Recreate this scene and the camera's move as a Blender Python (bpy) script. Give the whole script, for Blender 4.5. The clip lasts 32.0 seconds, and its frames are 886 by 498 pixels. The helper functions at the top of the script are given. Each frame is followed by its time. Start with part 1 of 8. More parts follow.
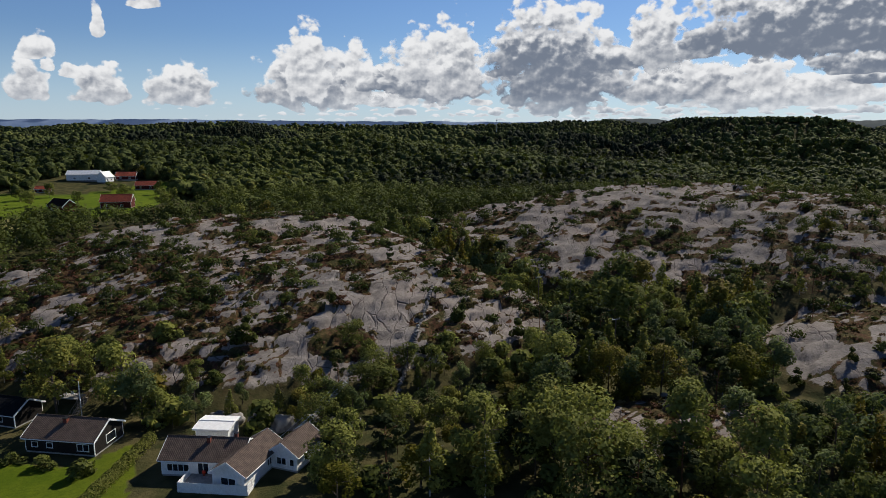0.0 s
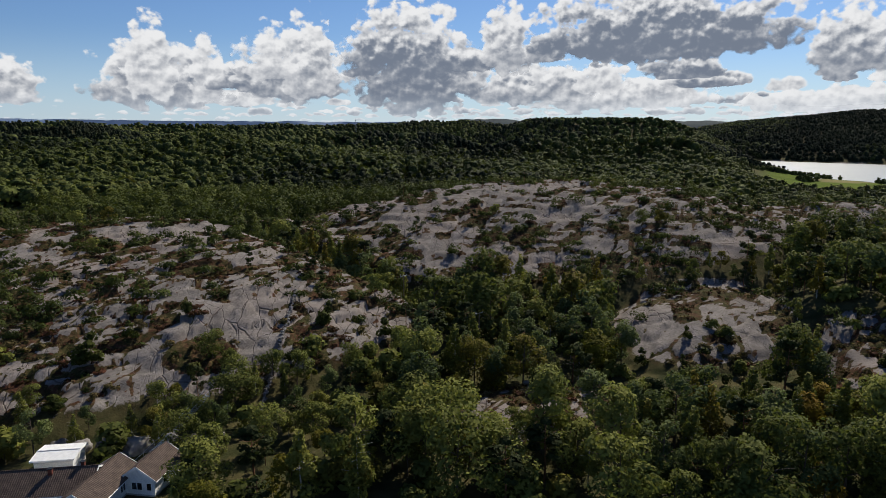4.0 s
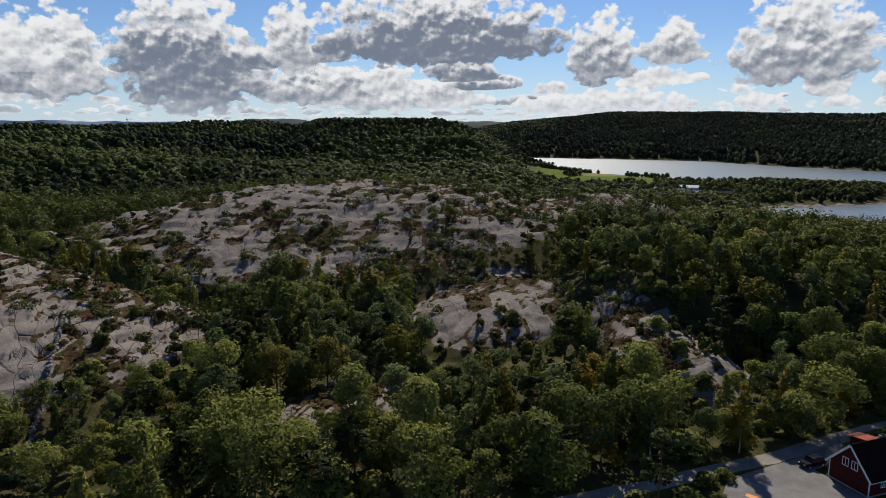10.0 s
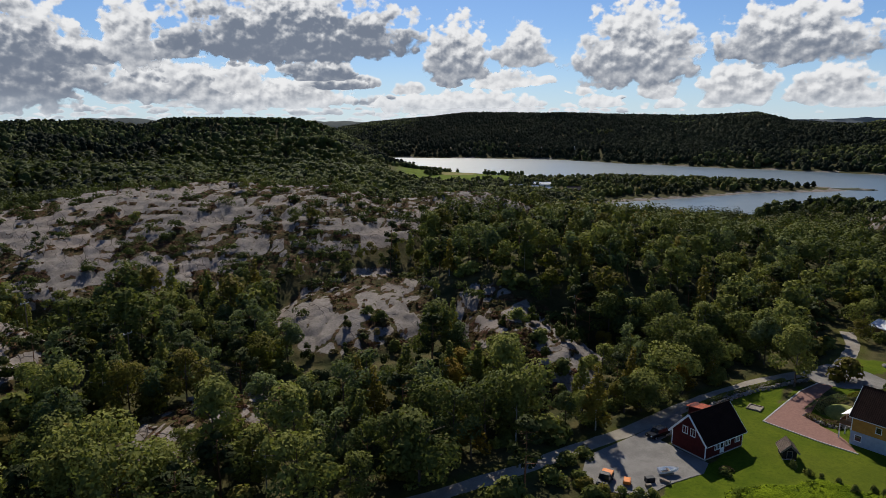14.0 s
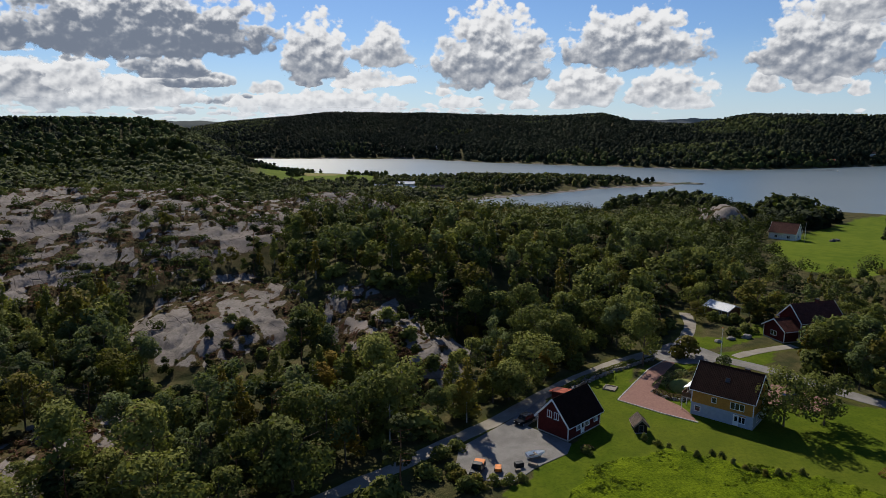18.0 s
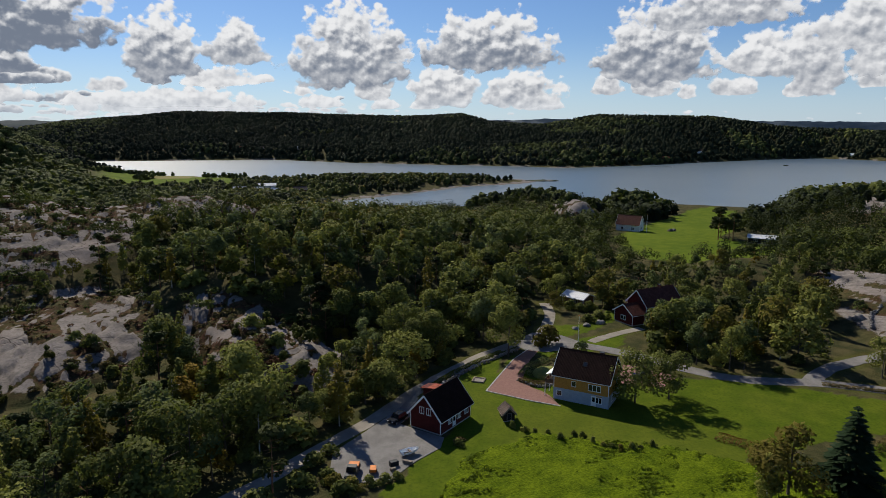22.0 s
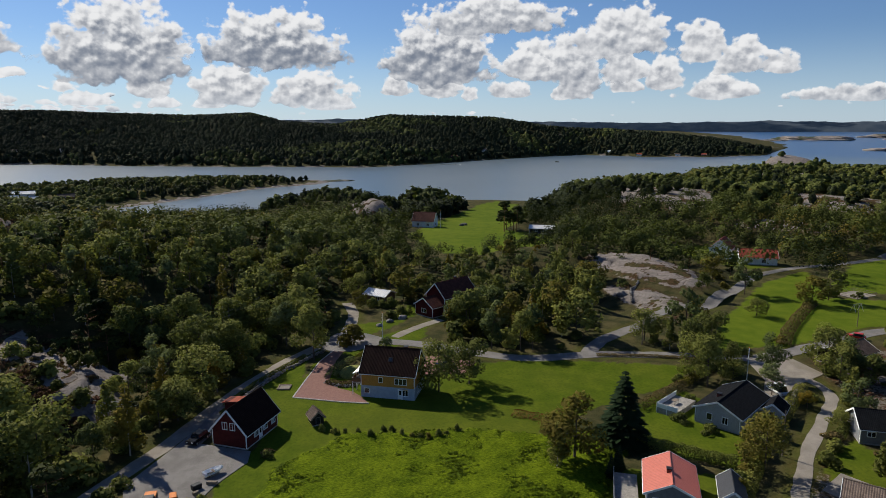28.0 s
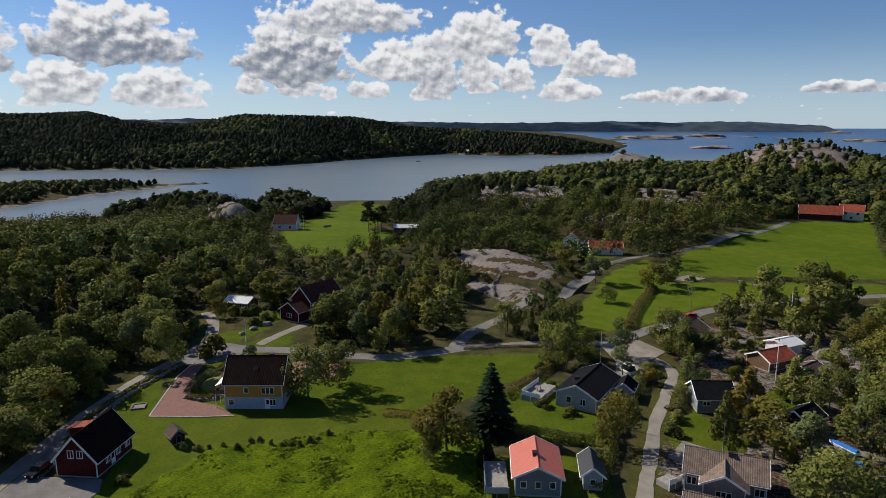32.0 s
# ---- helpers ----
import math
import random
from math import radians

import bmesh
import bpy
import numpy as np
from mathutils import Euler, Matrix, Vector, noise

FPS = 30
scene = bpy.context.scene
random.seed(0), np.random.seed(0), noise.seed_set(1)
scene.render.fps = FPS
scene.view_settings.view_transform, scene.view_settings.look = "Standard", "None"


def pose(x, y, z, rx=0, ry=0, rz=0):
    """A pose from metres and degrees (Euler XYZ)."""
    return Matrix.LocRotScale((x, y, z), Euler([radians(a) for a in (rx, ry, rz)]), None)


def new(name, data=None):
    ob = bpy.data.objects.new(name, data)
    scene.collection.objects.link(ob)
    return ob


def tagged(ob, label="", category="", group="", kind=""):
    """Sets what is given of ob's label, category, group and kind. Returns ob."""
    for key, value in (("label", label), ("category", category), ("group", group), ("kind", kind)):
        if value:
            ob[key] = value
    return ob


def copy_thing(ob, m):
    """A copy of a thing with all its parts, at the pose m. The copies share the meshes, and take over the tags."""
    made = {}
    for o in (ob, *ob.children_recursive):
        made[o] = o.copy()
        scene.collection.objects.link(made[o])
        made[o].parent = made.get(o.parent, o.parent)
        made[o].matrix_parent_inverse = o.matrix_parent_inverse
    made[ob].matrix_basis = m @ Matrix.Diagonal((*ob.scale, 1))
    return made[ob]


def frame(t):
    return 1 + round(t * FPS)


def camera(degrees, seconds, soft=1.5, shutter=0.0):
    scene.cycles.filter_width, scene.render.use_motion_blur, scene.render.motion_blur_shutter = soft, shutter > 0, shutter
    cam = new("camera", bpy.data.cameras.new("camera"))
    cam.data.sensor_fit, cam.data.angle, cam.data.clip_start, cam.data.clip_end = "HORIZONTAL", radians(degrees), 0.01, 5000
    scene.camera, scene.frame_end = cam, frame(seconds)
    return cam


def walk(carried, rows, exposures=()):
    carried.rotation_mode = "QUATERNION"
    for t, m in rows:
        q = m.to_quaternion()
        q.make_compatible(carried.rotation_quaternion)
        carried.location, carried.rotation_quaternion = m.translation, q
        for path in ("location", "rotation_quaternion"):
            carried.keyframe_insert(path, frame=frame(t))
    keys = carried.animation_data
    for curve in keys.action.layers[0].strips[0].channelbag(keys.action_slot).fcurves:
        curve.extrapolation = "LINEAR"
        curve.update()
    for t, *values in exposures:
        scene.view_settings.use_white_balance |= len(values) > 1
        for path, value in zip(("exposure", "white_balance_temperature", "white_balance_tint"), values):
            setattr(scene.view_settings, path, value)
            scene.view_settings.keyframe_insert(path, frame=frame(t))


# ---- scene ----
# ---- camera: a hovering drone that turns to the right about the plumb line ----
HC = 66.0                     # height above the sea
PITCH = -10.5
cam = camera(68.0, 32.0, soft=0.7)
TURN = ((0, 0), (6, 17.98), (9, 26.88), (13, 38.88), (19, 56.55), (23, 68.34), (28, 83.02), (32, 94.92))
walk(cam, [(t, pose(0, 0, HC, 90 + PITCH, 0, -a)) for t, a in TURN], [(0, 0.22), (32, 0.22)])

# ---- sun and sky ----
SUN_AZ, SUN_EL = 39.0, 37.0   # degrees clockwise from +y, and above the horizon
sun = new("sun", bpy.data.lights.new("sun", "SUN"))
sun.data.energy, sun.data.angle, sun.data.color = 5.0, radians(0.6), (1.0, 0.925, 0.80)
sun.matrix_world = pose(0, 0, 300, 90 - SUN_EL, 0, 180 - SUN_AZ)


class Nodes:
    """Short hand for building node trees."""

    def __init__(self, tree):
        self.tree = tree
        tree.nodes.clear()

    def add(self, kind, **kw):
        n = self.tree.nodes.new(kind)
        for k, v in kw.items():
            if k == "operation":
                n.operation = v
            elif k == "sky_type":
                n.sky_type = v
            elif k == "feature":
                n.feature = v
            elif k == "attribute_name":
                n.attribute_name = v
            elif k == "wave_type":
                n.wave_type = v
            elif k == "bands_direction":
                n.bands_direction = v
            elif k == "wave_profile":
                n.wave_profile = v
            else:
                self.put(n.inputs[int(k[1:]) if k[0] == "i" and k[1:].isdigit() else k.replace("_", " ")], v)
        return n

    def put(self, socket, v):
        if isinstance(v, bpy.types.NodeSocket):
            self.tree.links.new(v, socket)
        elif isinstance(v, bpy.types.Node):
            self.tree.links.new(v.outputs[0], socket)
        else:
            socket.default_value = v

    def m(self, op, a, b=0.0, c=0.0, clamp=False):
        n = self.tree.nodes.new("ShaderNodeMath")
        n.operation, n.use_clamp = op, clamp
        for i, v in enumerate((a, b, c)):
            self.put(n.inputs[i], v)
        return n.outputs[0]

    def ramp(self, v, lo, hi, a=0.0, b=1.0):
        n = self.tree.nodes.new("ShaderNodeMapRange")
        n.interpolation_type = "SMOOTHSTEP"
        for i, q in enumerate((v, lo, hi, a, b)):
            self.put(n.inputs[i], q)
        return n.outputs[0]

    def mix(self, f, a, b, blend="MIX"):
        n = self.tree.nodes.new("ShaderNodeMix")
        n.data_type, n.blend_type = "RGBA", blend
        self.put(n.inputs[0], f)
        for i, v in ((6, a), (7, b)):
            self.put(n.inputs[i], (*v, 1) if isinstance(v, tuple) and len(v) == 3 else v)
        return n.outputs[2]

    def noise(self, vec, scale, detail=4.0, rough=0.55, dim="3D", distort=0.0):
        n = self.tree.nodes.new("ShaderNodeTexNoise")
        n.noise_dimensions = dim
        if vec is not None:
            self.put(n.inputs["Vector"], vec)
        for k, v in (("Scale", scale), ("Detail", detail), ("Roughness", rough), ("Distortion", distort)):
            n.inputs[k].default_value = v
        return n.outputs["Fac"]

    def xyz(self, x, y, z=0.0):
        n = self.tree.nodes.new("ShaderNodeCombineXYZ")
        for i, v in enumerate((x, y, z)):
            self.put(n.inputs[i], v)
        return n.outputs[0]


world = bpy.data.worlds.new("sky")
scene.world = world
world.use_nodes = True
W = Nodes(world.node_tree)
sky = W.add("ShaderNodeTexSky", sky_type="NISHITA")
sky.sun_disc, sky.sun_elevation, sky.sun_rotation = False, radians(SUN_EL), radians(SUN_AZ)
sky.altitude, sky.air_density, sky.dust_density, sky.ozone_density = 60, 1.0, 0.15, 3.0
tc = W.add("ShaderNodeTexCoord")
sep = W.add("ShaderNodeSeparateXYZ", Vector=tc.outputs["Generated"])
az = W.m("DEGREES", W.m("ARCTAN2", sep.outputs[0], sep.outputs[1]))
el = W.m("DEGREES", W.m("ARCSINE", sep.outputs[2]))

# Cumulus heaps by the bank they stand in: azimuth and elevation of the base's middle, half width, height (degrees), greyness.
HEAPS = {}
HEAPS["north"] = [
    (-5.5, 2.1, 5.2, 1.4, 0.25), (-26.9, 2.4, 2.3, 2.9, 0.4), (-21.2, 2.4, 3.1, 3.1, 0.4), (-31.7, 2.6, 1.7, 2.9, 0.35), (-10.6, 2.7, 6.0, 4.9, 0.55),
    (-12.7, 2.7, 3.0, 2.0, 0.4), (18.6, 2.7, 5.4, 3.1, 0.55), (22.0, 2.9, 3.4, 3.0, 0.45), (-7.1, 3.1, 1.7, 4.6, 0.25), (-0.4, 3.3, 6.0, 5.4, 0.6),
]
HEAPS["north_high"] = [
    (9.8, 3.3, 6.0, 7.9, 0.78), (-11.3, 3.5, 2.1, 5.8, 0.25), (-28.8, 3.8, 1.0, 1.0, 0.1), (-30.2, 4.3, 0.6, 1.0, 0.1), (-1.9, 4.5, 2.6, 2.9, 0.3),
    (-30.9, 5.3, 1.5, 1.6, 0.15), (17.3, 5.6, 2.6, 5.1, 0.45), (-26.7, 7.1, 0.6, 2.5, 0.05),
]
HEAPS["north_top"] = [
    (-23.3, 9.1, 1.3, 0.9, 0.1),
]
HEAPS["north_east"] = [
    (43.1, 1.9, 7.5, 1.4, 0.12), (23.3, 2.2, 5.3, 4.0, 0.35), (29.1, 2.2, 6.2, 2.2, 0.3), (-3.9, 3.3, 3.9, 2.1, 0.65), (11.9, 3.3, 6.0, 2.3, 0.55),
    (32.7, 3.3, 3.2, 1.0, 0.8), (46.5, 3.5, 3.4, 1.2, 0.1), (0.9, 3.8, 3.1, 6.1, 0.4), (31.6, 4.2, 3.9, 1.7, 0.85),
]
HEAPS["north_east_high"] = [
    (13.6, 5.2, 5.0, 2.4, 0.75), (8.3, 5.3, 5.1, 5.7, 0.85), (26.2, 6.1, 3.8, 3.3, 0.6), (29.5, 6.7, 12.6, 5.5, 0.92),
]
HEAPS["sunward"] = [
    (43.4, 1.4, 8.4, 2.0, 0.12), (73.6, 1.7, 2.4, 1.2, 0.15), (60.4, 1.7, 1.4, 0.8, 0.1), (63.8, 1.7, 1.7, 0.8, 0.12), (55.0, 1.9, 2.2, 1.1, 0.15),
    (72.1, 2.4, 3.9, 2.8, 0.32), (65.6, 2.5, 3.5, 3.3, 0.32), (59.3, 2.7, 1.8, 2.1, 0.25), (24.9, 3.3, 2.6, 2.3, 0.2), (48.0, 3.7, 3.7, 1.2, 0.08),
]
HEAPS["sunward_high"] = [
    (54.3, 4.3, 0.6, 0.7, 0.05), (57.7, 4.7, 5.9, 6.3, 0.55), (43.1, 4.8, 3.3, 4.9, 0.6), (48.4, 5.7, 2.9, 3.3, 0.5), (69.2, 5.7, 6.7, 4.3, 0.62),
    (20.4, 5.8, 2.1, 2.4, 0.55),
]
HEAPS["east"] = [
    (85.3, 2.5, 1.1, 1.0, 0.2), (92.9, 2.5, 0.9, 1.0, 0.2), (88.7, 2.8, 2.2, 1.4, 0.3), (82.8, 2.9, 2.1, 1.9, 0.28), (78.9, 3.0, 1.8, 1.4, 0.3),
    (94.4, 3.5, 2.1, 5.0, 0.38), (97.5, 4.6, 1.7, 4.2, 0.3), (90.0, 4.7, 2.6, 2.0, 0.25), (82.8, 4.9, 5.6, 5.4, 0.58),
]
HEAPS["south_east"] = [
    (105.3, 2.6, 3.2, 1.7, 0.3), (98.1, 3.1, 1.8, 1.1, 0.25), (101.1, 3.6, 1.7, 2.4, 0.3), (98.6, 4.2, 1.5, 1.8, 0.15), (109.3, 4.4, 2.0, 1.6, 0.28),
    (92.1, 4.5, 5.1, 3.4, 0.38), (106.7, 4.6, 2.0, 2.8, 0.28), (103.8, 5.8, 2.1, 2.8, 0.25), (96.6, 6.1, 1.6, 3.0, 0.2), (97.8, 6.6, 5.2, 3.5, 0.32),
]
HEAPS["south_east_high"] = [
    (87.1, 8.2, 6.5, 2.9, 0.45),
]
HEAPS["south"] = [
    (115.2, 2.2, 5.7, 1.1, 0.4), (126.2, 2.7, 4.6, 0.8, 0.45),
]


def billow(n, a, e, scale):
    """Rounded cauliflower swellings, and a finer raggedness."""
    p = n.xyz(n.m("MULTIPLY", a, scale), n.m("MULTIPLY", e, scale * 1.2), 0.0)
    v = n.add("ShaderNodeTexVoronoi", feature="SMOOTH_F1", Vector=p, Scale=1.0)
    v.voronoi_dimensions = "2D"
    for key, value in (("Detail", 2.0), ("Roughness", 0.4), ("Lacunarity", 2.3), ("Smoothness", 0.3)):
        v.inputs[key].default_value = value
    return v.outputs["Distance"], n.noise(p, 1.5, 6.0, 0.5, "2D")


def cumulus(n, a, e):
    """Raggedness of the outline, and how swellings catch the light on their upper side."""
    b0, n0 = billow(n, a, e, 0.62)
    b1, n1 = billow(n, n.m("ADD", a, -0.16), n.m("ADD", e, 0.34), 0.62)
    ragged = n.m("ADD", n.m("MULTIPLY", n.m("SUBTRACT", 0.5, b0), 0.62), n.m("MULTIPLY", n.m("SUBTRACT", n0, 0.5), 0.95))
    relief = n.m("ADD", n.m("MULTIPLY", n.m("SUBTRACT", b1, b0), 0.55), n.m("ADD", n.m("MULTIPLY", n.m("SUBTRACT", n0, n1), 0.5), n.m("MULTIPLY", n.m("SUBTRACT", n0, 0.5), 0.55)))
    return ragged, relief, n0


def heap(n, u, v, grey, ragged, relief, gone=0.0):
    """Cover and tone of a heap: u across and v up from its flat base, both in its own size."""
    vv = n.m("MAXIMUM", v, n.m("MULTIPLY", v, -3.2))
    body = n.m("SUBTRACT", n.m("SUBTRACT", 1.0, n.m("MULTIPLY", u, u)), n.m("ADD", n.m("MULTIPLY", vv, vv), gone))
    edge = n.m("SUBTRACT", n.m("ADD", body, ragged), 0.10)
    low = n.m("SUBTRACT", n.m("SUBTRACT", 0.92, v), n.m("MULTIPLY", relief, 0.85))
    # top light and base shade are painted into the tone
    shade = n.m("MULTIPLY", n.ramp(low, -0.05, 0.9), n.m("MAXIMUM", n.ramp(edge, 0.0, 0.5), n.ramp(v, 0.3, -0.05)))
    tone = n.m("SUBTRACT", n.m("ADD", 0.90, n.m("MULTIPLY", relief, 0.7)), n.m("MULTIPLY", shade, n.m("ADD", 0.12, n.m("MULTIPLY", grey, 0.80))))
    return n.ramp(edge, 0.0, 0.26), tone


def cloud_colour(n, tone, e):
    """From grey bodies to white tops; low clouds pale into the haze."""
    c = n.mix(n.ramp(tone, 0.0, 1.0), CLOUD_GREY, CLOUD_WHITE)
    return n.mix(n.ramp(e, 3.2, 0.2, 0.0, 0.4), c, (0.55, 0.61, 0.68))


CLOUD_WHITE, CLOUD_GREY = (0.71, 0.715, 0.725), (0.15, 0.178, 0.232)
ragged, relief, n0 = cumulus(W, az, el)
wa = W.m("ADD", az, W.m("MULTIPLY", W.m("SUBTRACT", W.noise(W.xyz(W.m("MULTIPLY", az, 0.18), W.m("MULTIPLY", el, 0.45)), 1.0, 2.0), 0.5), 2.0))
we = W.m("ADD", el, W.m("MULTIPLY", W.m("SUBTRACT", n0, 0.5), 0.5))
cover, tone = 0.0, 0.9
away = W.ramp(W.m("ABSOLUTE", W.m("SUBTRACT", az, 22.0)), 26.0, 48.0)
# fields of small heaps low down, one to a cell, fewer away from the sun's side
for cell, squat, e_lo, e_hi, clear, grey, turn in ((1.5, 0.32, 0.6, 1.7, 0.45, 0.6, 3.3), (2.4, 0.40, 1.3, 2.8, 0.55, 0.85, 7.7), (3.6, 0.44, 2.4, 4.6, 0.9, 0.95, 1.3)):
    px_, py_ = W.m("MULTIPLY_ADD", wa, 1 / cell, turn), W.m("MULTIPLY", we, 1 / (cell * squat))
    vo_ = W.add("ShaderNodeTexVoronoi", feature="F1", Scale=1.0, Vector=W.xyz(px_, py_, 0.0))
    vo_.voronoi_dimensions = "2D"
    vo_.inputs["Randomness"].default_value = 0.75
    at = W.add("ShaderNodeSeparateXYZ", Vector=vo_.outputs["Position"])
    rnd = W.add("ShaderNodeSeparateColor", Color=vo_.outputs["Color"])
    mid = W.m("MULTIPLY", at.outputs[1], cell * squat)
    gone = W.m("ADD", W.m("MULTIPLY", rnd.outputs[0], clear), W.m("MULTIPLY", away, 0.75))
    gone = W.m("ADD", gone, W.m("ADD", W.ramp(mid, e_hi, e_hi + 0.6, 0.0, 2.5), W.ramp(mid, e_lo, e_lo - 0.4, 0.0, 2.5)))
    mask, mine = heap(W, W.m("DIVIDE", W.m("SUBTRACT", px_, at.outputs[0]), 0.58), W.m("DIVIDE", W.m("ADD", W.m("SUBTRACT", py_, at.outputs[1]), 0.28), 0.66),
                      W.m("MULTIPLY", rnd.outputs[1], grey), ragged, relief, gone)
    cover = W.m("MAXIMUM", cover, mask)
    tone = W.m("MULTIPLY_ADD", mask, W.m("SUBTRACT", mine, tone), tone)
# the field goes on overhead and behind, broken cumulus
high = W.xyz(W.m("DIVIDE", sep.outputs[0], W.m("MAXIMUM", sep.outputs[2], 0.06)),
             W.m("DIVIDE", sep.outputs[1], W.m("MAXIMUM", sep.outputs[2], 0.06)), 3.0)
over = W.noise(high, 0.55, 4.0, 0.55)
out = W.m("MAXIMUM", W.ramp(el, 12.0, 16.0), W.ramp(W.m("ABSOLUTE", W.m("SUBTRACT", az, 47.0)), 86.0, 96.0))
cover = W.m("ADD", W.m("MULTIPLY", cover, W.m("SUBTRACT", 1.0, out)), W.m("MULTIPLY", W.ramp(over, 0.62, 0.68), out))
tone = W.m("ADD", W.m("MULTIPLY", tone, W.m("SUBTRACT", 1.0, out)), W.m("MULTIPLY", W.ramp(over, 0.85, 0.6), out))
cloud = cloud_colour(W, tone, el)
SKY = 0.051
blue = W.mix(1.0, sky.outputs[0], (SKY * 0.88, SKY * 1.08, SKY * 1.42), "MULTIPLY")
blue = W.mix(W.ramp(el, 8.0, -0.5, 0.0, 0.5), blue, (0.50, 0.63, 0.77))
sky_all = W.mix(W.m("MULTIPLY", cover, W.ramp(el, 0.0, 1.0)), blue, cloud)
bg = W.add("ShaderNodeBackground", Color=sky_all, Strength=1.0)
W.add("ShaderNodeOutputWorld", Surface=bg.outputs[0])
world.cycles.sampling_method = "MANUAL"
world.cycles.sample_map_resolution = 512


# ---- materials ----
def material(name, rough=0.8, metal=0.0):
    mat = bpy.data.materials.new(name)
    mat.use_nodes = True
    n = Nodes(mat.node_tree)
    b = n.add("ShaderNodeBsdfPrincipled", Roughness=rough, Metallic=metal)
    b.inputs["Specular IOR Level"].default_value = 0.2
    n.add("ShaderNodeOutputMaterial", Surface=b.outputs[0])
    n.b = b
    n.mat = mat
    return n


def bump(n, height, strength=0.5, dist=0.05):
    q = n.add("ShaderNodeBump", Height=height)
    q.inputs["Strength"].default_value, q.inputs["Distance"].default_value = strength, dist
    n.put(n.b.inputs["Normal"], q.outputs[0])


def paint(name, col, vary=0.12, rough=0.7, scale=1.5, metal=0.0, boards=0.0, axis="X"):
    """Painted or plain surface with stains at two scales; boards: width of board joints."""
    n = material(name, rough, metal)
    tc = n.add("ShaderNodeTexCoord")
    o = tc.outputs["Object"]
    a = n.noise(o, scale, 5.0)
    c = n.noise(o, scale * 9, 3.0)
    f = n.m("ADD", n.m("MULTIPLY", a, 0.7), n.m("MULTIPLY", c, 0.3))
    lo = tuple(v * (1 - vary * 2) for v in col)
    hi = tuple(min(1, v * (1 + vary)) for v in col)
    colr = n.mix(n.ramp(f, 0.3, 0.7), lo, hi)
    height = c
    if boards:
        w = n.add("ShaderNodeTexWave", wave_type="BANDS", bands_direction=axis, Vector=o)
        w.inputs["Scale"].default_value = 0.314 / boards
        w.inputs["Distortion"].default_value = 0.0
        j = n.ramp(w.outputs["Fac"], 0.02, 0.16)
        colr = n.mix(n.m("MULTIPLY", n.m("SUBTRACT", 1.0, j), 0.5), colr, tuple(v * 0.35 for v in col))
        height = n.m("ADD", j, n.m("MULTIPLY", c, 0.2))
    n.put(n.b.inputs["Base Color"], colr)
    bump(n, height, 0.5, 0.02)
    return n.mat


def roof_tiles(name, col, rough=0.75, tile=0.3):
    """Rows of pantiles: ribs down the slope and courses across it, with moss and sun-bleached tiles."""
    n = material(name, rough)
    n.b.inputs["Specular IOR Level"].default_value = 0.05
    tc = n.add("ShaderNodeTexCoord")
    o = tc.outputs["Object"]
    w1 = n.add("ShaderNodeTexWave", wave_type="BANDS", bands_direction="X", Vector=o)
    w1.inputs["Scale"].default_value = 0.314 / tile
    w2 = n.add("ShaderNodeTexWave", wave_type="BANDS", bands_direction="Y", wave_profile="SAW", Vector=o)
    w2.inputs["Scale"].default_value = 0.314 / (tile * 1.2)
    a = n.noise(o, 0.8, 5.0)
    c = n.noise(o, 5.0, 2.0)
    base = n.mix(n.ramp(n.m("ADD", n.m("MULTIPLY", a, 0.6), n.m("MULTIPLY", c, 0.4)), 0.35, 0.65),
                 tuple(v * 0.68 for v in col), tuple(v * 1.25 for v in col))
    base = n.mix(n.m("MULTIPLY", n.ramp(w1.outputs["Fac"], 0.35, 0.0), 0.55), base, tuple(v * 0.4 for v in col))
    base = n.mix(n.m("MULTIPLY", n.ramp(w2.outputs["Fac"], 0.2, 0.0), 0.4), base, tuple(v * 0.4 for v in col))
    n.put(n.b.inputs["Base Color"], base)
    bump(n, n.m("ADD", w1.outputs["Fac"], n.m("MULTIPLY", w2.outputs["Fac"], 0.5)), 0.8, 0.05)
    return n.mat


def leaf_material(name, dark, light, autumn=(0.10, 0.07, 0.012), autumn_at=0.88, through_=0.33, joined=False):
    """Foliage: hue varies from tree to tree and from leaf to leaf."""
    mat = bpy.data.materials.new(name)
    mat.use_nodes = True
    n = Nodes(mat.node_tree)
    geo = n.add("ShaderNodeNewGeometry")
    if joined:
        at = n.add("ShaderNodeAttribute", attribute_name="tint")
        tree_r = at.outputs["Fac"]
    else:
        tree_r = n.add("ShaderNodeObjectInfo").outputs["Random"]
    leaf_r = geo.outputs["Random Per Island"]
    c = n.mix(n.m("ADD", n.m("MULTIPLY", tree_r, 0.72), n.m("MULTIPLY", leaf_r, 0.12 if joined else 0.28)), dark, light)
    c = n.mix(n.m("MULTIPLY", n.ramp(n.m("ADD", tree_r, n.m("MULTIPLY", leaf_r, 0.06)), autumn_at, autumn_at + 0.08), 0.8), c, autumn)
    d = n.add("ShaderNodeBsdfPrincipled", Base_Color=c, Roughness=0.8)
    d.inputs["Specular IOR Level"].default_value = 0.05
    t = n.add("ShaderNodeBsdfTranslucent", Color=n.mix(0.5, c, (0.09, 0.12, 0.012)))
    s = n.add("ShaderNodeMixShader", Fac=through_, i1=d.outputs[0], i2=t.outputs[0])
    n.add("ShaderNodeOutputMaterial", Surface=s.outputs[0])
    return mat


def glass_material():
    n = material("window_glass", 0.04)
    n.b.inputs["Base Color"].default_value = (0.015, 0.02, 0.025, 1)
    n.b.inputs["Specular IOR Level"].default_value = 0.7
    return n.mat


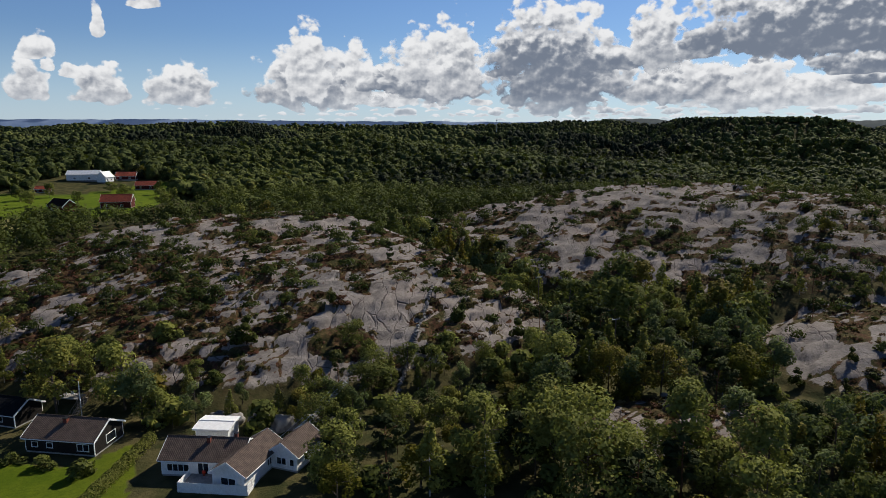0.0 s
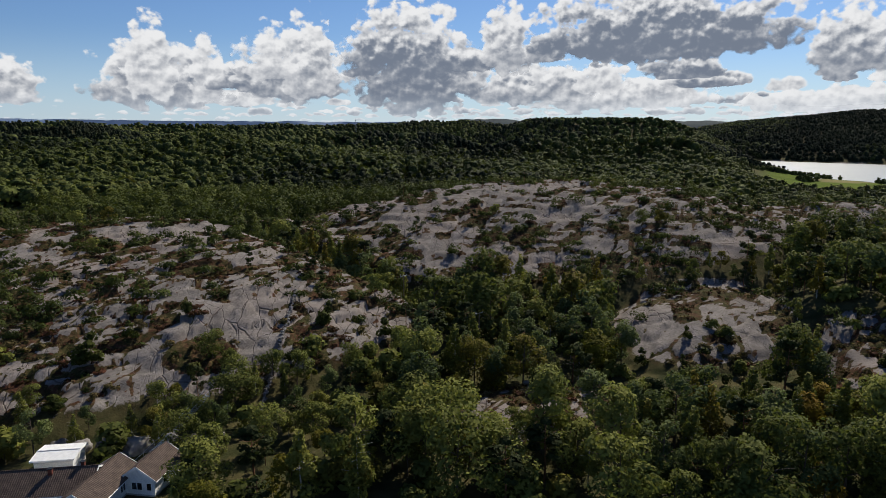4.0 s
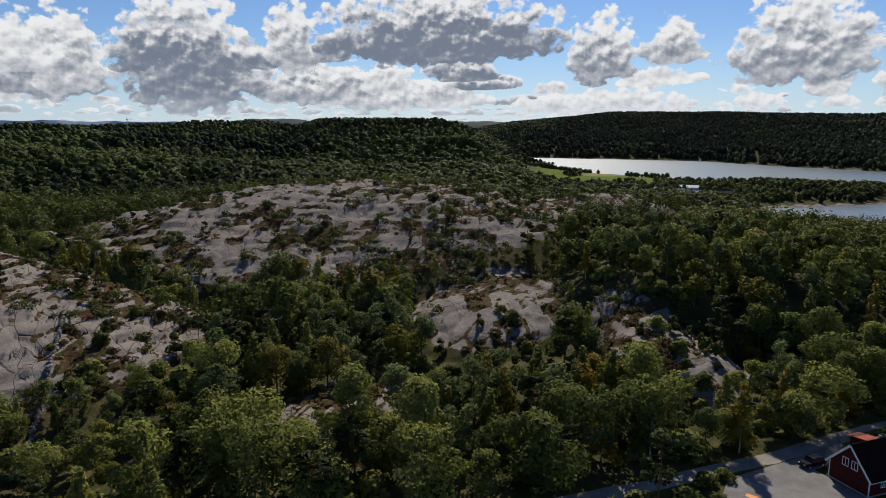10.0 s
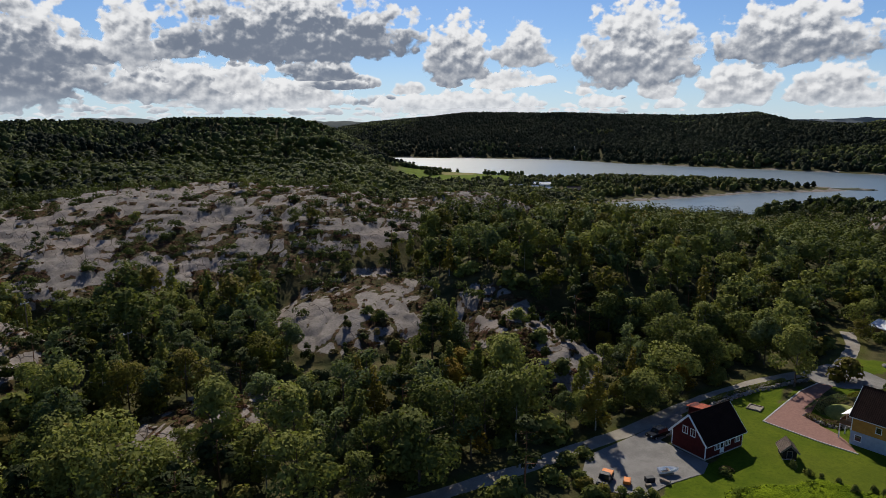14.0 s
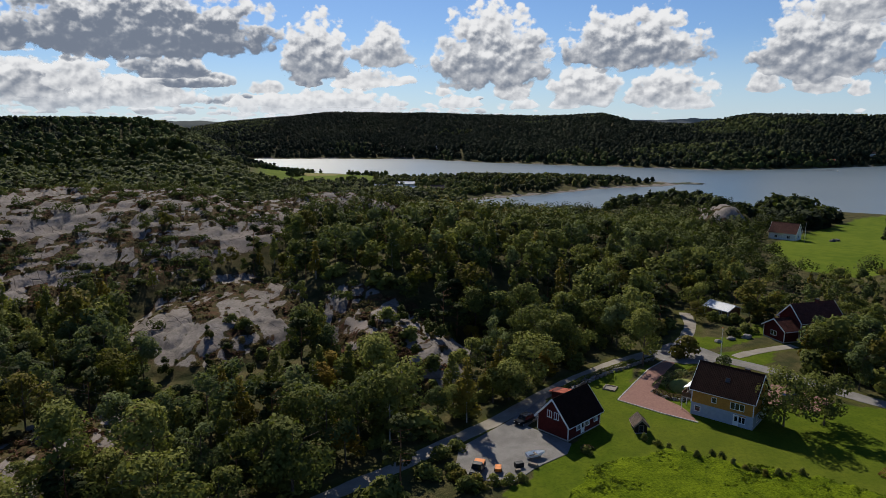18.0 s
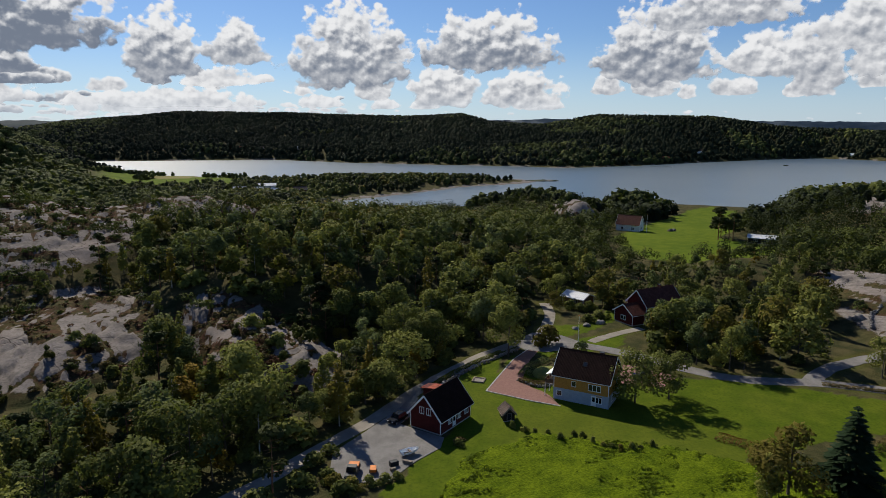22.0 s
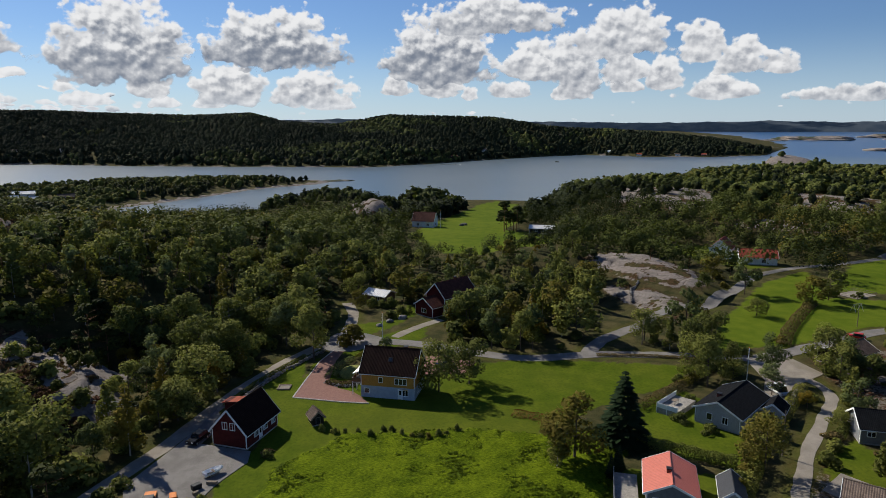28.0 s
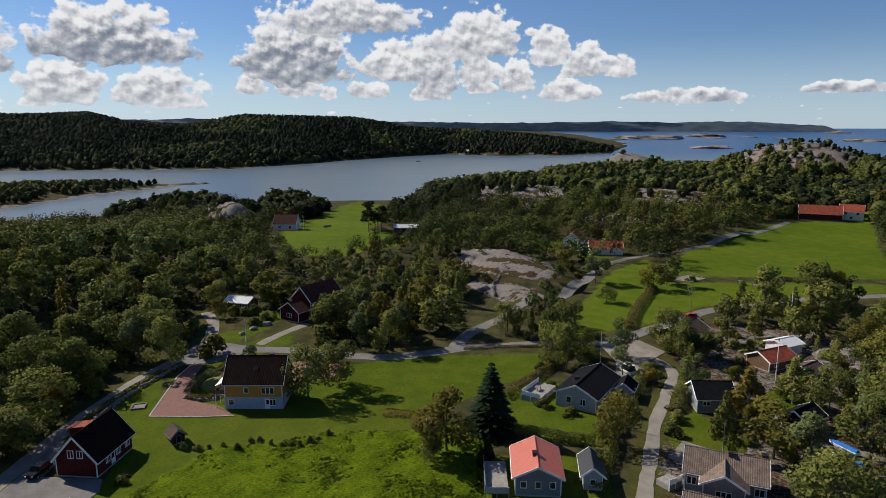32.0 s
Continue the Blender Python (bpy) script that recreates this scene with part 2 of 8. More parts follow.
M = {
    "white": paint("white_paint", (0.78, 0.78, 0.76), 0.05, boards=0.14),
    "trim": paint("white_trim", (0.8, 0.8, 0.78), 0.04),
    "red": paint("falu_red_boards", (0.085, 0.013, 0.011), 0.15, 0.85, boards=0.2),
    "yellow": paint("ochre_boards", (0.50, 0.235, 0.045), 0.07, boards=0.16),
    "bluegrey": paint("blue_grey_render", (0.34, 0.38, 0.44), 0.06),
    "grey": paint("grey_boards", (0.20, 0.205, 0.21), 0.08, boards=0.15),
    "dark": paint("dark_stained_boards", (0.018, 0.015, 0.013), 0.15, boards=0.17),
    "lightgrey": paint("light_grey_boards", (0.38, 0.38, 0.37), 0.06, boards=0.15),
    "brownboards": paint("brown_boards", (0.16, 0.09, 0.05), 0.15, boards=0.15),
    "deck": paint("weathered_deck", (0.30, 0.28, 0.25), 0.14, 0.85, boards=0.14),
    "concrete": paint("concrete", (0.36, 0.35, 0.33), 0.12, 0.9),
    "brick": paint("chimney_brick", (0.16, 0.05, 0.035), 0.2, 0.9, 4.0),
    "metal": paint("galvanised_steel", (0.45, 0.46, 0.47), 0.12, 0.4, metal=0.7),
    "dark_metal": paint("dark_steel", (0.03, 0.03, 0.032), 0.15, 0.45, metal=0.4),
    "wood": paint("grey_wood", (0.21, 0.17, 0.13), 0.18, 0.9, 3.0),
    "rubber": paint("rubber", (0.02, 0.02, 0.02), 0.1, 0.85),
    "plastic_blue": paint("blue_tarpaulin", (0.02, 0.16, 0.55), 0.1, 0.4),
    "canvas": paint("white_canvas", (0.75, 0.74, 0.72), 0.05),
    "car_white": paint("car_white", (0.75, 0.76, 0.77), 0.02, 0.25),
    "car_black": paint("car_black", (0.012, 0.013, 0.016), 0.05, 0.2),
    "car_red": paint("car_red", (0.40, 0.03, 0.02), 0.05, 0.25),
    "orange": paint("orange_paint", (0.62, 0.19, 0.03), 0.08, 0.4),
    "tile_brown": roof_tiles("brown_concrete_tiles", (0.10, 0.075, 0.062)),
    "tile_dark": roof_tiles("dark_red_brown_tiles", (0.021, 0.011, 0.009), 0.95),
    "tile_tan": roof_tiles("tan_concrete_tiles", (0.20, 0.15, 0.12)),
    "tile_red": roof_tiles("red_clay_tiles", (0.30, 0.075, 0.045)),
    "tile_old": roof_tiles("weathered_red_tiles", (0.095, 0.036, 0.027)),
    "tile_black": roof_tiles("black_tiles", (0.011, 0.012, 0.014), 0.9),
    "coral": paint("coral_steel_sheet", (0.50, 0.145, 0.105), 0.05, 0.5, boards=0.42),
    "sheet_dark": paint("dark_roof_sheet", (0.035, 0.037, 0.042), 0.1, 0.5, boards=0.5),
    "sheet_white": paint("white_roof_sheet", (0.72, 0.72, 0.70), 0.06, 0.6),
    "sheet_silver": paint("silver_roof_sheet", (0.62, 0.63, 0.64), 0.08, 0.45, boards=0.6),
    "glass": glass_material(),
    "paving": paint("red_paving", (0.20, 0.105, 0.085), 0.1, 0.9, 2.5),
    "bark": paint("bark", (0.11, 0.085, 0.065), 0.25, 0.95, 5.0),
    "bark_pale": paint("birch_bark", (0.42, 0.40, 0.36), 0.25, 0.9, 4.0),
    "bark_pine": paint("pine_bark", (0.20, 0.095, 0.05), 0.25, 0.95, 5.0),
    "grass": leaf_material("rough_grass", (0.050, 0.080, 0.004), (0.125, 0.165, 0.010), (0.13, 0.13, 0.03), 0.9, 0.3, True),
    "leaf": leaf_material("broad_leaves", (0.046, 0.060, 0.018), (0.255, 0.258, 0.060)),
    "leaf_birch": leaf_material("birch_leaves", (0.066, 0.078, 0.020), (0.255, 0.245, 0.054), (0.16, 0.105, 0.015), 0.85),
    "leaf_silver": leaf_material("whitebeam_leaves", (0.052, 0.072, 0.026), (0.150, 0.175, 0.066), (0.150, 0.175, 0.066)),
    "leaf_yellow": leaf_material("yellowing_leaves", (0.085, 0.085, 0.012), (0.16, 0.125, 0.016), (0.2, 0.12, 0.015), 0.8),
    "needle": leaf_material("pine_needles", (0.016, 0.024, 0.009), (0.048, 0.056, 0.018), (0.052, 0.062, 0.018), 0.95, 0.15),
    "spruce": leaf_material("spruce_needles", (0.010, 0.022, 0.009), (0.022, 0.038, 0.015), (0.022, 0.038, 0.015), 0.95, 0.1),
    "juniper": leaf_material("juniper_needles", (0.030, 0.040, 0.009), (0.078, 0.085, 0.018), (0.07, 0.07, 0.02), 0.9, 0.15),
    "heather": leaf_material("heather", (0.04, 0.018, 0.011), (0.11, 0.042, 0.026), (0.12, 0.10, 0.04), 0.8, 0.15),
    "dry": leaf_material("dry_scrub", (0.09, 0.07, 0.03), (0.20, 0.14, 0.055), (0.2, 0.1, 0.03), 0.9, 0.2),
    "heath_tuft": leaf_material("heather_sprays", (0.045, 0.018, 0.011), (0.125, 0.050, 0.030), (0.13, 0.09, 0.035), 0.9, 0.15, True),
    "straw_tuft": leaf_material("straw_sprays", (0.075, 0.055, 0.022), (0.19, 0.14, 0.062), (0.2, 0.12, 0.04), 0.9, 0.2, True),
    "woods": leaf_material("woods_leaves", (0.018, 0.028, 0.009), (0.112, 0.128, 0.030), (0.12, 0.085, 0.014), 0.965, 0.22, True),
    "pinewoods": leaf_material("pinewoods_needles", (0.010, 0.017, 0.006), (0.034, 0.042, 0.013), (0.034, 0.042, 0.013), 0.97, 0.15, True),
}

def crown_material(name, dark, light):
    """Far crowns: relief at the size of boughs, with painted shade in its hollows."""
    n = material(name, 0.9)
    n.b.inputs["Specular IOR Level"].default_value = 0.04
    P = n.add("ShaderNodeNewGeometry").outputs["Position"]
    tint = n.add("ShaderNodeAttribute", attribute_name="tint").outputs["Fac"]
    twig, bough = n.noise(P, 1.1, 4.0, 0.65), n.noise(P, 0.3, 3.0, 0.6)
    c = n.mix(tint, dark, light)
    # hollows of the relief are darkened in the colour, as shade between boughs
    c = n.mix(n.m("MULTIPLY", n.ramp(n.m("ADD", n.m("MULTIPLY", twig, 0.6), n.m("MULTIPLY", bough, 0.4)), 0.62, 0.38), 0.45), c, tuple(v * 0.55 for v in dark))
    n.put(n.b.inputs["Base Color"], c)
    bump(n, n.m("ADD", n.m("MULTIPLY", bough, 1.6), twig), 0.9, 1.2)
    return n.mat


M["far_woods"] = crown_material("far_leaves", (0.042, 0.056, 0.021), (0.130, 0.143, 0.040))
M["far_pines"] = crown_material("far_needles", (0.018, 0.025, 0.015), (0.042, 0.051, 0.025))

# ---- plan of the land (metres; x east of the first view, y ahead, sea level 0) ----
rng = np.random.default_rng(7)
LAT = rng.random((256, 256))


def vnoise(x, y, seed=0):
    """Smooth value noise, 0 to 1, one cell a unit."""
    x, y = np.asarray(x, float) + 37.3 * seed + 1000, np.asarray(y, float) + 91.7 * seed + 1000
    xi, yi = np.floor(x).astype(int), np.floor(y).astype(int)
    u, v = x - xi, y - yi
    u, v = u * u * (3 - 2 * u), v * v * (3 - 2 * v)
    a, b = LAT[xi & 255, yi & 255], LAT[(xi + 1) & 255, yi & 255]
    c, d = LAT[xi & 255, (yi + 1) & 255], LAT[(xi + 1) & 255, (yi + 1) & 255]
    return (a * (1 - u) + b * u) * (1 - v) + (c * (1 - u) + d * u) * v


def fbm(x, y, size, octaves=4, seed=0):
    s, k, total = 0.0, 1.0, 0.0
    for i in range(octaves):
        s = s + k * vnoise(x / size * 2 ** i, y / size * 2 ** i, seed + i)
        total, k = total + k, k * 0.5
    return s / total


def step(v, lo, hi):
    t = np.clip((np.asarray(v, float) - lo) / (hi - lo), 0, 1)
    return t * t * (3 - 2 * t)


def polar(a, d):
    """Point d metres out at a degrees clockwise from +y."""
    return d * math.sin(radians(a)), d * math.cos(radians(a))


def line(a, pairs):
    return np.interp(a, [p[0] for p in pairs], [p[1] for p in pairs])


# Shores: distance by bearing, of the near shore, the point in the bay, and the far shore.
NEAR_SHORE = ((33, 1600), (35, 1290), (37, 1110), (42, 1000), (48, 930), (53, 900), (55, 890), (55.6, 510), (62, 500), (67, 505),
              (71, 520), (76, 560), (82, 600), (86, 590), (88, 590), (91, 590), (95, 620), (100, 700), (105, 820), (110, 1010), (116, 1000), (140, 1100))
POINT_IN = ((54, 540), (56.4, 592), (62.3, 655), (67, 725), (71, 775), (73.9, 822), (75, 860))
POINT_OUT = ((54, 890), (60, 885), (67, 880), (71, 860), (73.9, 828), (75, 800))
FAR_SHORE = ((33, 1490), (36, 1480), (43, 1440), (52, 1385), (56, 1290), (59, 1240), (68, 1160), (76, 1100), (82, 1200), (88, 1400),
             (95, 1640), (100, 1560), (105, 1600), (109, 1750), (110.5, 2400), (111.5, 9000))
FAR_CREST = ((33, 56), (36, 74), (40, 92), (44, 102), (52, 102), (62, 92), (67, 98), (69.5, 72), (74, 68), (78.5, 88), (87, 84), (93, 60),
             (98, 50), (102, 42), (105, 32), (108, 14), (110.5, 2))
CREST_AT = ((33, 2200), (66, 2050), (72, 1750), (90, 1800), (110, 1900))


def dome(x, y, at, rx, ry, turn, h, power=0.85):
    """A rounded rock or hill of height h: long half axis rx turned by that many degrees."""
    c, s = math.cos(radians(turn)), math.sin(radians(turn))
    u, v = x - at[0], y - at[1]
    r2 = ((u * c + v * s) / rx) ** 2 + ((v * c - u * s) / ry) ** 2
    return h * np.clip(1 - r2, 0, 1) ** power


ROCKS = [  # centre, half axes, turn, height over the valley, and the share of that height above which it is bare
    ((-52, 214), 104, 100, 0, 18.0, 0.30),
    ((108, 266), 122, 104, -8, 20.5, 0.45), ((100, 146), 34, 24, 40, 6.5, 0.34),
    ((115, 100), 34, 14, 68, 7.5, 0.3), ((208, 218), 46, 30, -30, 14.0, 0.5),
    ((150, 120), 50, 35, -30, 11.0, 3.0),
    ((395, 92), 44, 22, 10, 12.0, 0.6), ((455, 140), 90, 50, 15, 13.0, 3.0),
    ((240, -42), 40, 22, 25, 6.5, 0.58), ((198, -38), 30, 12, 20, 3.0, 0.6), ((265, -8), 40, 26, 0, 7.0, 3.0),
    ((445, -92), 120, 62, -10, 12.0, 0.8), ((430, -190), 90, 60, -20, 11.0, 0.8), ((330, -125), 60, 34, 60, 8.0, 0.9),
    ((640, -250), 120, 90, -40, 10.0, 0.8), ((893, -325), 80, 50, 0, 19.0, 0.5), ((720, -470), 190, 90, -35, 36.0, 0.5),
    ((560, -520), 150, 90, -35, 28.0, 0.7),
    ((128, -112), 34, 24, 20, 3.0, 0.8), ((40, 108), 26, 14, 10, 4.0, 0.6),
]


def plates(x, y, long, short, seed):
    """Tilted plates in a drawn-out cellular pattern: height, distance to the joint, and a random share for each plate."""
    wx, wy = (fbm(x, y, 17, 2, 31) - 0.5) * 5, (fbm(x, y, 17, 2, 35) - 0.5) * 5
    u, v = (0.68 * (x + wx) + 0.73 * (y + wy)) / long, (0.73 * (x + wx) - 0.68 * (y + wy)) / short
    iu, iv = np.floor(u).astype(int), np.floor(v).astype(int)
    f1, f2 = np.full(u.shape, 9.0), np.full(u.shape, 9.0)
    hh, qq = np.zeros(u.shape), np.zeros(u.shape)
    for du in (-1, 0, 1):
        for dv in (-1, 0, 1):
            a_, b_ = (iu + du + 37 * seed) & 255, (iv + dv + 11 * seed) & 255
            cu, cv = iu + du + 0.1 + 0.8 * LAT[a_, b_], iv + dv + 0.1 + 0.8 * LAT[b_, a_]
            r = np.hypot(u - cu, v - cv)
            near_ = r < f1
            f2 = np.where(near_, f1, np.minimum(f2, r))
            f1 = np.where(near_, r, f1)
            k1, k2, k3 = LAT[(a_ + 91) & 255, b_], LAT[a_, (b_ + 57) & 255], LAT[(a_ + 13) & 255, (b_ + 201) & 255]
            tilt = (k1 - 0.5) * 1.1 + (u - cu) * (k2 - 0.5) * 1.6 + (v - cv) * (k3 - 0.65) * 1.3
            hh, qq = np.where(near_, tilt, hh), np.where(near_, k3, qq)
    return hh, f2 - f1, qq


GULLY = [(-60, 300), (-18, 258), (15, 204), (36, 184), (44, 150)]


def gully(x, y):
    """1 along the wooded cleft between the two great outcrops."""
    best = np.full(np.shape(x), 1e9)
    for (x0, y0), (x1, y1) in zip(GULLY, GULLY[1:]):
        t = np.clip(((x - x0) * (x1 - x0) + (y - y0) * (y1 - y0)) / ((x1 - x0) ** 2 + (y1 - y0) ** 2), 0, 1)
        best = np.minimum(best, np.hypot(x - x0 - t * (x1 - x0), y - y0 - t * (y1 - y0)))
    return 1 - step(best, 5.0, 13.0)


def land(x, y):
    """Height of the ground, and how much of it is bare rock."""
    x, y = np.asarray(x, float), np.asarray(y, float)
    a = np.degrees(np.arctan2(x, y))
    d = np.hypot(x, y)
    wob = (fbm(x, y, 60, 3, 5) - 0.5) * 40
    s1 = np.where((a < 33) | (a > 141), 3000.0, line(a, NEAR_SHORE) - d)
    s2 = np.minimum(d - line(a, POINT_IN), line(a, POINT_OUT) - d)
    s2 = np.where((a > 54) & (a < 75), s2, -900)
    s3 = np.where(a > 32.5, d - line(a, FAR_SHORE), -900)
    s = np.maximum(np.maximum(s1, s2), s3) + wob * np.clip(d / 1000, 0.15, 1)
    far = (s3 > np.maximum(s1, s2))
    # near land
    z = 13 + 3.0 * (fbm(x, y, 90, 3, 2) - 0.5) * step(d, 150, 300)
    inland = 1 - step(a, 31, 38)
    ridge = 1 - 2 * np.abs(fbm(x + 0.5 * y, y, 420, 2, 9) - 0.5)
    z = z + inland * (9 * step(d, 210, 330) * step(y, 120, 260) + 24 * step(d, 380, 1300) + 62 * (ridge - 0.72) * step(d, 380, 800) + 16 * (fbm(x, y, 150, 3, 19) - 0.5) * step(d, 380, 600))
    z = z + (dome(x, y, polar(24, 1400), 330, 230, -10, 26, 1.0) + dome(x, y, polar(7, 1500), 260, 200, 0, 14, 1.0) + dome(x, y, polar(-12, 1300), 420, 120, 8, 16, 1.0)) * inland
    z = z - inland * (16 * np.exp(-((a - 15.5 - 0.004 * (d - 900)) / 2.2) ** 2) * step(d, 600, 900))
    z = np.where((a < 33) & (d > 900), np.minimum(z, 73 + 0.004 * (d - 900)), z)
    # a wooded slope behind the barn, and the low point in the bay
    z = z + dome(x, y, polar(52, 265), 130, 95, -35, 12, 1.2)
    low = step(a, 36, 41) * step(d, 330 + 100 * (1 - step(a, 50, 56)), 520 + 180 * (1 - step(a, 50, 56))) * (1 - step(a, 76, 86))
    z = z * (1 - low) + low * 3.5
    z = np.where((s2 > s1) & ~far, 2.5 + 4 * step(s2, 20, 120), z)
    rock = np.zeros_like(z)
    rz = np.zeros_like(z)
    for at, rx, ry, turn, h, bare in ROCKS:
        q = dome(x + (fbm(x, y, 22, 3, 11) - 0.5) * 12, y + (fbm(x, y, 22, 3, 14) - 0.5) * 12, at, rx, ry, turn, h)
        rz = np.maximum(rz, q) + 0.25 * np.minimum(rz, q)
        rock = np.maximum(rock, step(q / h, bare - 0.25, bare) * np.clip(h / 9, 0.6, 1))
    cleft = gully(x, y)
    rock = rock * (1 - cleft)
    z = z + rz - cleft * np.minimum(rz, 7.0) * 0.8
    # far shore and its hills
    climb = np.clip(s3 / np.maximum(line(a, CREST_AT) - line(a, FAR_SHORE), 60), 0, 1)
    fz = line(a, FAR_CREST) * step(climb, -0.25, 1.0) + 10 * (fbm(x, y, 160, 3, 21) - 0.5) * climb
    z = np.where(far, fz, z)
    shore = step(s, -6, 70)
    z = z * shore + (1 - step(s, -40, 4)) * -5
    # meadow running down to the water
    md = step(x, 250, 300) * (1 - step(np.abs(y - 30 + (x - 300) * 0.03), 42, 62)) * (1 - step(x, 590, 640))
    z = z * (1 - md) + md * (11.5 - 11.0 * step(x, 270, 590))
    # slabs: long tilted plates of granite, stepped at their joints, with soil in the joints
    h1, e1, q1 = plates(x, y, 15.0, 5.6, 1)
    h2, e2, q2 = plates(x, y, 6.5, 2.5, 2)
    near = 1 - step(d, 600, 1200)
    relief = 0.95 * h1 + 0.6 * h2 - 0.55 * (1 - step(e1, 0.0, 0.2)) + 1.6 * (fbm(x, y, 45, 2, 41) - 0.5)
    z = z + rock * relief * near
    # ledges along the slope
    up = z / 2.1 + 1.6 * (fbm(x, y, 38, 2, 71) - 0.5)
    fr = up - np.floor(up)
    ledge = rock * (1 - step(d, 330, 480))
    z = z + ledge * 0.9 * (step(fr, 0.55, 0.98) - fr)
    blot, wide = fbm(x, y, 9, 3, 58), fbm(x, y, 40, 2, 55)
    w1 = 0.075 + 0.6 * (blot - 0.44) + 0.7 * (wide - 0.5)
    w2 = -0.015 + 0.6 * (fbm(x, y, 12, 3, 66) - 0.46) + 0.5 * (wide - 0.5)
    soil = np.maximum(1 - step(e1, w1 - 0.09, w1 + 0.05), 1 - step(e2, w2 - 0.08, w2 + 0.05))
    soil = np.maximum(soil, (1 - step(q1 + 0.8 * (wide - 0.5), 0.13, 0.2)) * step(blot, 0.3, 0.45))
    soil = np.maximum(soil, step(fr, 0.5, 0.6) * (1 - step(fr, 0.8, 0.95)) * ledge * step(blot, 0.5, 0.58))
    bare = rock * (1 - soil * near * 0.95)
    return z, bare, rock


def zat(x, y):
    return float(land(np.array([x]), np.array([y]))[0][0])


# Mown lawns, pasture and fields; yards; all as outlines in plan.
PLOTS = {
    "lawn": [[(96, 44), (90, 46), (84, 44), (76, 46), (70, 30), (90, 30)], [(161, 47), (168, 46), (173, 37), (190, 34), (188, 28), (176, 31), (166, 35), (160, 39)], [(143, 50), (119, 54), (112, 52), (108, 44), (120, 44)], [(150, 46), (152, 32), (146, 20), (146, 30), (143, 40)], [(143, 47), (119, 45), (94, 44), (88, 30), (80, 0), (98, -4), (110, -4), (124, -18), (136, -33), (147, -40), (147, -6), (143, 8), (142, 22), (137, 30), (130, 38)],
             [(128, -26), (131, -34), (116, -46), (100, -37), (104, -25), (117, -19)], [(98, -12), (98, -34), (84, -32), (80, -12)],
             [(-46, 88), (-52, 104), (-60, 96), (-90, 100), (-84, 70), (-40, 66)], [(150, 32), (160, 36), (170, 26), (160, 24)],
             [(108, -50), (113, -58), (98, -62), (94, -46)], [(122, -80), (112, -84), (104, -76), (116, -70)],
             [(300, -62), (306, -84), (285, -96), (262, -98), (256, -86), (270, -72)]],
    "rough": [[(91, 38), (104, 30), (109, 8), (108, -6), (112, -14), (106, -20), (97, -14), (76, -12), (74, 36)]],
    "field": [[(162, -63), (182, -91), (191, -124), (194, -162), (206, -170), (214, -98), (206, -84)],
              [(222, -98), (268, -128), (340, -205), (372, -292), (214, -180)],
              [(157, -44), (189, -58), (234, -84), (254, -105), (215, -97), (164, -63)],
              [(-282, 417), (-242, 425), (-207, 500), (-172, 420), (-160, 346), (-186, 295), (-190, 262), (-300, 300)],
              [(276, 10), (280, 34), (333, 60), (405, 55), (560, 38), (590, 24), (566, 6), (490, -8), (405, 4), (370, 10), (345, -18), (327, -17)]],
    "hay": [[(-205, 262), (-184, 270), (-176, 300), (-200, 330), (-236, 322)], [(590, 690), (640, 700), (660, 640), (600, 630)]],
}


def inside(x, y, poly):
    x, y = np.asarray(x, float), np.asarray(y, float)
    odd = np.zeros(x.shape, bool)
    for (x0, y0), (x1, y1) in zip(poly, poly[1:] + poly[:1]):
        if y0 != y1:
            odd ^= ((y0 > y) != (y1 > y)) & (x < (x1 - x0) * (y - y0) / (y1 - y0) + x0)
    return odd


def plot_mask(x, y, kind):
    m = np.zeros(np.shape(x), bool)
    for p in PLOTS[kind]:
        m |= inside(x, y, p)
    return m


ROADS = {  # centre lines and widths
    "asphalt_road": (4.2, [(159, 45), (155, 35), (155, 26), (152, 16), (148, 7), (147, -3), (152, -17), (154, -38), (153, -55), (161, -67), (179, -93), (188, -125), (191, -158), (190, -230)]),
    "side_road": (3.8, [(152, -16), (161, -19), (169, -25), (185, -40), (199, -56), (221, -70), (245, -84), (260, -104), (273, -130), (300, -168), (350, -226)]),
    "gravel_road": (3.0, [(30, 72), (55, 67), (71, 63), (79, 62), (86, 61), (95, 59), (104, 58.5), (111, 58), (119, 57), (131, 55), (142, 52), (151, 48.5), (160, 44)]),
    "gravel_lane": (2.3, [(153, -55), (146, -58), (141, -62), (133, -63), (126, -59), (119, -54.6), (110, -49), (98, -43.2), (84.3, -36.6), (60, -24)]),
    "farm_track": (3.2, [(158, 45), (170, 46), (180, 48), (190, 53)]),
    "house_track": (2.6, [(159, 32), (168, 28), (176, 22)]),
}


def road_gap(x, y):
    """Distance to the nearest road's edge."""
    x, y = np.asarray(x, float), np.asarray(y, float)
    best = np.full(x.shape, 1e9)
    for w, pts in ROADS.values():
        for (x0, y0), (x1, y1) in zip(pts, pts[1:]):
            t = np.clip(((x - x0) * (x1 - x0) + (y - y0) * (y1 - y0)) / ((x1 - x0) ** 2 + (y1 - y0) ** 2), 0, 1)
            best = np.minimum(best, np.hypot(x - x0 - t * (x1 - x0), y - y0 - t * (y1 - y0)) - w / 2)
    return best


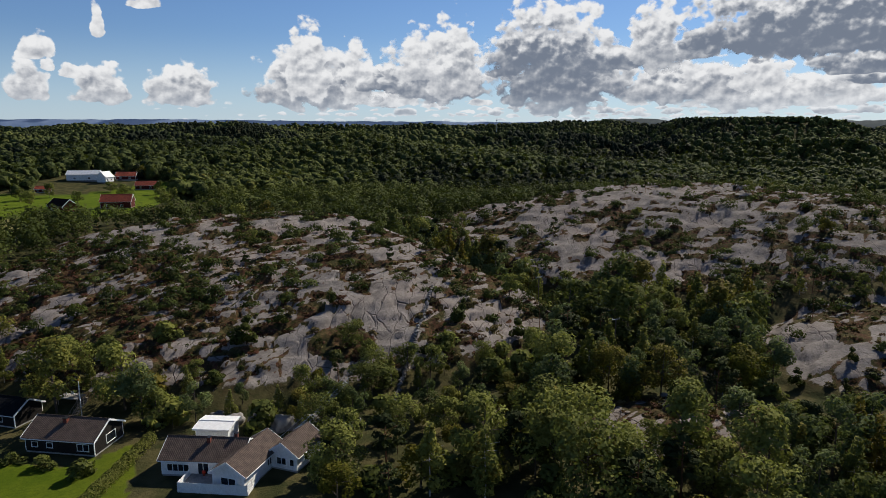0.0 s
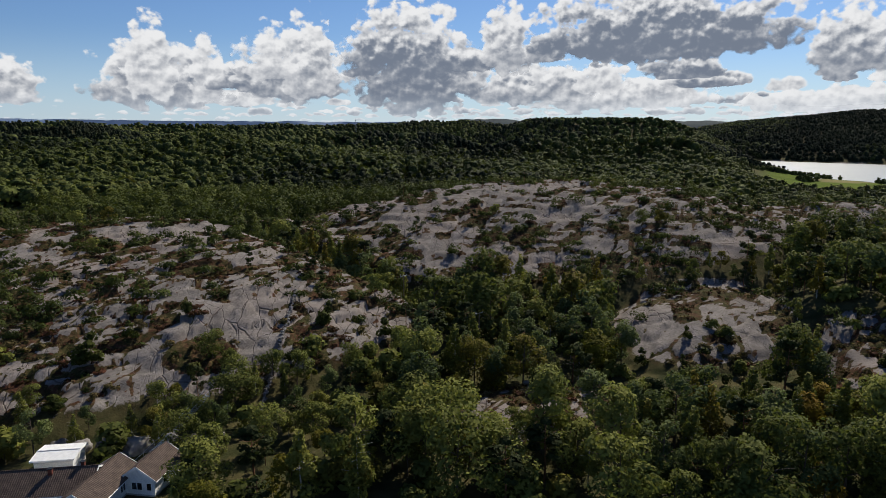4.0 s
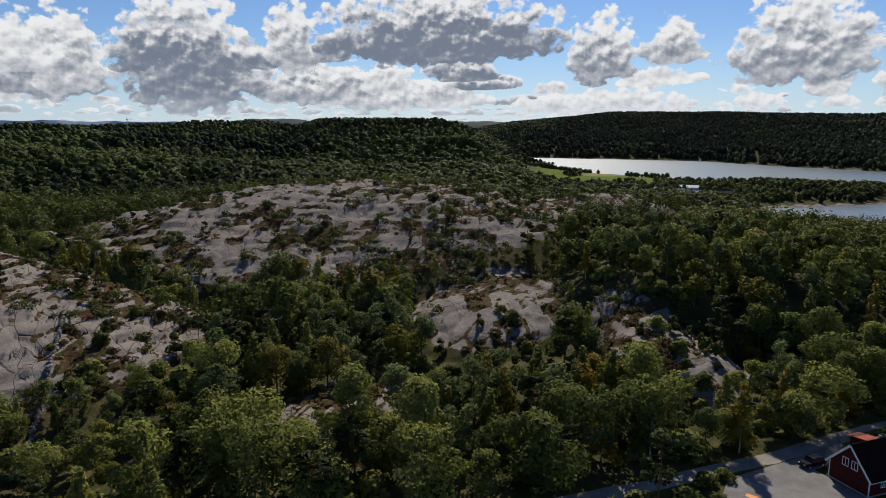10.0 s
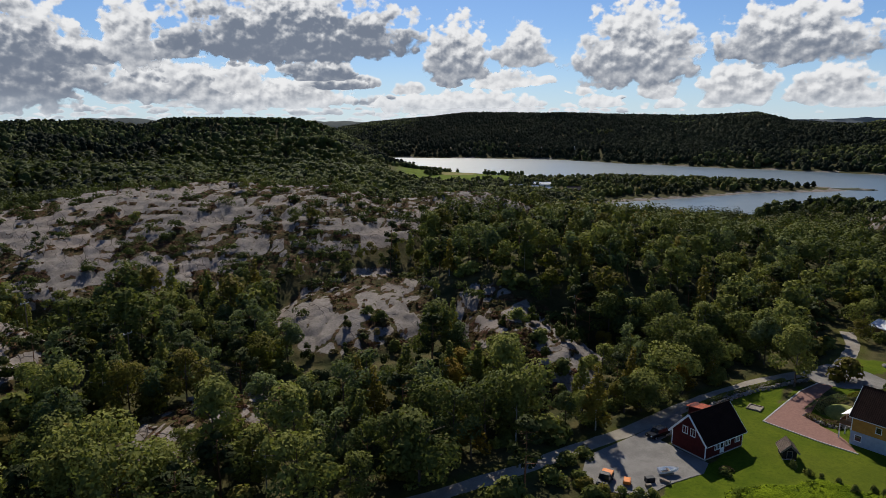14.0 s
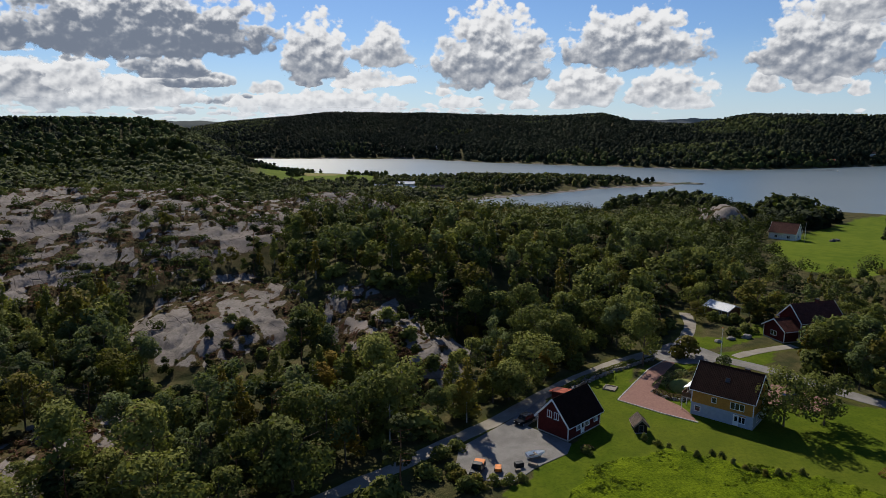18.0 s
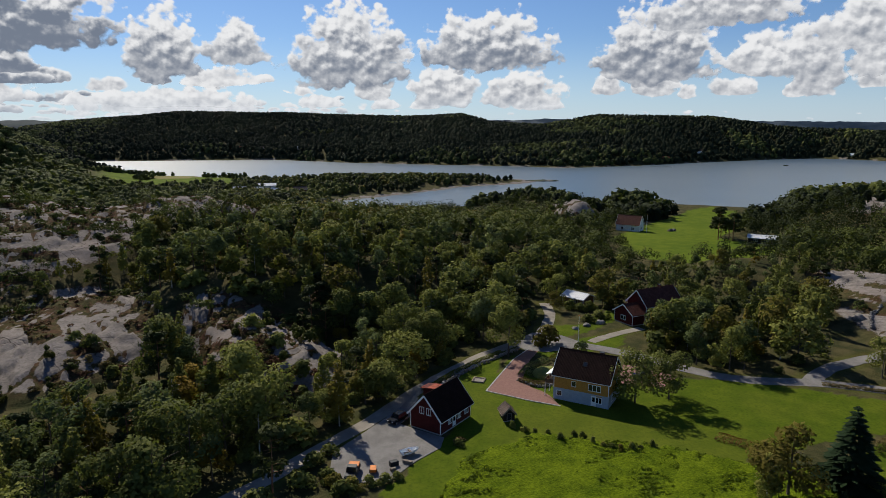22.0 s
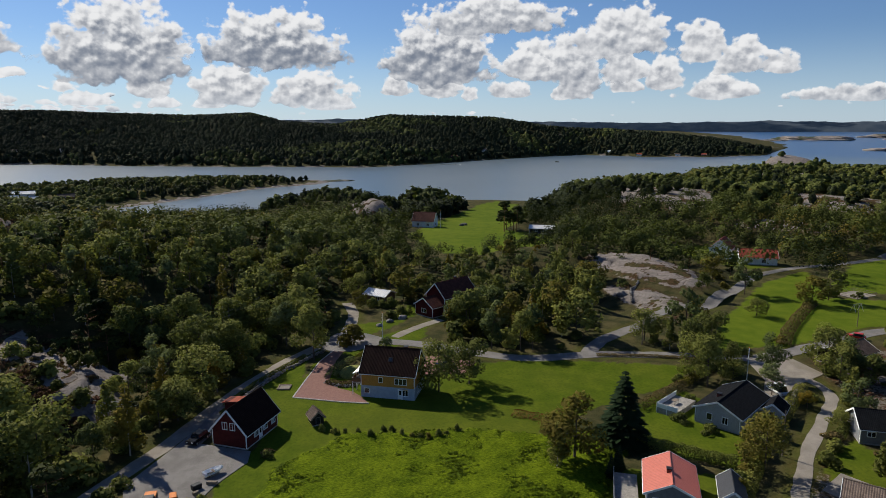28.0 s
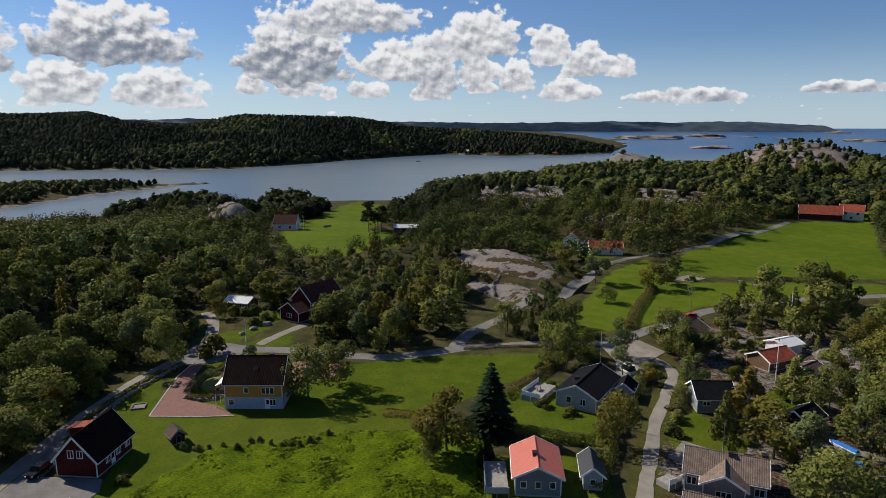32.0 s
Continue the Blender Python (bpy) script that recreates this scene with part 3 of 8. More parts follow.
# ---- ground: one sheet, finer where the land is near ----
def ground_material():
    n = material("ground_cover", 1.0)
    n.b.inputs["Specular IOR Level"].default_value = 0.03
    g = n.add("ShaderNodeNewGeometry")
    P = g.outputs["Position"]
    at = n.add("ShaderNodeAttribute", attribute_name="cover")
    sp = n.add("ShaderNodeSeparateColor", Color=at.outputs["Color"])
    at2 = n.add("ShaderNodeAttribute", attribute_name="use")
    sp2 = n.add("ShaderNodeSeparateColor", Color=at2.outputs["Color"])
    rock, heath, lawn = sp.outputs[0], sp.outputs[1], sp.outputs[2]
    field, hay, rough = sp2.outputs[0], sp2.outputs[1], sp2.outputs[2]
    big, mid, fine = n.noise(P, 0.03, 4.0), n.noise(P, 0.22, 5.0, 0.6), n.noise(P, 1.6, 5.0, 0.65)
    # forest floor and heath
    floor_c = n.mix(n.ramp(mid, 0.35, 0.65), (0.032, 0.036, 0.014), (0.075, 0.064, 0.028))
    heath_c = n.mix(n.ramp(mid, 0.4, 0.6), (0.072, 0.032, 0.020), (0.044, 0.044, 0.016))
    heath_c = n.mix(n.m("MULTIPLY", n.ramp(fine, 0.45, 0.66), 0.8), heath_c, (0.115, 0.080, 0.040))
    heath_c = n.mix(n.m("MULTIPLY", n.ramp(n.noise(P, 0.9, 4.0, 0.7), 0.56, 0.40), 0.75), heath_c, (0.022, 0.024, 0.009))
    c = n.mix(heath, floor_c, heath_c)
    # grass
    lawn_c = n.mix(n.ramp(mid, 0.3, 0.7), (0.052, 0.080, 0.005), (0.082, 0.108, 0.008))
    lawn_c = n.mix(n.m("MULTIPLY", n.ramp(fine, 0.42, 0.7), 0.6), lawn_c, (0.032, 0.054, 0.005))
    lawn_c = n.mix(n.m("MULTIPLY", n.ramp(big, 0.45, 0.62), 0.2), lawn_c, (0.115, 0.110, 0.020))
    c = n.mix(lawn, c, lawn_c)
    blades = n.noise(n.xyz(n.m("MULTIPLY", n.add("ShaderNodeSeparateXYZ", Vector=P).outputs[0], 2.0), n.m("MULTIPLY", n.add("ShaderNodeSeparateXYZ", Vector=P).outputs[1], 0.8)), 2.2, 6.0, 0.7)
    rough_c = n.mix(n.ramp(n.m("ADD", n.m("MULTIPLY", blades, 0.6), n.m("MULTIPLY", mid, 0.4)), 0.36, 0.64), (0.032, 0.056, 0.002), (0.125, 0.165, 0.007))
    c = n.mix(rough, c, rough_c)
    field_c = n.mix(n.ramp(n.m("ADD", n.m("MULTIPLY", big, 0.5), n.m("MULTIPLY", mid, 0.5)), 0.36, 0.64), (0.058, 0.092, 0.006), (0.092, 0.122, 0.010))
    c = n.mix(field, c, field_c)
    hay_c = n.mix(n.ramp(mid, 0.3, 0.7), (0.20, 0.16, 0.07), (0.15, 0.15, 0.05))
    c = n.mix(hay, c, hay_c)
    # granite, with joints
    stretch = n.add("ShaderNodeMapping", Vector=P)
    stretch.inputs["Rotation"].default_value = (0, 0, radians(43))
    stretch.inputs["Scale"].default_value = (0.28, 0.075, 0.1)
    warp = n.add("ShaderNodeVectorMath", operation="ADD", i0=stretch.outputs[0])
    nz = n.add("ShaderNodeTexNoise", Vector=P, Scale=0.12, Detail=3.0)
    sc = n.add("ShaderNodeVectorMath", operation="MULTIPLY", i0=nz.outputs["Color"], i1=(0.5, 0.5, 0.0))
    n.put(warp.inputs[1], sc.outputs[0])
    vo = n.add("ShaderNodeTexVoronoi", feature="DISTANCE_TO_EDGE", Vector=warp.outputs[0], Scale=1.0)
    vo2 = n.add("ShaderNodeTexVoronoi", feature="DISTANCE_TO_EDGE", Vector=warp.outputs[0], Scale=2.7)
    joint = n.m("MULTIPLY", n.ramp(vo.outputs["Distance"], 0.0, 0.03, 1.0, 0.0), n.ramp(big, 0.40, 0.55))
    joint2 = n.m("MULTIPLY", n.ramp(vo2.outputs["Distance"], 0.0, 0.03, 1.0, 0.0), n.ramp(mid, 0.52, 0.66))
    rock_c = n.mix(n.ramp(mid, 0.3, 0.7), (0.142, 0.126, 0.114), (0.240, 0.214, 0.195))
    rock_c = n.mix(n.m("MULTIPLY", n.ramp(fine, 0.42, 0.75), 0.65), rock_c, (0.075, 0.067, 0.06))
    rock_c = n.mix(n.m("MULTIPLY", n.ramp(big, 0.45, 0.65), 0.35), rock_c, (0.24, 0.195, 0.17))
    rock_c = n.mix(n.m("MULTIPLY", n.m("MAXIMUM", joint, joint2), 0.65), rock_c, (0.055, 0.042, 0.032))
    edge = n.m("ADD", rock, n.m("MULTIPLY", n.m("SUBTRACT", n.m("ADD", n.m("MULTIPLY", fine, 0.6), n.m("MULTIPLY", mid, 0.4)), 0.5), 1.0))
    bare = n.ramp(edge, 0.42, 0.56)
    c = n.mix(bare, c, rock_c)
    n.put(n.b.inputs["Base Color"], c)
    grassy = n.m("MAXIMUM", n.m("MAXIMUM", lawn, field), rough)
    h = n.m("ADD", n.m("MULTIPLY", fine, n.m("ADD", 0.22, n.m("ADD", n.m("MULTIPLY", n.m("SUBTRACT", 1.0, grassy), 0.35), n.m("MULTIPLY", rough, 0.8)))),
            n.m("MULTIPLY", n.m("MULTIPLY", n.m("MAXIMUM", joint, joint2), bare), -0.5))
    bump(n, h, 0.8, 0.5)
    return n.mat


radii = [0.01, 15, 35, 55, 70, 80]
while radii[-1] < 340:
    radii.append(radii[-1] * 1.0062)
while radii[-1] < 4950:
    radii.append(radii[-1] * 1.021)
radii = np.array(radii)
bear = np.concatenate([np.arange(-44, 141, 0.235), np.arange(141, 316, 3.5)])
RR, AA = np.meshgrid(radii, np.radians(bear), indexing="ij")
GX, GY = RR * np.sin(AA), RR * np.cos(AA)
GZ, BARE, ROCKY = land(GX.ravel(), GY.ravel())
nr, na = len(radii), len(bear)
idx = np.arange(nr * na).reshape(nr, na)
nxt = np.roll(idx, -1, axis=1)
quads = np.stack([idx[:-1], idx[1:], nxt[1:], nxt[:-1]], -1).reshape(-1, 4)


def mesh_np(name, co, quads_, mats, attrs=(), smooth=True):
    """A mesh from arrays of points and of faces with equal corner counts."""
    me = bpy.data.meshes.new(name)
    nf, k = quads_.shape
    me.vertices.add(len(co))
    me.vertices.foreach_set("co", np.ascontiguousarray(co, np.float32).ravel())
    me.loops.add(nf * k)
    me.loops.foreach_set("vertex_index", np.ascontiguousarray(quads_, np.int32).ravel())
    me.polygons.add(nf)
    me.polygons.foreach_set("loop_start", np.arange(0, nf * k, k, dtype=np.int32))
    me.polygons.foreach_set("loop_total", np.full(nf, k, np.int32))
    me.polygons.foreach_set("use_smooth", np.full(nf, smooth, bool))
    for nm, kind, val in attrs:
        at = me.attributes.new(nm, kind, "POINT")
        at.data.foreach_set("color" if "COLOR" in kind else "value", np.ascontiguousarray(val, np.float32).ravel())
    me.update(calc_edges=True)
    for m_ in mats:
        me.materials.append(m_)
    return me


gx, gy, dist = GX.ravel(), GY.ravel(), RR.ravel()
soft = {k: plot_mask(gx + (vnoise(gx, gy, 3) - 0.5) * 1.5, gy + (vnoise(gx, gy, 4) - 0.5) * 1.5, k).astype(float) for k in PLOTS}
open_ = np.maximum.reduce([soft[k] for k in PLOTS])
BARE = BARE * (1 - open_)
verge = 1 - step(road_gap(gx, gy), 0.0, 3.0)
heath = np.clip(ROCKY * 1.2, 0, 1)
far_rock = step(fbm(gx, gy, 70, 4, 61), 0.66, 0.74) * step(dist, 420, 700) * (GZ > 9)
shore_rock = ((GZ > -0.5) & (GZ < 0.9) & (dist > 560) & (np.abs(gy - 24) > 26)).astype(float)
yard = np.maximum.reduce([step(1 - np.hypot((gx - x0) / r, (gy - y0) / r), 0, 0.25) for x0, y0, r in ((118, -98, 42), (86, -62, 26), (140, -90, 30))])
BARE = np.maximum(BARE, np.maximum(far_rock * 0.55, shore_rock * 0.6))
BARE = np.maximum(BARE, yard * 0.47 * (1 - open_))
cover = np.stack([BARE, np.maximum(np.maximum(heath, verge * 0.6), yard), np.maximum(soft["lawn"], verge * 0.35), np.ones_like(BARE)], -1)
bearing = np.degrees(np.arctan2(gx, gy))
shore_field = step(bearing, 37, 39) * (1 - step(bearing, 53, 55)) * step(dist, 740, 780) * (GZ > 0.8) * (dist < 1080)
use = np.stack([np.maximum(soft["field"], shore_field), soft["hay"], soft["rough"], np.ones_like(BARE)], -1)
tuft = soft["rough"] * (0.3 * fbm(gx, gy, 1.4, 2, 71) + 0.6 * fbm(gx, gy, 7, 2, 75))
GZ = GZ + tuft
M["ground"] = ground_material()
ground = tagged(new("ground", mesh_np("ground", np.stack([gx, gy, GZ], -1), quads, [M["ground"]],
                                      [("cover", "FLOAT_COLOR", cover), ("use", "FLOAT_COLOR", use)])),
                "granite outcrops, heath, lawns, fields and forest floor", "ground", kind="structure")


# ---- water ----
def water_material():
    n = material("sea_water", 0.28)
    g = n.add("ShaderNodeNewGeometry")
    P = g.outputs["Position"]
    # inlet base lifted to grey in place of the bright sky's reflection
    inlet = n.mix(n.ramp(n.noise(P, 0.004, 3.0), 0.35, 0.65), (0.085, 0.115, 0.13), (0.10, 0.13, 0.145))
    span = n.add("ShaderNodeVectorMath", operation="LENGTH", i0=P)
    # bluer with distance from the origin
    offshore = n.ramp(n.m("ADD", span.outputs["Value"], n.m("MULTIPLY", n.noise(P, 0.003, 3.0), 500.0)), 1500.0, 2300.0)
    n.put(n.b.inputs["Base Color"], n.mix(offshore, inlet, (0.015, 0.06, 0.15)))
    n.b.inputs["Specular IOR Level"].default_value = 0.26
    w = n.m("ADD", n.m("MULTIPLY", n.noise(P, 0.35, 4.0, 0.6), 1.0), n.m("MULTIPLY", n.noise(P, 0.05, 2.0), 0.8))
    bump(n, w, 0.11, 0.5)
    return n.mat


wr = np.array([540, 600, 700, 850, 1000, 1200, 1500, 1900, 2300, 2800, 3300, 3800, 4300, 4700, 4940.])
wa = np.radians(np.arange(30, 150.1, 2.0))
WR, WA = np.meshgrid(wr, wa, indexing="ij")


def sea_rise(d):
    """The far sea is drawn up a little to meet the horizon at the edge of the model."""
    return 58 * np.clip((np.asarray(d, float) - 2200) / 2740, 0, 1) ** 1.6


wi = np.arange(WR.size).reshape(WR.shape)
wq = np.stack([wi[:-1, :-1], wi[1:, :-1], wi[1:, 1:], wi[:-1, 1:]], -1).reshape(-1, 4)
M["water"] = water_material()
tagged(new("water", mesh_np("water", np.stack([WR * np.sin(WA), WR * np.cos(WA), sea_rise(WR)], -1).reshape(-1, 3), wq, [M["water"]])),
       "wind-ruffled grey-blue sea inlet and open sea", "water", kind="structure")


# ---- far hills and islands at the edge of sight, in painted blue haze ----
def hazy_material(name, lo, hi, glow):
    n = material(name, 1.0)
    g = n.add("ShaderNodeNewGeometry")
    # distance haze is put into the colour and a faint glow
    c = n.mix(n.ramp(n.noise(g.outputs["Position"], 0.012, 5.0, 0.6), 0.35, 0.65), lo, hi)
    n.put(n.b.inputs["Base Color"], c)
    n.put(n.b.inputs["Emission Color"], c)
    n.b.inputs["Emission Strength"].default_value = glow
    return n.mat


def ridge_backdrop(name, d, a0, a1, tops, foot, mat, label):
    """A far ridge: a long hill with a wavy crest, from bearing a0 to a1."""
    aa = np.arange(a0, a1 + 0.01, 0.15)
    ra = np.radians(aa)
    crest = d * np.tan(np.radians(line(aa, tops))) + HC + 16 * (fbm(aa * 40, aa * 0 + d, 45, 4, 3) - 0.5)
    rows = []
    for k, (dd, hh) in enumerate(((-160, 0.0), (-90, 0.55), (0, 1.0), (120, 0.9), (200, 0.0))):
        r = d + dd
        rows.append(np.stack([r * np.sin(ra), r * np.cos(ra), foot + (crest - foot) * hh], -1))
    co = np.concatenate(rows)
    ii = np.arange(len(co)).reshape(5, len(aa))
    q = np.stack([ii[:-1, :-1], ii[1:, :-1], ii[1:, 1:], ii[:-1, 1:]], -1).reshape(-1, 4)
    return tagged(new(name, mesh_np(name, co, q, [mat])), label, "distant hills", kind="structure")


hills_far = hazy_material("far_hills", (0.055, 0.085, 0.15), (0.075, 0.105, 0.17), 0.55)
hills_mid = hazy_material("mid_hills", (0.012, 0.022, 0.030), (0.020, 0.034, 0.040), 0.25)
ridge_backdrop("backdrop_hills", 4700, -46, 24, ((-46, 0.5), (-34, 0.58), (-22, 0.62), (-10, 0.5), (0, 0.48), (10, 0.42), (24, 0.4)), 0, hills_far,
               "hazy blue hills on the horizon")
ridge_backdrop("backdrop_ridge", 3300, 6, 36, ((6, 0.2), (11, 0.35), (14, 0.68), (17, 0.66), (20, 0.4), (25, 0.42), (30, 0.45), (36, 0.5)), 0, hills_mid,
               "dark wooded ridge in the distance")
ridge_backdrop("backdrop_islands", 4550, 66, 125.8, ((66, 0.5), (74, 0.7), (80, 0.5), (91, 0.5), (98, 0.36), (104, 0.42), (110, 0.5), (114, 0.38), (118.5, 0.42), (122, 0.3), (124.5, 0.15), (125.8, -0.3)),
               float(sea_rise(4550)) - 4, hazy_material("far_islands", (0.010, 0.019, 0.032), (0.024, 0.034, 0.046), 0.7), "low hazy islands along the sea horizon")


# ---- the great cumulus heaps: a backdrop sheet behind all hills ----
def cloud_material():
    mat = bpy.data.materials.new("cumulus")
    mat.use_nodes = True
    n = Nodes(mat.node_tree)
    at = n.add("ShaderNodeSeparateColor", Color=n.add("ShaderNodeAttribute", attribute_name="heap").outputs["Color"])
    d = n.add("ShaderNodeVectorMath", operation="SUBTRACT", i0=n.add("ShaderNodeNewGeometry").outputs["Position"], i1=(0.0, 0.0, HC))
    d = n.add("ShaderNodeVectorMath", operation="NORMALIZE", i0=d.outputs[0])
    p = n.add("ShaderNodeSeparateXYZ", Vector=d.outputs[0])
    a = n.m("DEGREES", n.m("ARCTAN2", p.outputs[0], p.outputs[1]))
    e = n.m("DEGREES", n.m("ARCSINE", p.outputs[2]))
    ragged, relief, n0 = cumulus(n, a, e)
    sway = n.m("MULTIPLY", n.m("SUBTRACT", n.noise(n.xyz(n.m("MULTIPLY", a, 0.5), e), 0.7, 2.0), 0.5), 0.7)
    mask, tone = heap(n, n.m("ADD", at.outputs[0], sway), n.m("ADD", at.outputs[1], n.m("MULTIPLY", sway, 0.4)), at.outputs[2], ragged, relief)
    # the sheet glows with its painted light and shade
    glow = n.add("ShaderNodeEmission", Color=cloud_colour(n, tone, e), Strength=1.0)
    clear = n.add("ShaderNodeBsdfTransparent")
    mixed = n.add("ShaderNodeMixShader", Fac=mask, i1=clear.outputs[0], i2=glow.outputs[0])
    n.add("ShaderNodeOutputMaterial", Surface=mixed.outputs[0])
    return mat


def cloud_sheet():
    """One curved patch for each heap, the higher and nearer ones in front."""
    co, val, faces = [], [], []
    cols, rows = 7, 3
    for i, (a0, e0, w0, h0, grey) in enumerate(sorted((q for bank in HEAPS.values() for q in bank), key=lambda q: q[1])):
        d = 4890 - i
        u, v = np.meshgrid(np.linspace(-1.22, 1.22, cols), np.linspace(-0.36, 1.22, rows), indexing="ij")
        a, e = np.radians(a0 + u * w0), np.radians(e0 + v * h0)
        faces += [(len(co) * cols * rows) + np.array([[c_ * rows + r_, (c_ + 1) * rows + r_, (c_ + 1) * rows + r_ + 1, c_ * rows + r_ + 1] for c_ in range(cols - 1) for r_ in range(rows - 1)])]
        co.append(np.stack([d * np.cos(e) * np.sin(a), d * np.cos(e) * np.cos(a), HC + d * np.sin(e)], -1).reshape(-1, 3))
        val.append(np.stack([u, v, u * 0 + grey, u * 0 + 1], -1).reshape(-1, 4))
    me = mesh_np("backdrop_clouds", np.concatenate(co), np.concatenate(faces), [cloud_material()], [("heap", "FLOAT_COLOR", np.concatenate(val))])
    return tagged(new("backdrop_clouds", me), "heaped white and grey cumulus clouds in a blue sky", "clouds", kind="structure")


cloud_sheet()


# ---- making things ----
def part(name, bm, mat, parent=None, label=""):
    """Links a bmesh as one mesh object, under a thing or a part."""
    me = bpy.data.meshes.new(name)
    bm.to_mesh(me)
    bm.free()
    for m_ in (mat if isinstance(mat, (list, tuple)) else (mat,)):
        me.materials.append(m_)
    ob = new(name, me)
    ob.parent = parent
    return tagged(ob, label)


def empty(name, m, label, category, group="", kind=""):
    e = new(name)
    e.matrix_world = m
    e.empty_display_size = 0.3
    return tagged(e, label, category, group, kind)


def box(bm, x0, x1, y0, y1, z0, z1, bevel=0.0):
    v = [bm.verts.new((x, y, z)) for z in (z0, z1) for x, y in ((x0, y0), (x1, y0), (x1, y1), (x0, y1))]
    f = [bm.faces.new([v[i] for i in q]) for q in ((3, 2, 1, 0), (4, 5, 6, 7), (0, 1, 5, 4), (1, 2, 6, 5), (2, 3, 7, 6), (3, 0, 4, 7))]
    if bevel:
        bmesh.ops.bevel(bm, geom=list({e for q in f for e in q.edges}), offset=bevel, segments=1, affect="EDGES")
    return bm


def boxed(*a, **k):
    return box(bmesh.new(), *a, **k)


def tube(bm, pts, r0, r1=None, sides=6):
    """A tapered tube along points."""
    r1 = r0 if r1 is None else r1
    rings = []
    for i, p in enumerate(pts):
        p = Vector(p)
        q = Vector(pts[min(i + 1, len(pts) - 1)]) - Vector(pts[max(i - 1, 0)])
        u = q.normalized().orthogonal().normalized()
        w = q.normalized().cross(u)
        r = r0 + (r1 - r0) * i / max(len(pts) - 1, 1)
        rings.append([bm.verts.new(p + (u * math.cos(k) + w * math.sin(k)) * r) for k in (math.tau * j / sides for j in range(sides))])
    for a, b in zip(rings, rings[1:]):
        for j in range(sides):
            bm.faces.new((a[j], a[(j + 1) % sides], b[(j + 1) % sides], b[j]))
    bm.faces.new(rings[0][::-1])
    bm.faces.new(rings[-1])
    return bm


def strip_mesh(pts, width, lift, zf, thick=0.12, edge=0.0, seg=2.0):
    """A road's body draped over the ground: top and sides."""
    fine = []
    for (x0, y0), (x1, y1) in zip(pts, pts[1:]):
        k = max(1, int(math.hypot(x1 - x0, y1 - y0) / seg))
        fine += [(x0 + (x1 - x0) * i / k, y0 + (y1 - y0) * i / k) for i in range(k)]
    fine.append(pts[-1])
    f = np.array(fine)
    for _ in range(6):
        f[1:-1] = 0.25 * f[:-2] + 0.5 * f[1:-1] + 0.25 * f[2:]
    tan = np.gradient(f, axis=0)
    tan /= np.linalg.norm(tan, axis=1)[:, None] + 1e-9
    nor = np.stack([tan[:, 1], -tan[:, 0]], -1)
    cols = []
    for s in (-1, -0.5, 0, 0.5, 1):
        w = width / 2 * s + (edge * (vnoise(f[:, 0] / 2, f[:, 1] / 2, int(5 + s)) - 0.5) if abs(s) == 1 else 0)
        cols.append(f + nor * np.reshape(w, (-1, 1)))
    c = np.stack(cols, 1)
    z = zf(c[..., 0].ravel(), c[..., 1].ravel()).reshape(c.shape[:2])
    z = np.maximum(z, z.mean(1)[:, None] - 0.15) + lift
    top = np.concatenate([c, z[..., None]], -1)
    low = top.copy()[:, [0, 4]]
    low[..., 2] -= thick + lift
    n, m_ = top.shape[:2]
    co = np.concatenate([top.reshape(-1, 3), low.reshape(-1, 3)])
    i = np.arange(n * m_).reshape(n, m_)
    j = n * m_ + np.arange(n * 2).reshape(n, 2)
    q = [np.stack([i[:-1, :-1], i[:-1, 1:], i[1:, 1:], i[1:, :-1]], -1).reshape(-1, 4),
         np.stack([i[:-1, 0], i[1:, 0], j[1:, 0], j[:-1, 0]], -1), np.stack([i[1:, -1], i[:-1, -1], j[:-1, 1], j[1:, 1]], -1)]
    return co, np.concatenate(q)


def road_material(name, lo, hi, worn, gravel):
    n = material(name, 1.0)
    n.b.inputs["Specular IOR Level"].default_value = 0.08
    g = n.add("ShaderNodeNewGeometry")
    P = g.outputs["Position"]
    a, b = n.noise(P, 0.35, 5.0, 0.6), n.noise(P, 6.0, 4.0, 0.6)
    c = n.mix(n.ramp(n.m("ADD", n.m("MULTIPLY", a, 0.6), n.m("MULTIPLY", b, 0.4)), 0.35, 0.65), lo, hi)
    c = n.mix(n.m("MULTIPLY", n.ramp(n.noise(P, 0.12, 3.0), 0.5, 0.7), 0.5), c, worn)
    n.put(n.b.inputs["Base Color"], c)
    bump(n, b, 0.5, gravel)
    return n.mat


M["asphalt"] = road_material("worn_asphalt", (0.135, 0.128, 0.12), (0.20, 0.19, 0.18), (0.12, 0.115, 0.11), 0.02)
M["gravel"] = road_material("pale_gravel", (0.19, 0.17, 0.145), (0.27, 0.245, 0.21), (0.16, 0.14, 0.11), 0.06)


def zfun(x, y):
    return land(x, y)[0]


for nm, (w, pts) in ROADS.items():
    co, q = strip_mesh(pts, w, 0.06, zfun, edge=0.5)
    mat = M["asphalt"] if nm in ("asphalt_road", "side_road") else M["gravel"]
    lab = {"asphalt_road": "worn pale asphalt village road between grass verges", "side_road": "narrow asphalt road winding between fields and rocks"}.get(nm, "pale gravel track with grassy edges")
    tagged(new(nm, mesh_np(nm, co, q, [mat], smooth=False)), lab, "road", kind="structure")


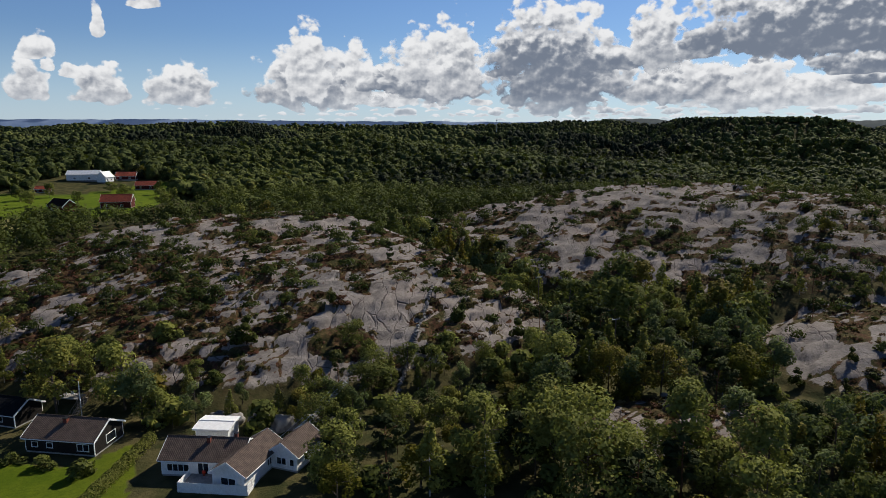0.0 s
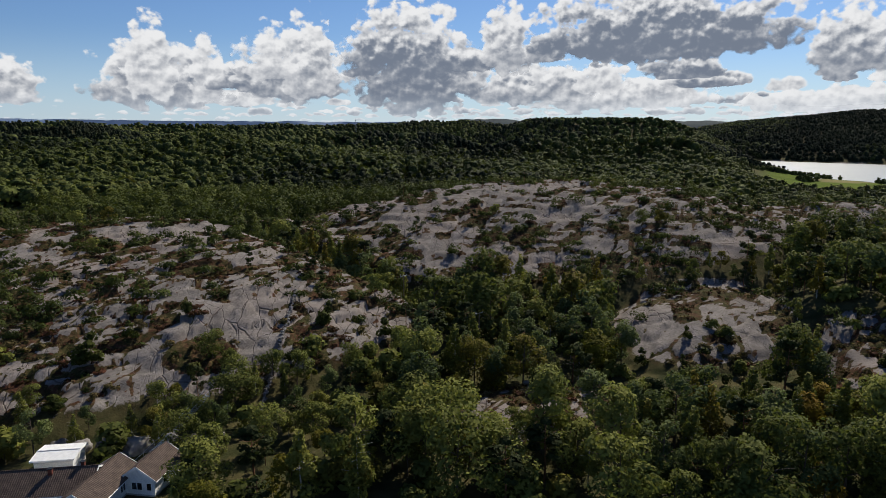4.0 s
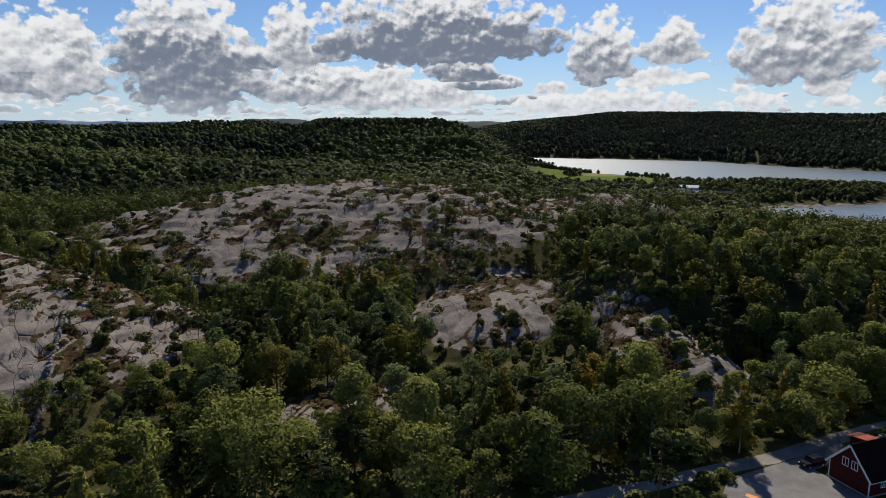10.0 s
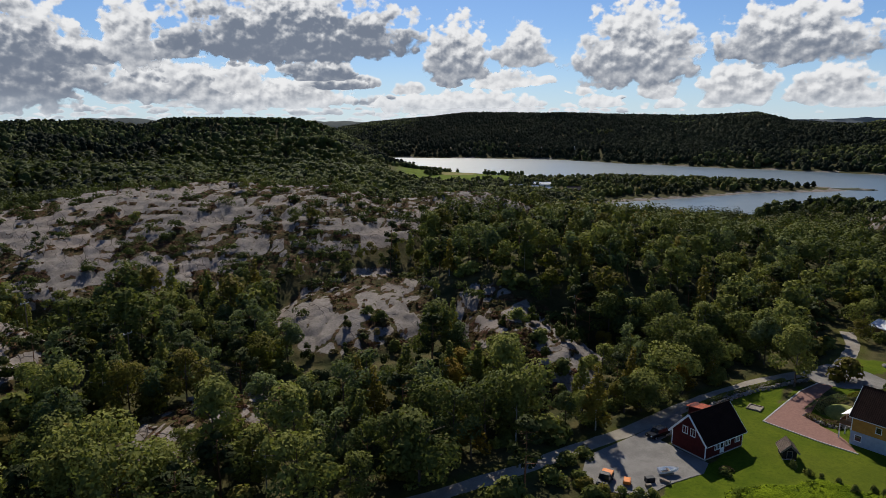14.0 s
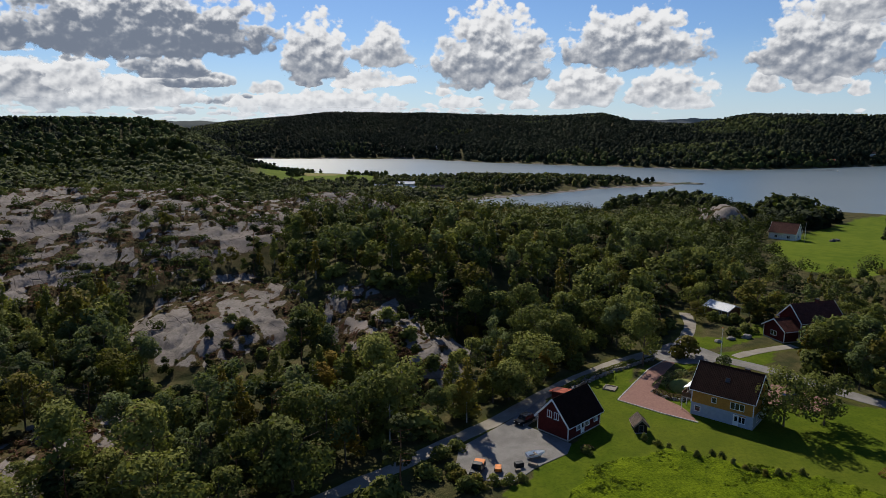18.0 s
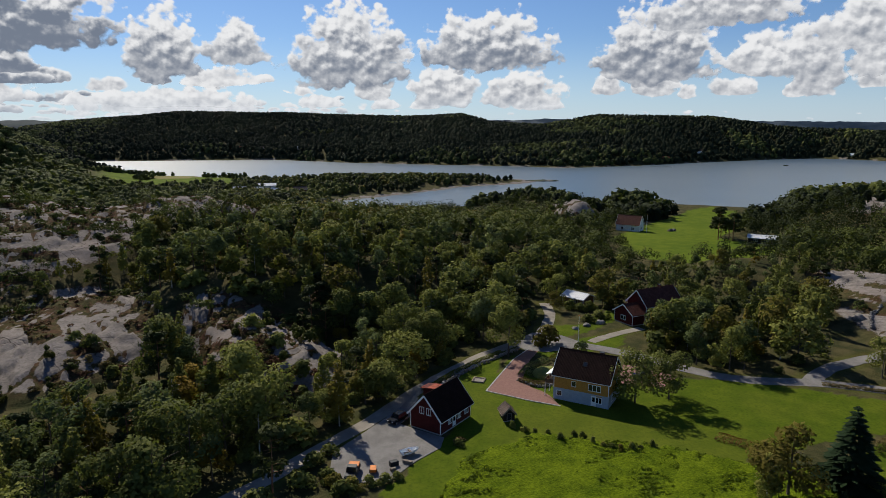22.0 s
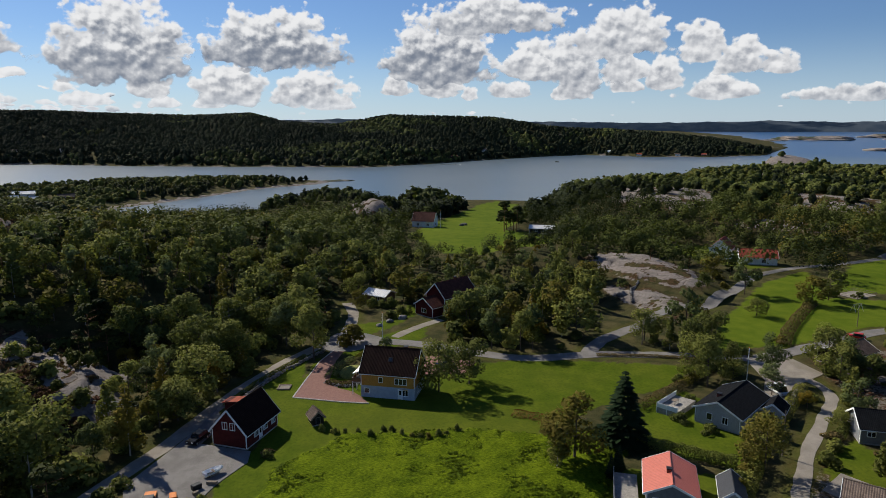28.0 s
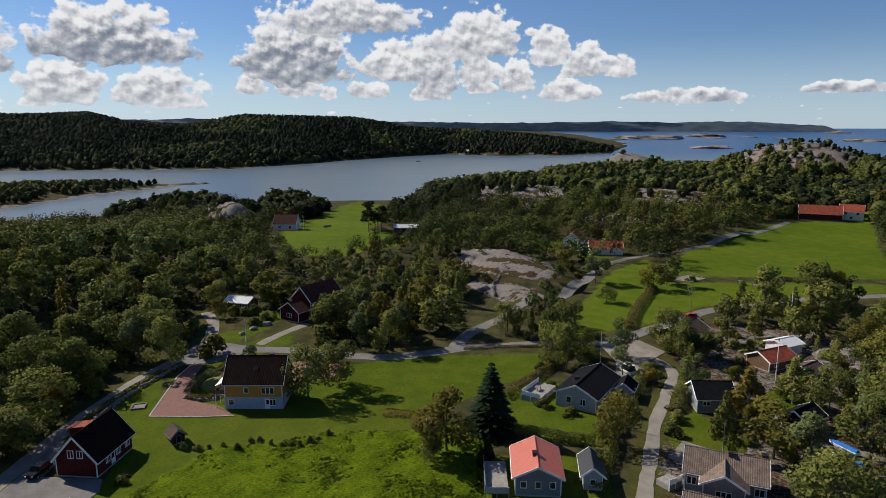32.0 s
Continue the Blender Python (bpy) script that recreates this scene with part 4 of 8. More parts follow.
def slab(name, outline, mat, lift, label, thick=0.25, category="pavement"):
    """A paved or gravelled surface with that outline, draped in small cells at its corners."""
    bm = bmesh.new()
    top = [bm.verts.new((x, y, zat(x, y) + lift)) for x, y in outline]
    f = bm.faces.new(top)
    if f.normal.z < 0 or sum((outline[i][0] * outline[(i + 1) % len(outline)][1] - outline[(i + 1) % len(outline)][0] * outline[i][1]) for i in range(len(outline))) < 0:
        f.normal_flip()
    r = bmesh.ops.extrude_face_region(bm, geom=[f])
    bmesh.ops.translate(bm, vec=(0, 0, -thick), verts=[v for v in r["geom"] if isinstance(v, bmesh.types.BMVert)])
    bmesh.ops.recalc_face_normals(bm, faces=bm.faces[:])
    bmesh.ops.triangulate(bm, faces=bm.faces[:])
    ob = part(name, bm, mat, None, label)
    return tagged(ob, "", category, kind="structure")


slab("parking_yard", [(112, 57.4), (104, 56.8), (97, 57.2), (84, 58.5), (79.5, 56), (77, 51), (80, 45.5), (86, 45), (93, 43), (96.5, 44), (98, 53.5), (106, 53)], M["asphalt"], 0.10, "grey gravelled yard beside the red barn")
slab("junction_yard", [(150, 50), (160, 47.5), (161, 40), (157, 33), (152, 35), (147, 40), (146, 45)], M["asphalt"], 0.115, "worn asphalt turning place at the road fork")
slab("lane_yard", [(151, -52), (156, -56), (154, -63), (145, -66), (138, -58), (127, -53), (129, -48), (140, -52)], M["gravel"], 0.10, "gravel forecourt beside the road junction")
slab("paved_drive", [(119, 44.6), (128, 45), (139, 45.5), (147, 44.5), (147, 42), (140, 42), (134, 41), (128, 40), (124.5, 37), (123, 33.5), (121.2, 31.6), (118, 29.2), (118, 35)], M["paving"], 0.08, "reddish block-paved drive with a pale kerb")
slab("paved_forecourt", [(134, 22), (144, 25.5), (147, 18), (143, 10), (136, 12)], M["paving"], 0.08, "reddish block-paved forecourt behind the yellow house")
slab("gravel_plot", [(101, -50), (95.5, -45), (91, -49), (97, -54)], M["gravel"], 0.08, "small gravelled parking plot beside the lane")


# ---- houses ----
def wall_panel(length, height, holes, thick=0.22):
    """An upright wall from x = -length/2 .. length/2, outer face at y = 0, with openings (u, sill, w, h) cut through."""
    xs = sorted({-length / 2, length / 2, *[u + s * w / 2 for u, _, w, _ in holes for s in (-1, 1)]})
    zs = sorted({0.0, height, *[q for _, s, _, h in holes for q in (s, s + h)]})
    solid = [[not any(abs((x0 + x1) / 2 - u) < w / 2 and s < (z0 + z1) / 2 < s + h for u, s, w, h in holes)
              for z0, z1 in zip(zs, zs[1:])] for x0, x1 in zip(xs, xs[1:])]
    bm = bmesh.new()
    grid = {}

    def vert(i, k, y):
        if (i, k, y) not in grid:
            grid[i, k, y] = bm.verts.new((xs[i], y, zs[k]))
        return grid[i, k, y]

    nx, nz = len(xs) - 1, len(zs) - 1
    for i in range(nx):
        for k in range(nz):
            if not solid[i][k]:
                continue
            bm.faces.new([vert(i, k, 0), vert(i + 1, k, 0), vert(i + 1, k + 1, 0), vert(i, k + 1, 0)])
            bm.faces.new([vert(i, k + 1, thick), vert(i + 1, k + 1, thick), vert(i + 1, k, thick), vert(i, k, thick)])
            for (di, dk, e0, e1) in ((-1, 0, (i, k + 1), (i, k)), (1, 0, (i + 1, k), (i + 1, k + 1)), (0, -1, (i, k), (i + 1, k)), (0, 1, (i + 1, k + 1), (i, k + 1))):
                a, b = i + di, k + dk
                if not (0 <= a < nx and 0 <= b < nz) or not solid[a][b]:
                    bm.faces.new([vert(*e1, 0), vert(*e0, 0), vert(*e0, thick), vert(*e1, thick)])
    bmesh.ops.recalc_face_normals(bm, faces=bm.faces[:])
    return bm


def put(ob, m):
    ob.matrix_local = m
    return ob


def window(parent, m, w, h, panes, frame_mat, door=False):
    """A framed window or door in an opening; m puts its sill's middle on the wall's outer face."""
    bm = bmesh.new()
    t = 0.09
    box(bm, -w / 2 - t, w / 2 + t, -0.05, 0.06, h, h + t)
    if not door:
        box(bm, -w / 2 - t, w / 2 + t, -0.08, 0.06, -t, 0)
    box(bm, -w / 2 - t, -w / 2, -0.05, 0.06, 0, h)
    box(bm, w / 2, w / 2 + t, -0.05, 0.06, 0, h)
    for i in range(1, panes):
        x = -w / 2 + w * i / panes
        box(bm, x - 0.05, x + 0.05, -0.03, 0.06, 0, h)
    win = put(part("door" if door else "window", bm, frame_mat, parent), m)
    if door:
        part("door_leaf", boxed(-w / 2, w / 2, 0.02, 0.07, 0.0, h), frame_mat, win)
        part("pane", boxed(-w * 0.3, w * 0.3, 0.0, 0.018, h * 0.45, h * 0.9), M["glass"], win)
        part("handle", boxed(w * 0.34, w * 0.42, -0.05, 0.018, h * 0.47, h * 0.5), M["dark_metal"], win)
    else:
        for i in range(panes):
            x0 = -w / 2 + w * i / panes + (0.05 if i else 0)
            x1 = -w / 2 + w * (i + 1) / panes - (0.05 if i < panes - 1 else 0)
            part("pane", boxed(x0, x1, 0.025, 0.045, 0, h), M["glass"], win)
    return win


def gable(width, rise, thick=0.22):
    bm = bmesh.new()
    a = [bm.verts.new(p) for p in ((-width / 2, 0, 0), (width / 2, 0, 0), (0, 0, rise))]
    b = [bm.verts.new(p) for p in ((-width / 2, thick, 0), (width / 2, thick, 0), (0, thick, rise))]
    bm.faces.new(a), bm.faces.new(b[::-1])
    for i in range(3):
        bm.faces.new([a[(i + 1) % 3], a[i], b[i], b[(i + 1) % 3]])
    bmesh.ops.recalc_face_normals(bm, faces=bm.faces[:])
    return bm


SIDES = {"front": (0, 0), "back": (180, 0), "left": (-90, 1), "right": (90, 1)}


def roof_on(parent, L, Wd, z, rise, over, gable_over, mat, trim, x0=0.0, verge=True):
    """A pitched roof along local x, with bargeboards, gutters and a ridge cap."""
    slope = math.atan2(rise, Wd / 2)
    run = (Wd / 2 + over) / math.cos(slope)
    for side in (-1, 1):
        bm = boxed(-L / 2 - gable_over, L / 2 + gable_over, 0, run, 0, 0.14)
        ob = part("roof_slope", bm, mat, parent)
        m = Matrix.Translation((x0, 0, z + rise + 0.02)) @ pose(0, 0, 0, 0, 0, 180 if side < 0 else 0) @ pose(0, 0, 0, -math.degrees(slope), 0, 0)
        put(ob, m)
        if verge:
            for e in (-1, 1):
                xx = e * (L / 2 + gable_over)
                put(part("bargeboard", boxed(min(xx, xx + e * 0.06), max(xx, xx + e * 0.06), -0.02, run, -0.12, 0.19), trim, parent), m)
            put(part("gutter", boxed(-L / 2 - gable_over, L / 2 + gable_over, run + 0.005, run + 0.11, -0.05, 0.06), trim, parent), m)
    put(part("ridge_cap", tube(bmesh.new(), [(-L / 2 - gable_over, 0, 0), (L / 2 + gable_over, 0, 0)], 0.13, 0.13, 6), mat, parent), Matrix.Translation((x0, 0, z + rise + 0.15)))


def house(name, label, x, y, turn, L, Wd, hw, rise, wall_mat, roof_mat, holes=(), base=0.3, over=0.45, gover=0.35, trim=None,
          chimneys=(), plinth=None, z=None, corner=True, category="house", band=None):
    """A gabled house: local x runs along the ridge, the front faces local -y.
    holes: (side, along, sill, width, height, panes), 0 panes for a door."""
    trim = trim or M["trim"]
    plinth = plinth or M["concrete"]
    z = zat(x, y) if z is None else z
    root = empty(name, pose(x, y, z, 0, 0, turn), label, category)
    part("foundation", boxed(-L / 2 + 0.05, L / 2 - 0.05, -Wd / 2 + 0.05, Wd / 2 - 0.05, -1.6, base - 0.01), plinth, root)
    part("floor", boxed(-L / 2 + 0.25, L / 2 - 0.25, -Wd / 2 + 0.25, Wd / 2 - 0.25, base, base + 0.05), M["wood"], root)
    for side, (rot, end) in SIDES.items():
        length = (Wd - 0.44) if end else L
        off = L / 2 if end else Wd / 2
        hs = [h for h in holes if h[0] == side]
        m = pose(0, 0, base, 0, 0, rot) @ Matrix.Translation((0, -off, 0))
        mat = wall_mat
        w = put(part("wall", wall_panel(length, hw - base, [(u, s - base, w_, h_) for _, u, s, w_, h_, _ in hs if s < hw]), mat, root), m)
        for _, u, s, w_, h_, p in hs:
            window(root, m @ Matrix.Translation((u, 0, s - base)), w_, h_, max(p, 1), trim, p == 0)
        if end:
            mg = pose(0, 0, hw, 0, 0, rot) @ Matrix.Translation((0, -off, 0))
            put(part("gable", gable(Wd, rise), mat, root), mg)
        if band and not end:
            put(part("band", boxed(-L / 2, L / 2, -0.012, -0.002, band[0] - base, band[1] - base), band[2], root), m)
    if corner:
        for sx in (-1, 1):
            for sy in (-1, 1):
                xx, yy = sx * (L / 2 + 0.012), sy * (Wd / 2 + 0.012)
                part("corner_board", boxed(min(xx, xx - sx * 0.14), max(xx, xx - sx * 0.14), min(yy, yy - sy * 0.14), max(yy, yy - sy * 0.14), base, hw - 0.05), trim, root)
    roof_on(root, L, Wd, hw, rise, over, gover, roof_mat, trim)
    for cx, cy, cw, ch in chimneys:
        top = hw + rise * (1 - abs(cy) / (Wd / 2))
        c = part("chimney", boxed(cx - cw / 2, cx + cw / 2, cy - cw / 2, cy + cw / 2, top - 0.8, top + ch, 0.02), M["brick"], root)
        part("chimney_cap", boxed(cx - cw / 2 - 0.06, cx + cw / 2 + 0.06, cy - cw / 2 - 0.06, cy + cw / 2 + 0.06, top + ch + 0.001, top + ch + 0.12), M["dark_metal"], c)
    return root


CLEAR = [(112, 94, 10), (106, 87, 9), (122, 110, 8), (92, 77, 6), (49, 99, 5), (46.5, 94.5, 5), (44.5, 90.5, 4.5), (41, 150, 4), (40, 145, 4), (76, 102, 9), (66, 110, 9), (98, 76, 6), (80, 110, 11), (72, 117, 10), (88, 122, 15),
    (100, 148, 13), (112, 158, 9), (108, 86, 9), (103, 80, 7), (116, 95, 9), (123, 107, 7),
    (178, -31, 7), (190, -38, 10), (205, -42, 12), (222, -46, 12), (205, -142, 24), (215, -165, 22),
    (225, -120, 14), (112, -36, 9), (106, -40, 5), (110, -62, 5), (-255, 480, 30), (-215, 465, 24),
    (-240, 440, 34), (520, 415, 30), (545, 452, 14), (505, 440, 20), (88, 50, 12), (98, 54, 9)]
CLEAR += [(84, 40, 12), (178, 27, 9), (168, 36, 12), (185, 38, 6), (158, 30, 8), (70, 40, 14),
    (-36, 86, 14), (-24, 90, 8), (-58, 92, 16), (-80, 104, 12), (104, -12, 10), (93, -8, 8),
    (-50, 84, 14), (120, 25, 30), (102, 46, 10), (108, 37, 6), (120, -38, 14), (92, -22, 9),
    (85, -48, 10), (75, -44, 8), (113, -62, 6.5), (87, -31, 4), (104, -74, 5), (-40, 96, 15),
    (-24, 97, 8), (-64, 103, 12), (-80, 113, 8), (194, 44, 8), (187, 21, 10), (152, -74, 9)]
CLEAR += [(134, -86, 8), (126, -89, 6), (378, 57, 14), (355, -10, 9), (275, -82, 18), (263, -92, 8),
    (355, -254, 22), (178, 30, 3), (80, 52, 9), (120, -48, 6), (-180, 350, 60), (-230, 400, 40)]

# yellow house over a blue-grey basement
yellow = house("yellow_house", "two-storey ochre wooden house on a blue-grey basement with dark tiles", 124.8, 25.5, -94.7, 11.0, 8.4, 5.2, 3.9, M["yellow"], M["tile_dark"],
               [("front", -4.3, 0.9, 0.95, 0.95, 1), ("front", 2.6, 0.05, 0.8, 2.0, 0), ("front", 3.6, 0.8, 1.1, 1.1, 2), ("front", -1.4, 3.3, 0.75, 0.95, 1), ("front", 2.7, 3.1, 2.3, 1.15, 3),
                ("left", 0, 3.2, 1.2, 1.2, 2), ("right", 1.5, 3.2, 1.2, 1.2, 2), ("right", -1.5, 0.8, 1.2, 1.2, 2), ("back", -2, 3.2, 1.2, 1.2, 2), ("back", 2, 3.2, 1.2, 1.2, 2)],
               base=0.02, chimneys=[(2.6, 0.7, 0.8, 0.9)], over=0.35)
for nm_, box_ in (("basement_wall", (-5.52, 5.52, -4.235, -4.205, 0.02, 2.45)),):
    bm = bmesh.new()
    for x0, x1, z0, z1 in ((-5.51, -4.87, 0.02, 2.45), (-4.87, -3.73, 0.02, 0.8), (-4.87, -3.73, 1.95, 2.45), (-3.73, 2.1, 0.02, 2.45), (2.1, 4.25, 2.2, 2.45), (4.25, 5.51, 0.02, 2.45), (3.1, 4.25, 0.02, 0.7)):
        box(bm, x0, x1, -4.232, -4.204, z0, z1)
    part(nm_, bm, M["bluegrey"], yellow, "blue-grey rendered basement wall")
part("basement_side", boxed(5.504, 5.53, -4.2, 4.2, 0.02, 2.45), M["bluegrey"], yellow, "blue-grey rendered basement wall")
part("basement_side", boxed(-5.53, -5.504, -4.2, 4.2, 0.02, 2.45), M["bluegrey"], yellow, "blue-grey rendered basement wall")
sky_l = part("roof_window", boxed(-0.45, 0.45, -0.5, 0.5, 0, 0.1, 0.02), M["dark_metal"], yellow)
put(sky_l, Matrix.Translation((0.1, -2.05, 7.35)) @ pose(0, 0, 0, 42.9, 0, 0))
part("pane", boxed(-0.33, 0.33, -0.38, 0.38, 0.102, 0.115), M["glass"], sky_l)
# side balcony with an awning
bal = part("balcony", boxed(-7.6, -5.55, -3.6, 1.5, 2.5, 2.68), M["deck"], yellow, "wooden balcony on posts")
for px_, py_ in ((-7.5, -3.5), (-7.5, 1.3), (-7.5, -1.0)):
    part("post", boxed(px_ - 0.07, px_ + 0.07, py_ - 0.07, py_ + 0.07, -0.1, 3.6), M["trim"], yellow)
part("railing", boxed(-7.58, -5.6, -3.58, -3.52, 2.75, 3.6), M["brownboards"], yellow)
part("railing", boxed(-7.58, -7.5, -3.5, 1.4, 2.75, 3.6), M["brownboards"], yellow)
aw = part("awning", boxed(-2.1, 0, -2.2, 2.2, 0, 0.04), M["canvas"], yellow, "white canvas awning")
put(aw, Matrix.Translation((-5.6, -1.2, 5.2)) @ pose(0, 0, 0, 0, -24, 0))
porch = part("porch_roof", gable(2.6, 1.0, 2.2), M["tile_red"], yellow)
put(porch, Matrix.Translation((0.6, 4.3, 4.9)))

barn = house("red_barn", "red wooden garage barn with a dark tiled roof", 102.2, 47.2, -10.2, 9.7, 6.6, 3.0, 3.7, M["red"], M["tile_dark"],
             [("left", -0.75, 3.25, 0.85, 1.15, 2), ("left", 0.75, 3.25, 0.85, 1.15, 2), ("front", -1.9, 1.3, 1.1, 0.8, 3), ("front", 0.9, 1.3, 1.1, 0.8, 3), ("front", 3.4, 1.3, 1.1, 0.8, 3),
              ("front", -0.6, 0.35, 0.85, 2.0, 0)], gover=0.4, over=0.4)
dormer = part("dormer", boxed(-1.1, 1.1, 0, 2.6, 0, 1.7), M["red"], barn)
put(dormer, Matrix.Translation((0.4, 0.9, 4.5)))
put(part("dormer_roof", boxed(-1.3, 1.3, -0.6, 3.1, 0, 0.12), M["tile_red"], barn), Matrix.Translation((0.4, 0.9, 6.35)) @ pose(0, 0, 0, -9, 0, 0))
house("playhouse", "small dark wooden playhouse with a shingled roof", 108.4, 36.6, 35, 2.6, 2.1, 1.6, 1.0, M["dark"], M["tile_brown"], [("left", 0, 0.3, 0.7, 1.2, 1)], base=0.15, over=0.3, gover=0.3, trim=M["wood"], corner=False, category="shed")

# village by the lane
blackh = house("bungalow", "grey bungalow with a black tiled roof", 120.4, -39.3, -37, 13.5, 8.0, 3.0, 1.9, M["lightgrey"], M["tile_black"],
               [("left", -1.4, 1.2, 0.9, 1.2, 1), ("left", 1.4, 1.2, 0.9, 1.2, 2), ("front", 0, 1.2, 1.2, 1.2, 2), ("front", 3.2, 1.2, 1.0, 1.2, 2), ("back", -3, 1.2, 1.8, 1.2, 2)], chimneys=[(-2.6, 1.4, 0.7, 0.7)])
house("garage", "small grey garage with a black roof", 120.6, -47.0, -29, 4.6, 3.4, 2.3, 1.2, M["lightgrey"], M["tile_black"], [("left", 0, 0.3, 0.9, 1.7, 1)], category="shed")
house("coral_roof_house", "grey house with a coral sheet-metal roof", 90.6, -22.0, -9, 9.2, 6.7, 3.1, 1.6, M["grey"], M["coral"],
      [("left", -2.1, 1.4, 0.75, 0.95, 1), ("left", 0, 1.4, 0.75, 0.95, 1), ("left", 2.1, 1.4, 0.75, 0.95, 1), ("back", -2, 0.3, 1.8, 2.0, 2), ("front", 1, 1.4, 1.2, 1.0, 2)], chimneys=[(-1.0, 0.3, 0.7, 0.6)])
house("shed", "narrow grey shed with a dark sheet roof", 90.0, -30.4, -12, 6.0, 2.8, 2.5, 1.1, M["lightgrey"], M["sheet_dark"], [("left", 0, 0.9, 0.7, 0.8, 1)], category="shed")
tan_house = house("tan_roof_house", "dark grey house with a tan tiled roof", 86.6, -49.8, -118, 11.0, 7.2, 3.3, 2.0, M["grey"], M["tile_tan"],
            [("front", -4.5, 1.3, 1.2, 1.1, 2), ("front", 4.6, 1.3, 1.2, 1.1, 2)], chimneys=[(0.6, -0.4, 0.6, 0.6), (5.2, 0.6, 0.9, 0.8)])
house("tan_wing", "front gabled wing of the tan-roofed house", 83.7, -48.1, 152, 5.4, 5.6, 3.1, 1.6, M["grey"], M["tile_tan"], [("right", 0, 1.3, 2.0, 0.9, 3)])
house("small_tan_house", "low outbuilding with a tan tiled roof", 76.4, -43.8, -120, 9.0, 6.5, 2.6, 1.7, M["grey"], M["tile_tan"], [("front", 0, 1.0, 1.2, 1.0, 2)])
house("black_roof_cottage", "grey cottage with a black roof and glazed porch", 114.5, -61.6, -98, 7.0, 6.6, 3.0, 2.0, M["grey"], M["tile_black"], [("front", -1.8, 1.5, 1.2, 0.8, 2), ("front", 1.8, 0.3, 2.2, 2.0, 2)])
house("dark_cottage", "dark cottage among garden trees", 154.0, -74.5, -55, 11.0, 7.0, 2.8, 1.8, M["dark"], M["tile_brown"], [("front", -3, 1.0, 1.3, 1.1, 2), ("front", 1, 1.0, 1.3, 1.1, 2)])
house("red_roof_cottage", "cottage with a bright red tiled roof", 134.5, -86.0, -70, 8.5, 6.0, 2.4, 1.5, M["brownboards"], M["tile_red"], [("front", -2, 1.0, 1.3, 1.1, 2)])
house("white_roof_annexe", "low annexe with a pale sheet roof", 139.5, -92.0, -70, 6.0, 5.0, 2.8, 0.9, M["white"], M["sheet_white"], [])
house("brown_roof_shed", "low shed with a weathered brown roof", 125.0, -88.5, -60, 6.0, 4.5, 2.4, 1.0, M["brownboards"], M["tile_brown"], [], category="shed")
house("dark_roof_shed", "dark shed half hidden under a tree", 104.0, -73.5, -60, 6.0, 4.5, 2.6, 1.4, M["dark"], M["tile_black"], [], category="shed")

# houses under the rocks
white = house("white_bungalow", "white wooden bungalow with a brown tiled roof", -37.0, 96.6, -4, 12.5, 7.0, 2.9, 1.9, M["white"], M["tile_brown"],
              [("front", -3.6, 0.9, 3.4, 1.1, 4), ("front", 0.4, 0.3, 1.6, 2.0, 2)], chimneys=[(0.4, -0.8, 0.55, 0.9), (4.4, 0.3, 0.5, 0.9)])
wing = house("white_wing", "white gabled wing with a brown tiled roof", -30.2, 94.4, 74, 11.0, 5.4, 2.9, 1.7, M["white"], M["tile_brown"],
             [("left", 0, 0.95, 2.4, 1.1, 2), ("front", 1.5, 1.0, 1.2, 1.1, 2)])
house("white_annexe", "small white annexe with a brown tiled roof", -23.8, 98.6, 70, 7.4, 5.0, 2.9, 1.7, M["white"], M["tile_brown"], [("left", -0.3, 1.0, 1.6, 1.1, 2), ("left", 1.6, 1.0, 0.7, 1.1, 1), ("front", -1, 1.0, 0.9, 1.1, 1)])
house("white_outbuilding", "flat white outbuilding behind the bungalow", -39.0, 106.0, -4, 5.6, 4.6, 2.8, 0.25, M["white"], M["sheet_white"], [], category="shed")
house("dark_bungalow", "dark-stained wooden bungalow with a brown tiled roof", -62.5, 104.0, -8, 12.5, 7.6, 2.8, 2.0, M["dark"], M["tile_brown"],
      [("right", 0.5, 0.9, 2.4, 1.4, 1), ("front", 4.2, 0.9, 2.0, 1.1, 2), ("front", -4.5, 1.1, 1.0, 0.8, 1), ("front", -1.8, 1.1, 1.0, 0.8, 1)], chimneys=[(-0.6, -1.0, 0.7, 0.8)])
house("dark_cabin", "dark-stained cabin with white trim", -79.5, 113.5, -15, 8.0, 6.0, 2.7, 1.7, M["dark"], M["tile_black"], [("front", 0.5, 1.0, 1.5, 0.9, 2)])

# beyond the junction and by the water
house("silver_roof_house", "low house with a pale metal roof among trees", 194.0, 43.5, -112, 7.6, 5.6, 2.5, 1.1, M["brownboards"], M["sheet_silver"], [("front", 1, 1.0, 1.4, 1.1, 2)])
red2 = house("red_farmhouse", "tall red wooden farmhouse with a weathered dark tiled roof", 187.5, 20.5, -38, 13.0, 7.4, 5.2, 3.6, M["red"], M["tile_old"], [("left", 0, 3.2, 1.8, 1.2, 2), ("front", -2, 1.2, 1.2, 1.2, 2), ("front", 2.5, 1.2, 1.2, 1.2, 2), ("front", 0, 3.6, 1.2, 1.2, 2)], chimneys=[(1.5, 0, 0.7, 0.8)])
house("red_lean_to", "red wooden wing in front of the farmhouse", 180.5, 26.0, -38, 4.5, 7.0, 3.2, 2.2, M["red"], M["tile_old"], [("left", 0, 1.2, 1.8, 1.1, 2)])
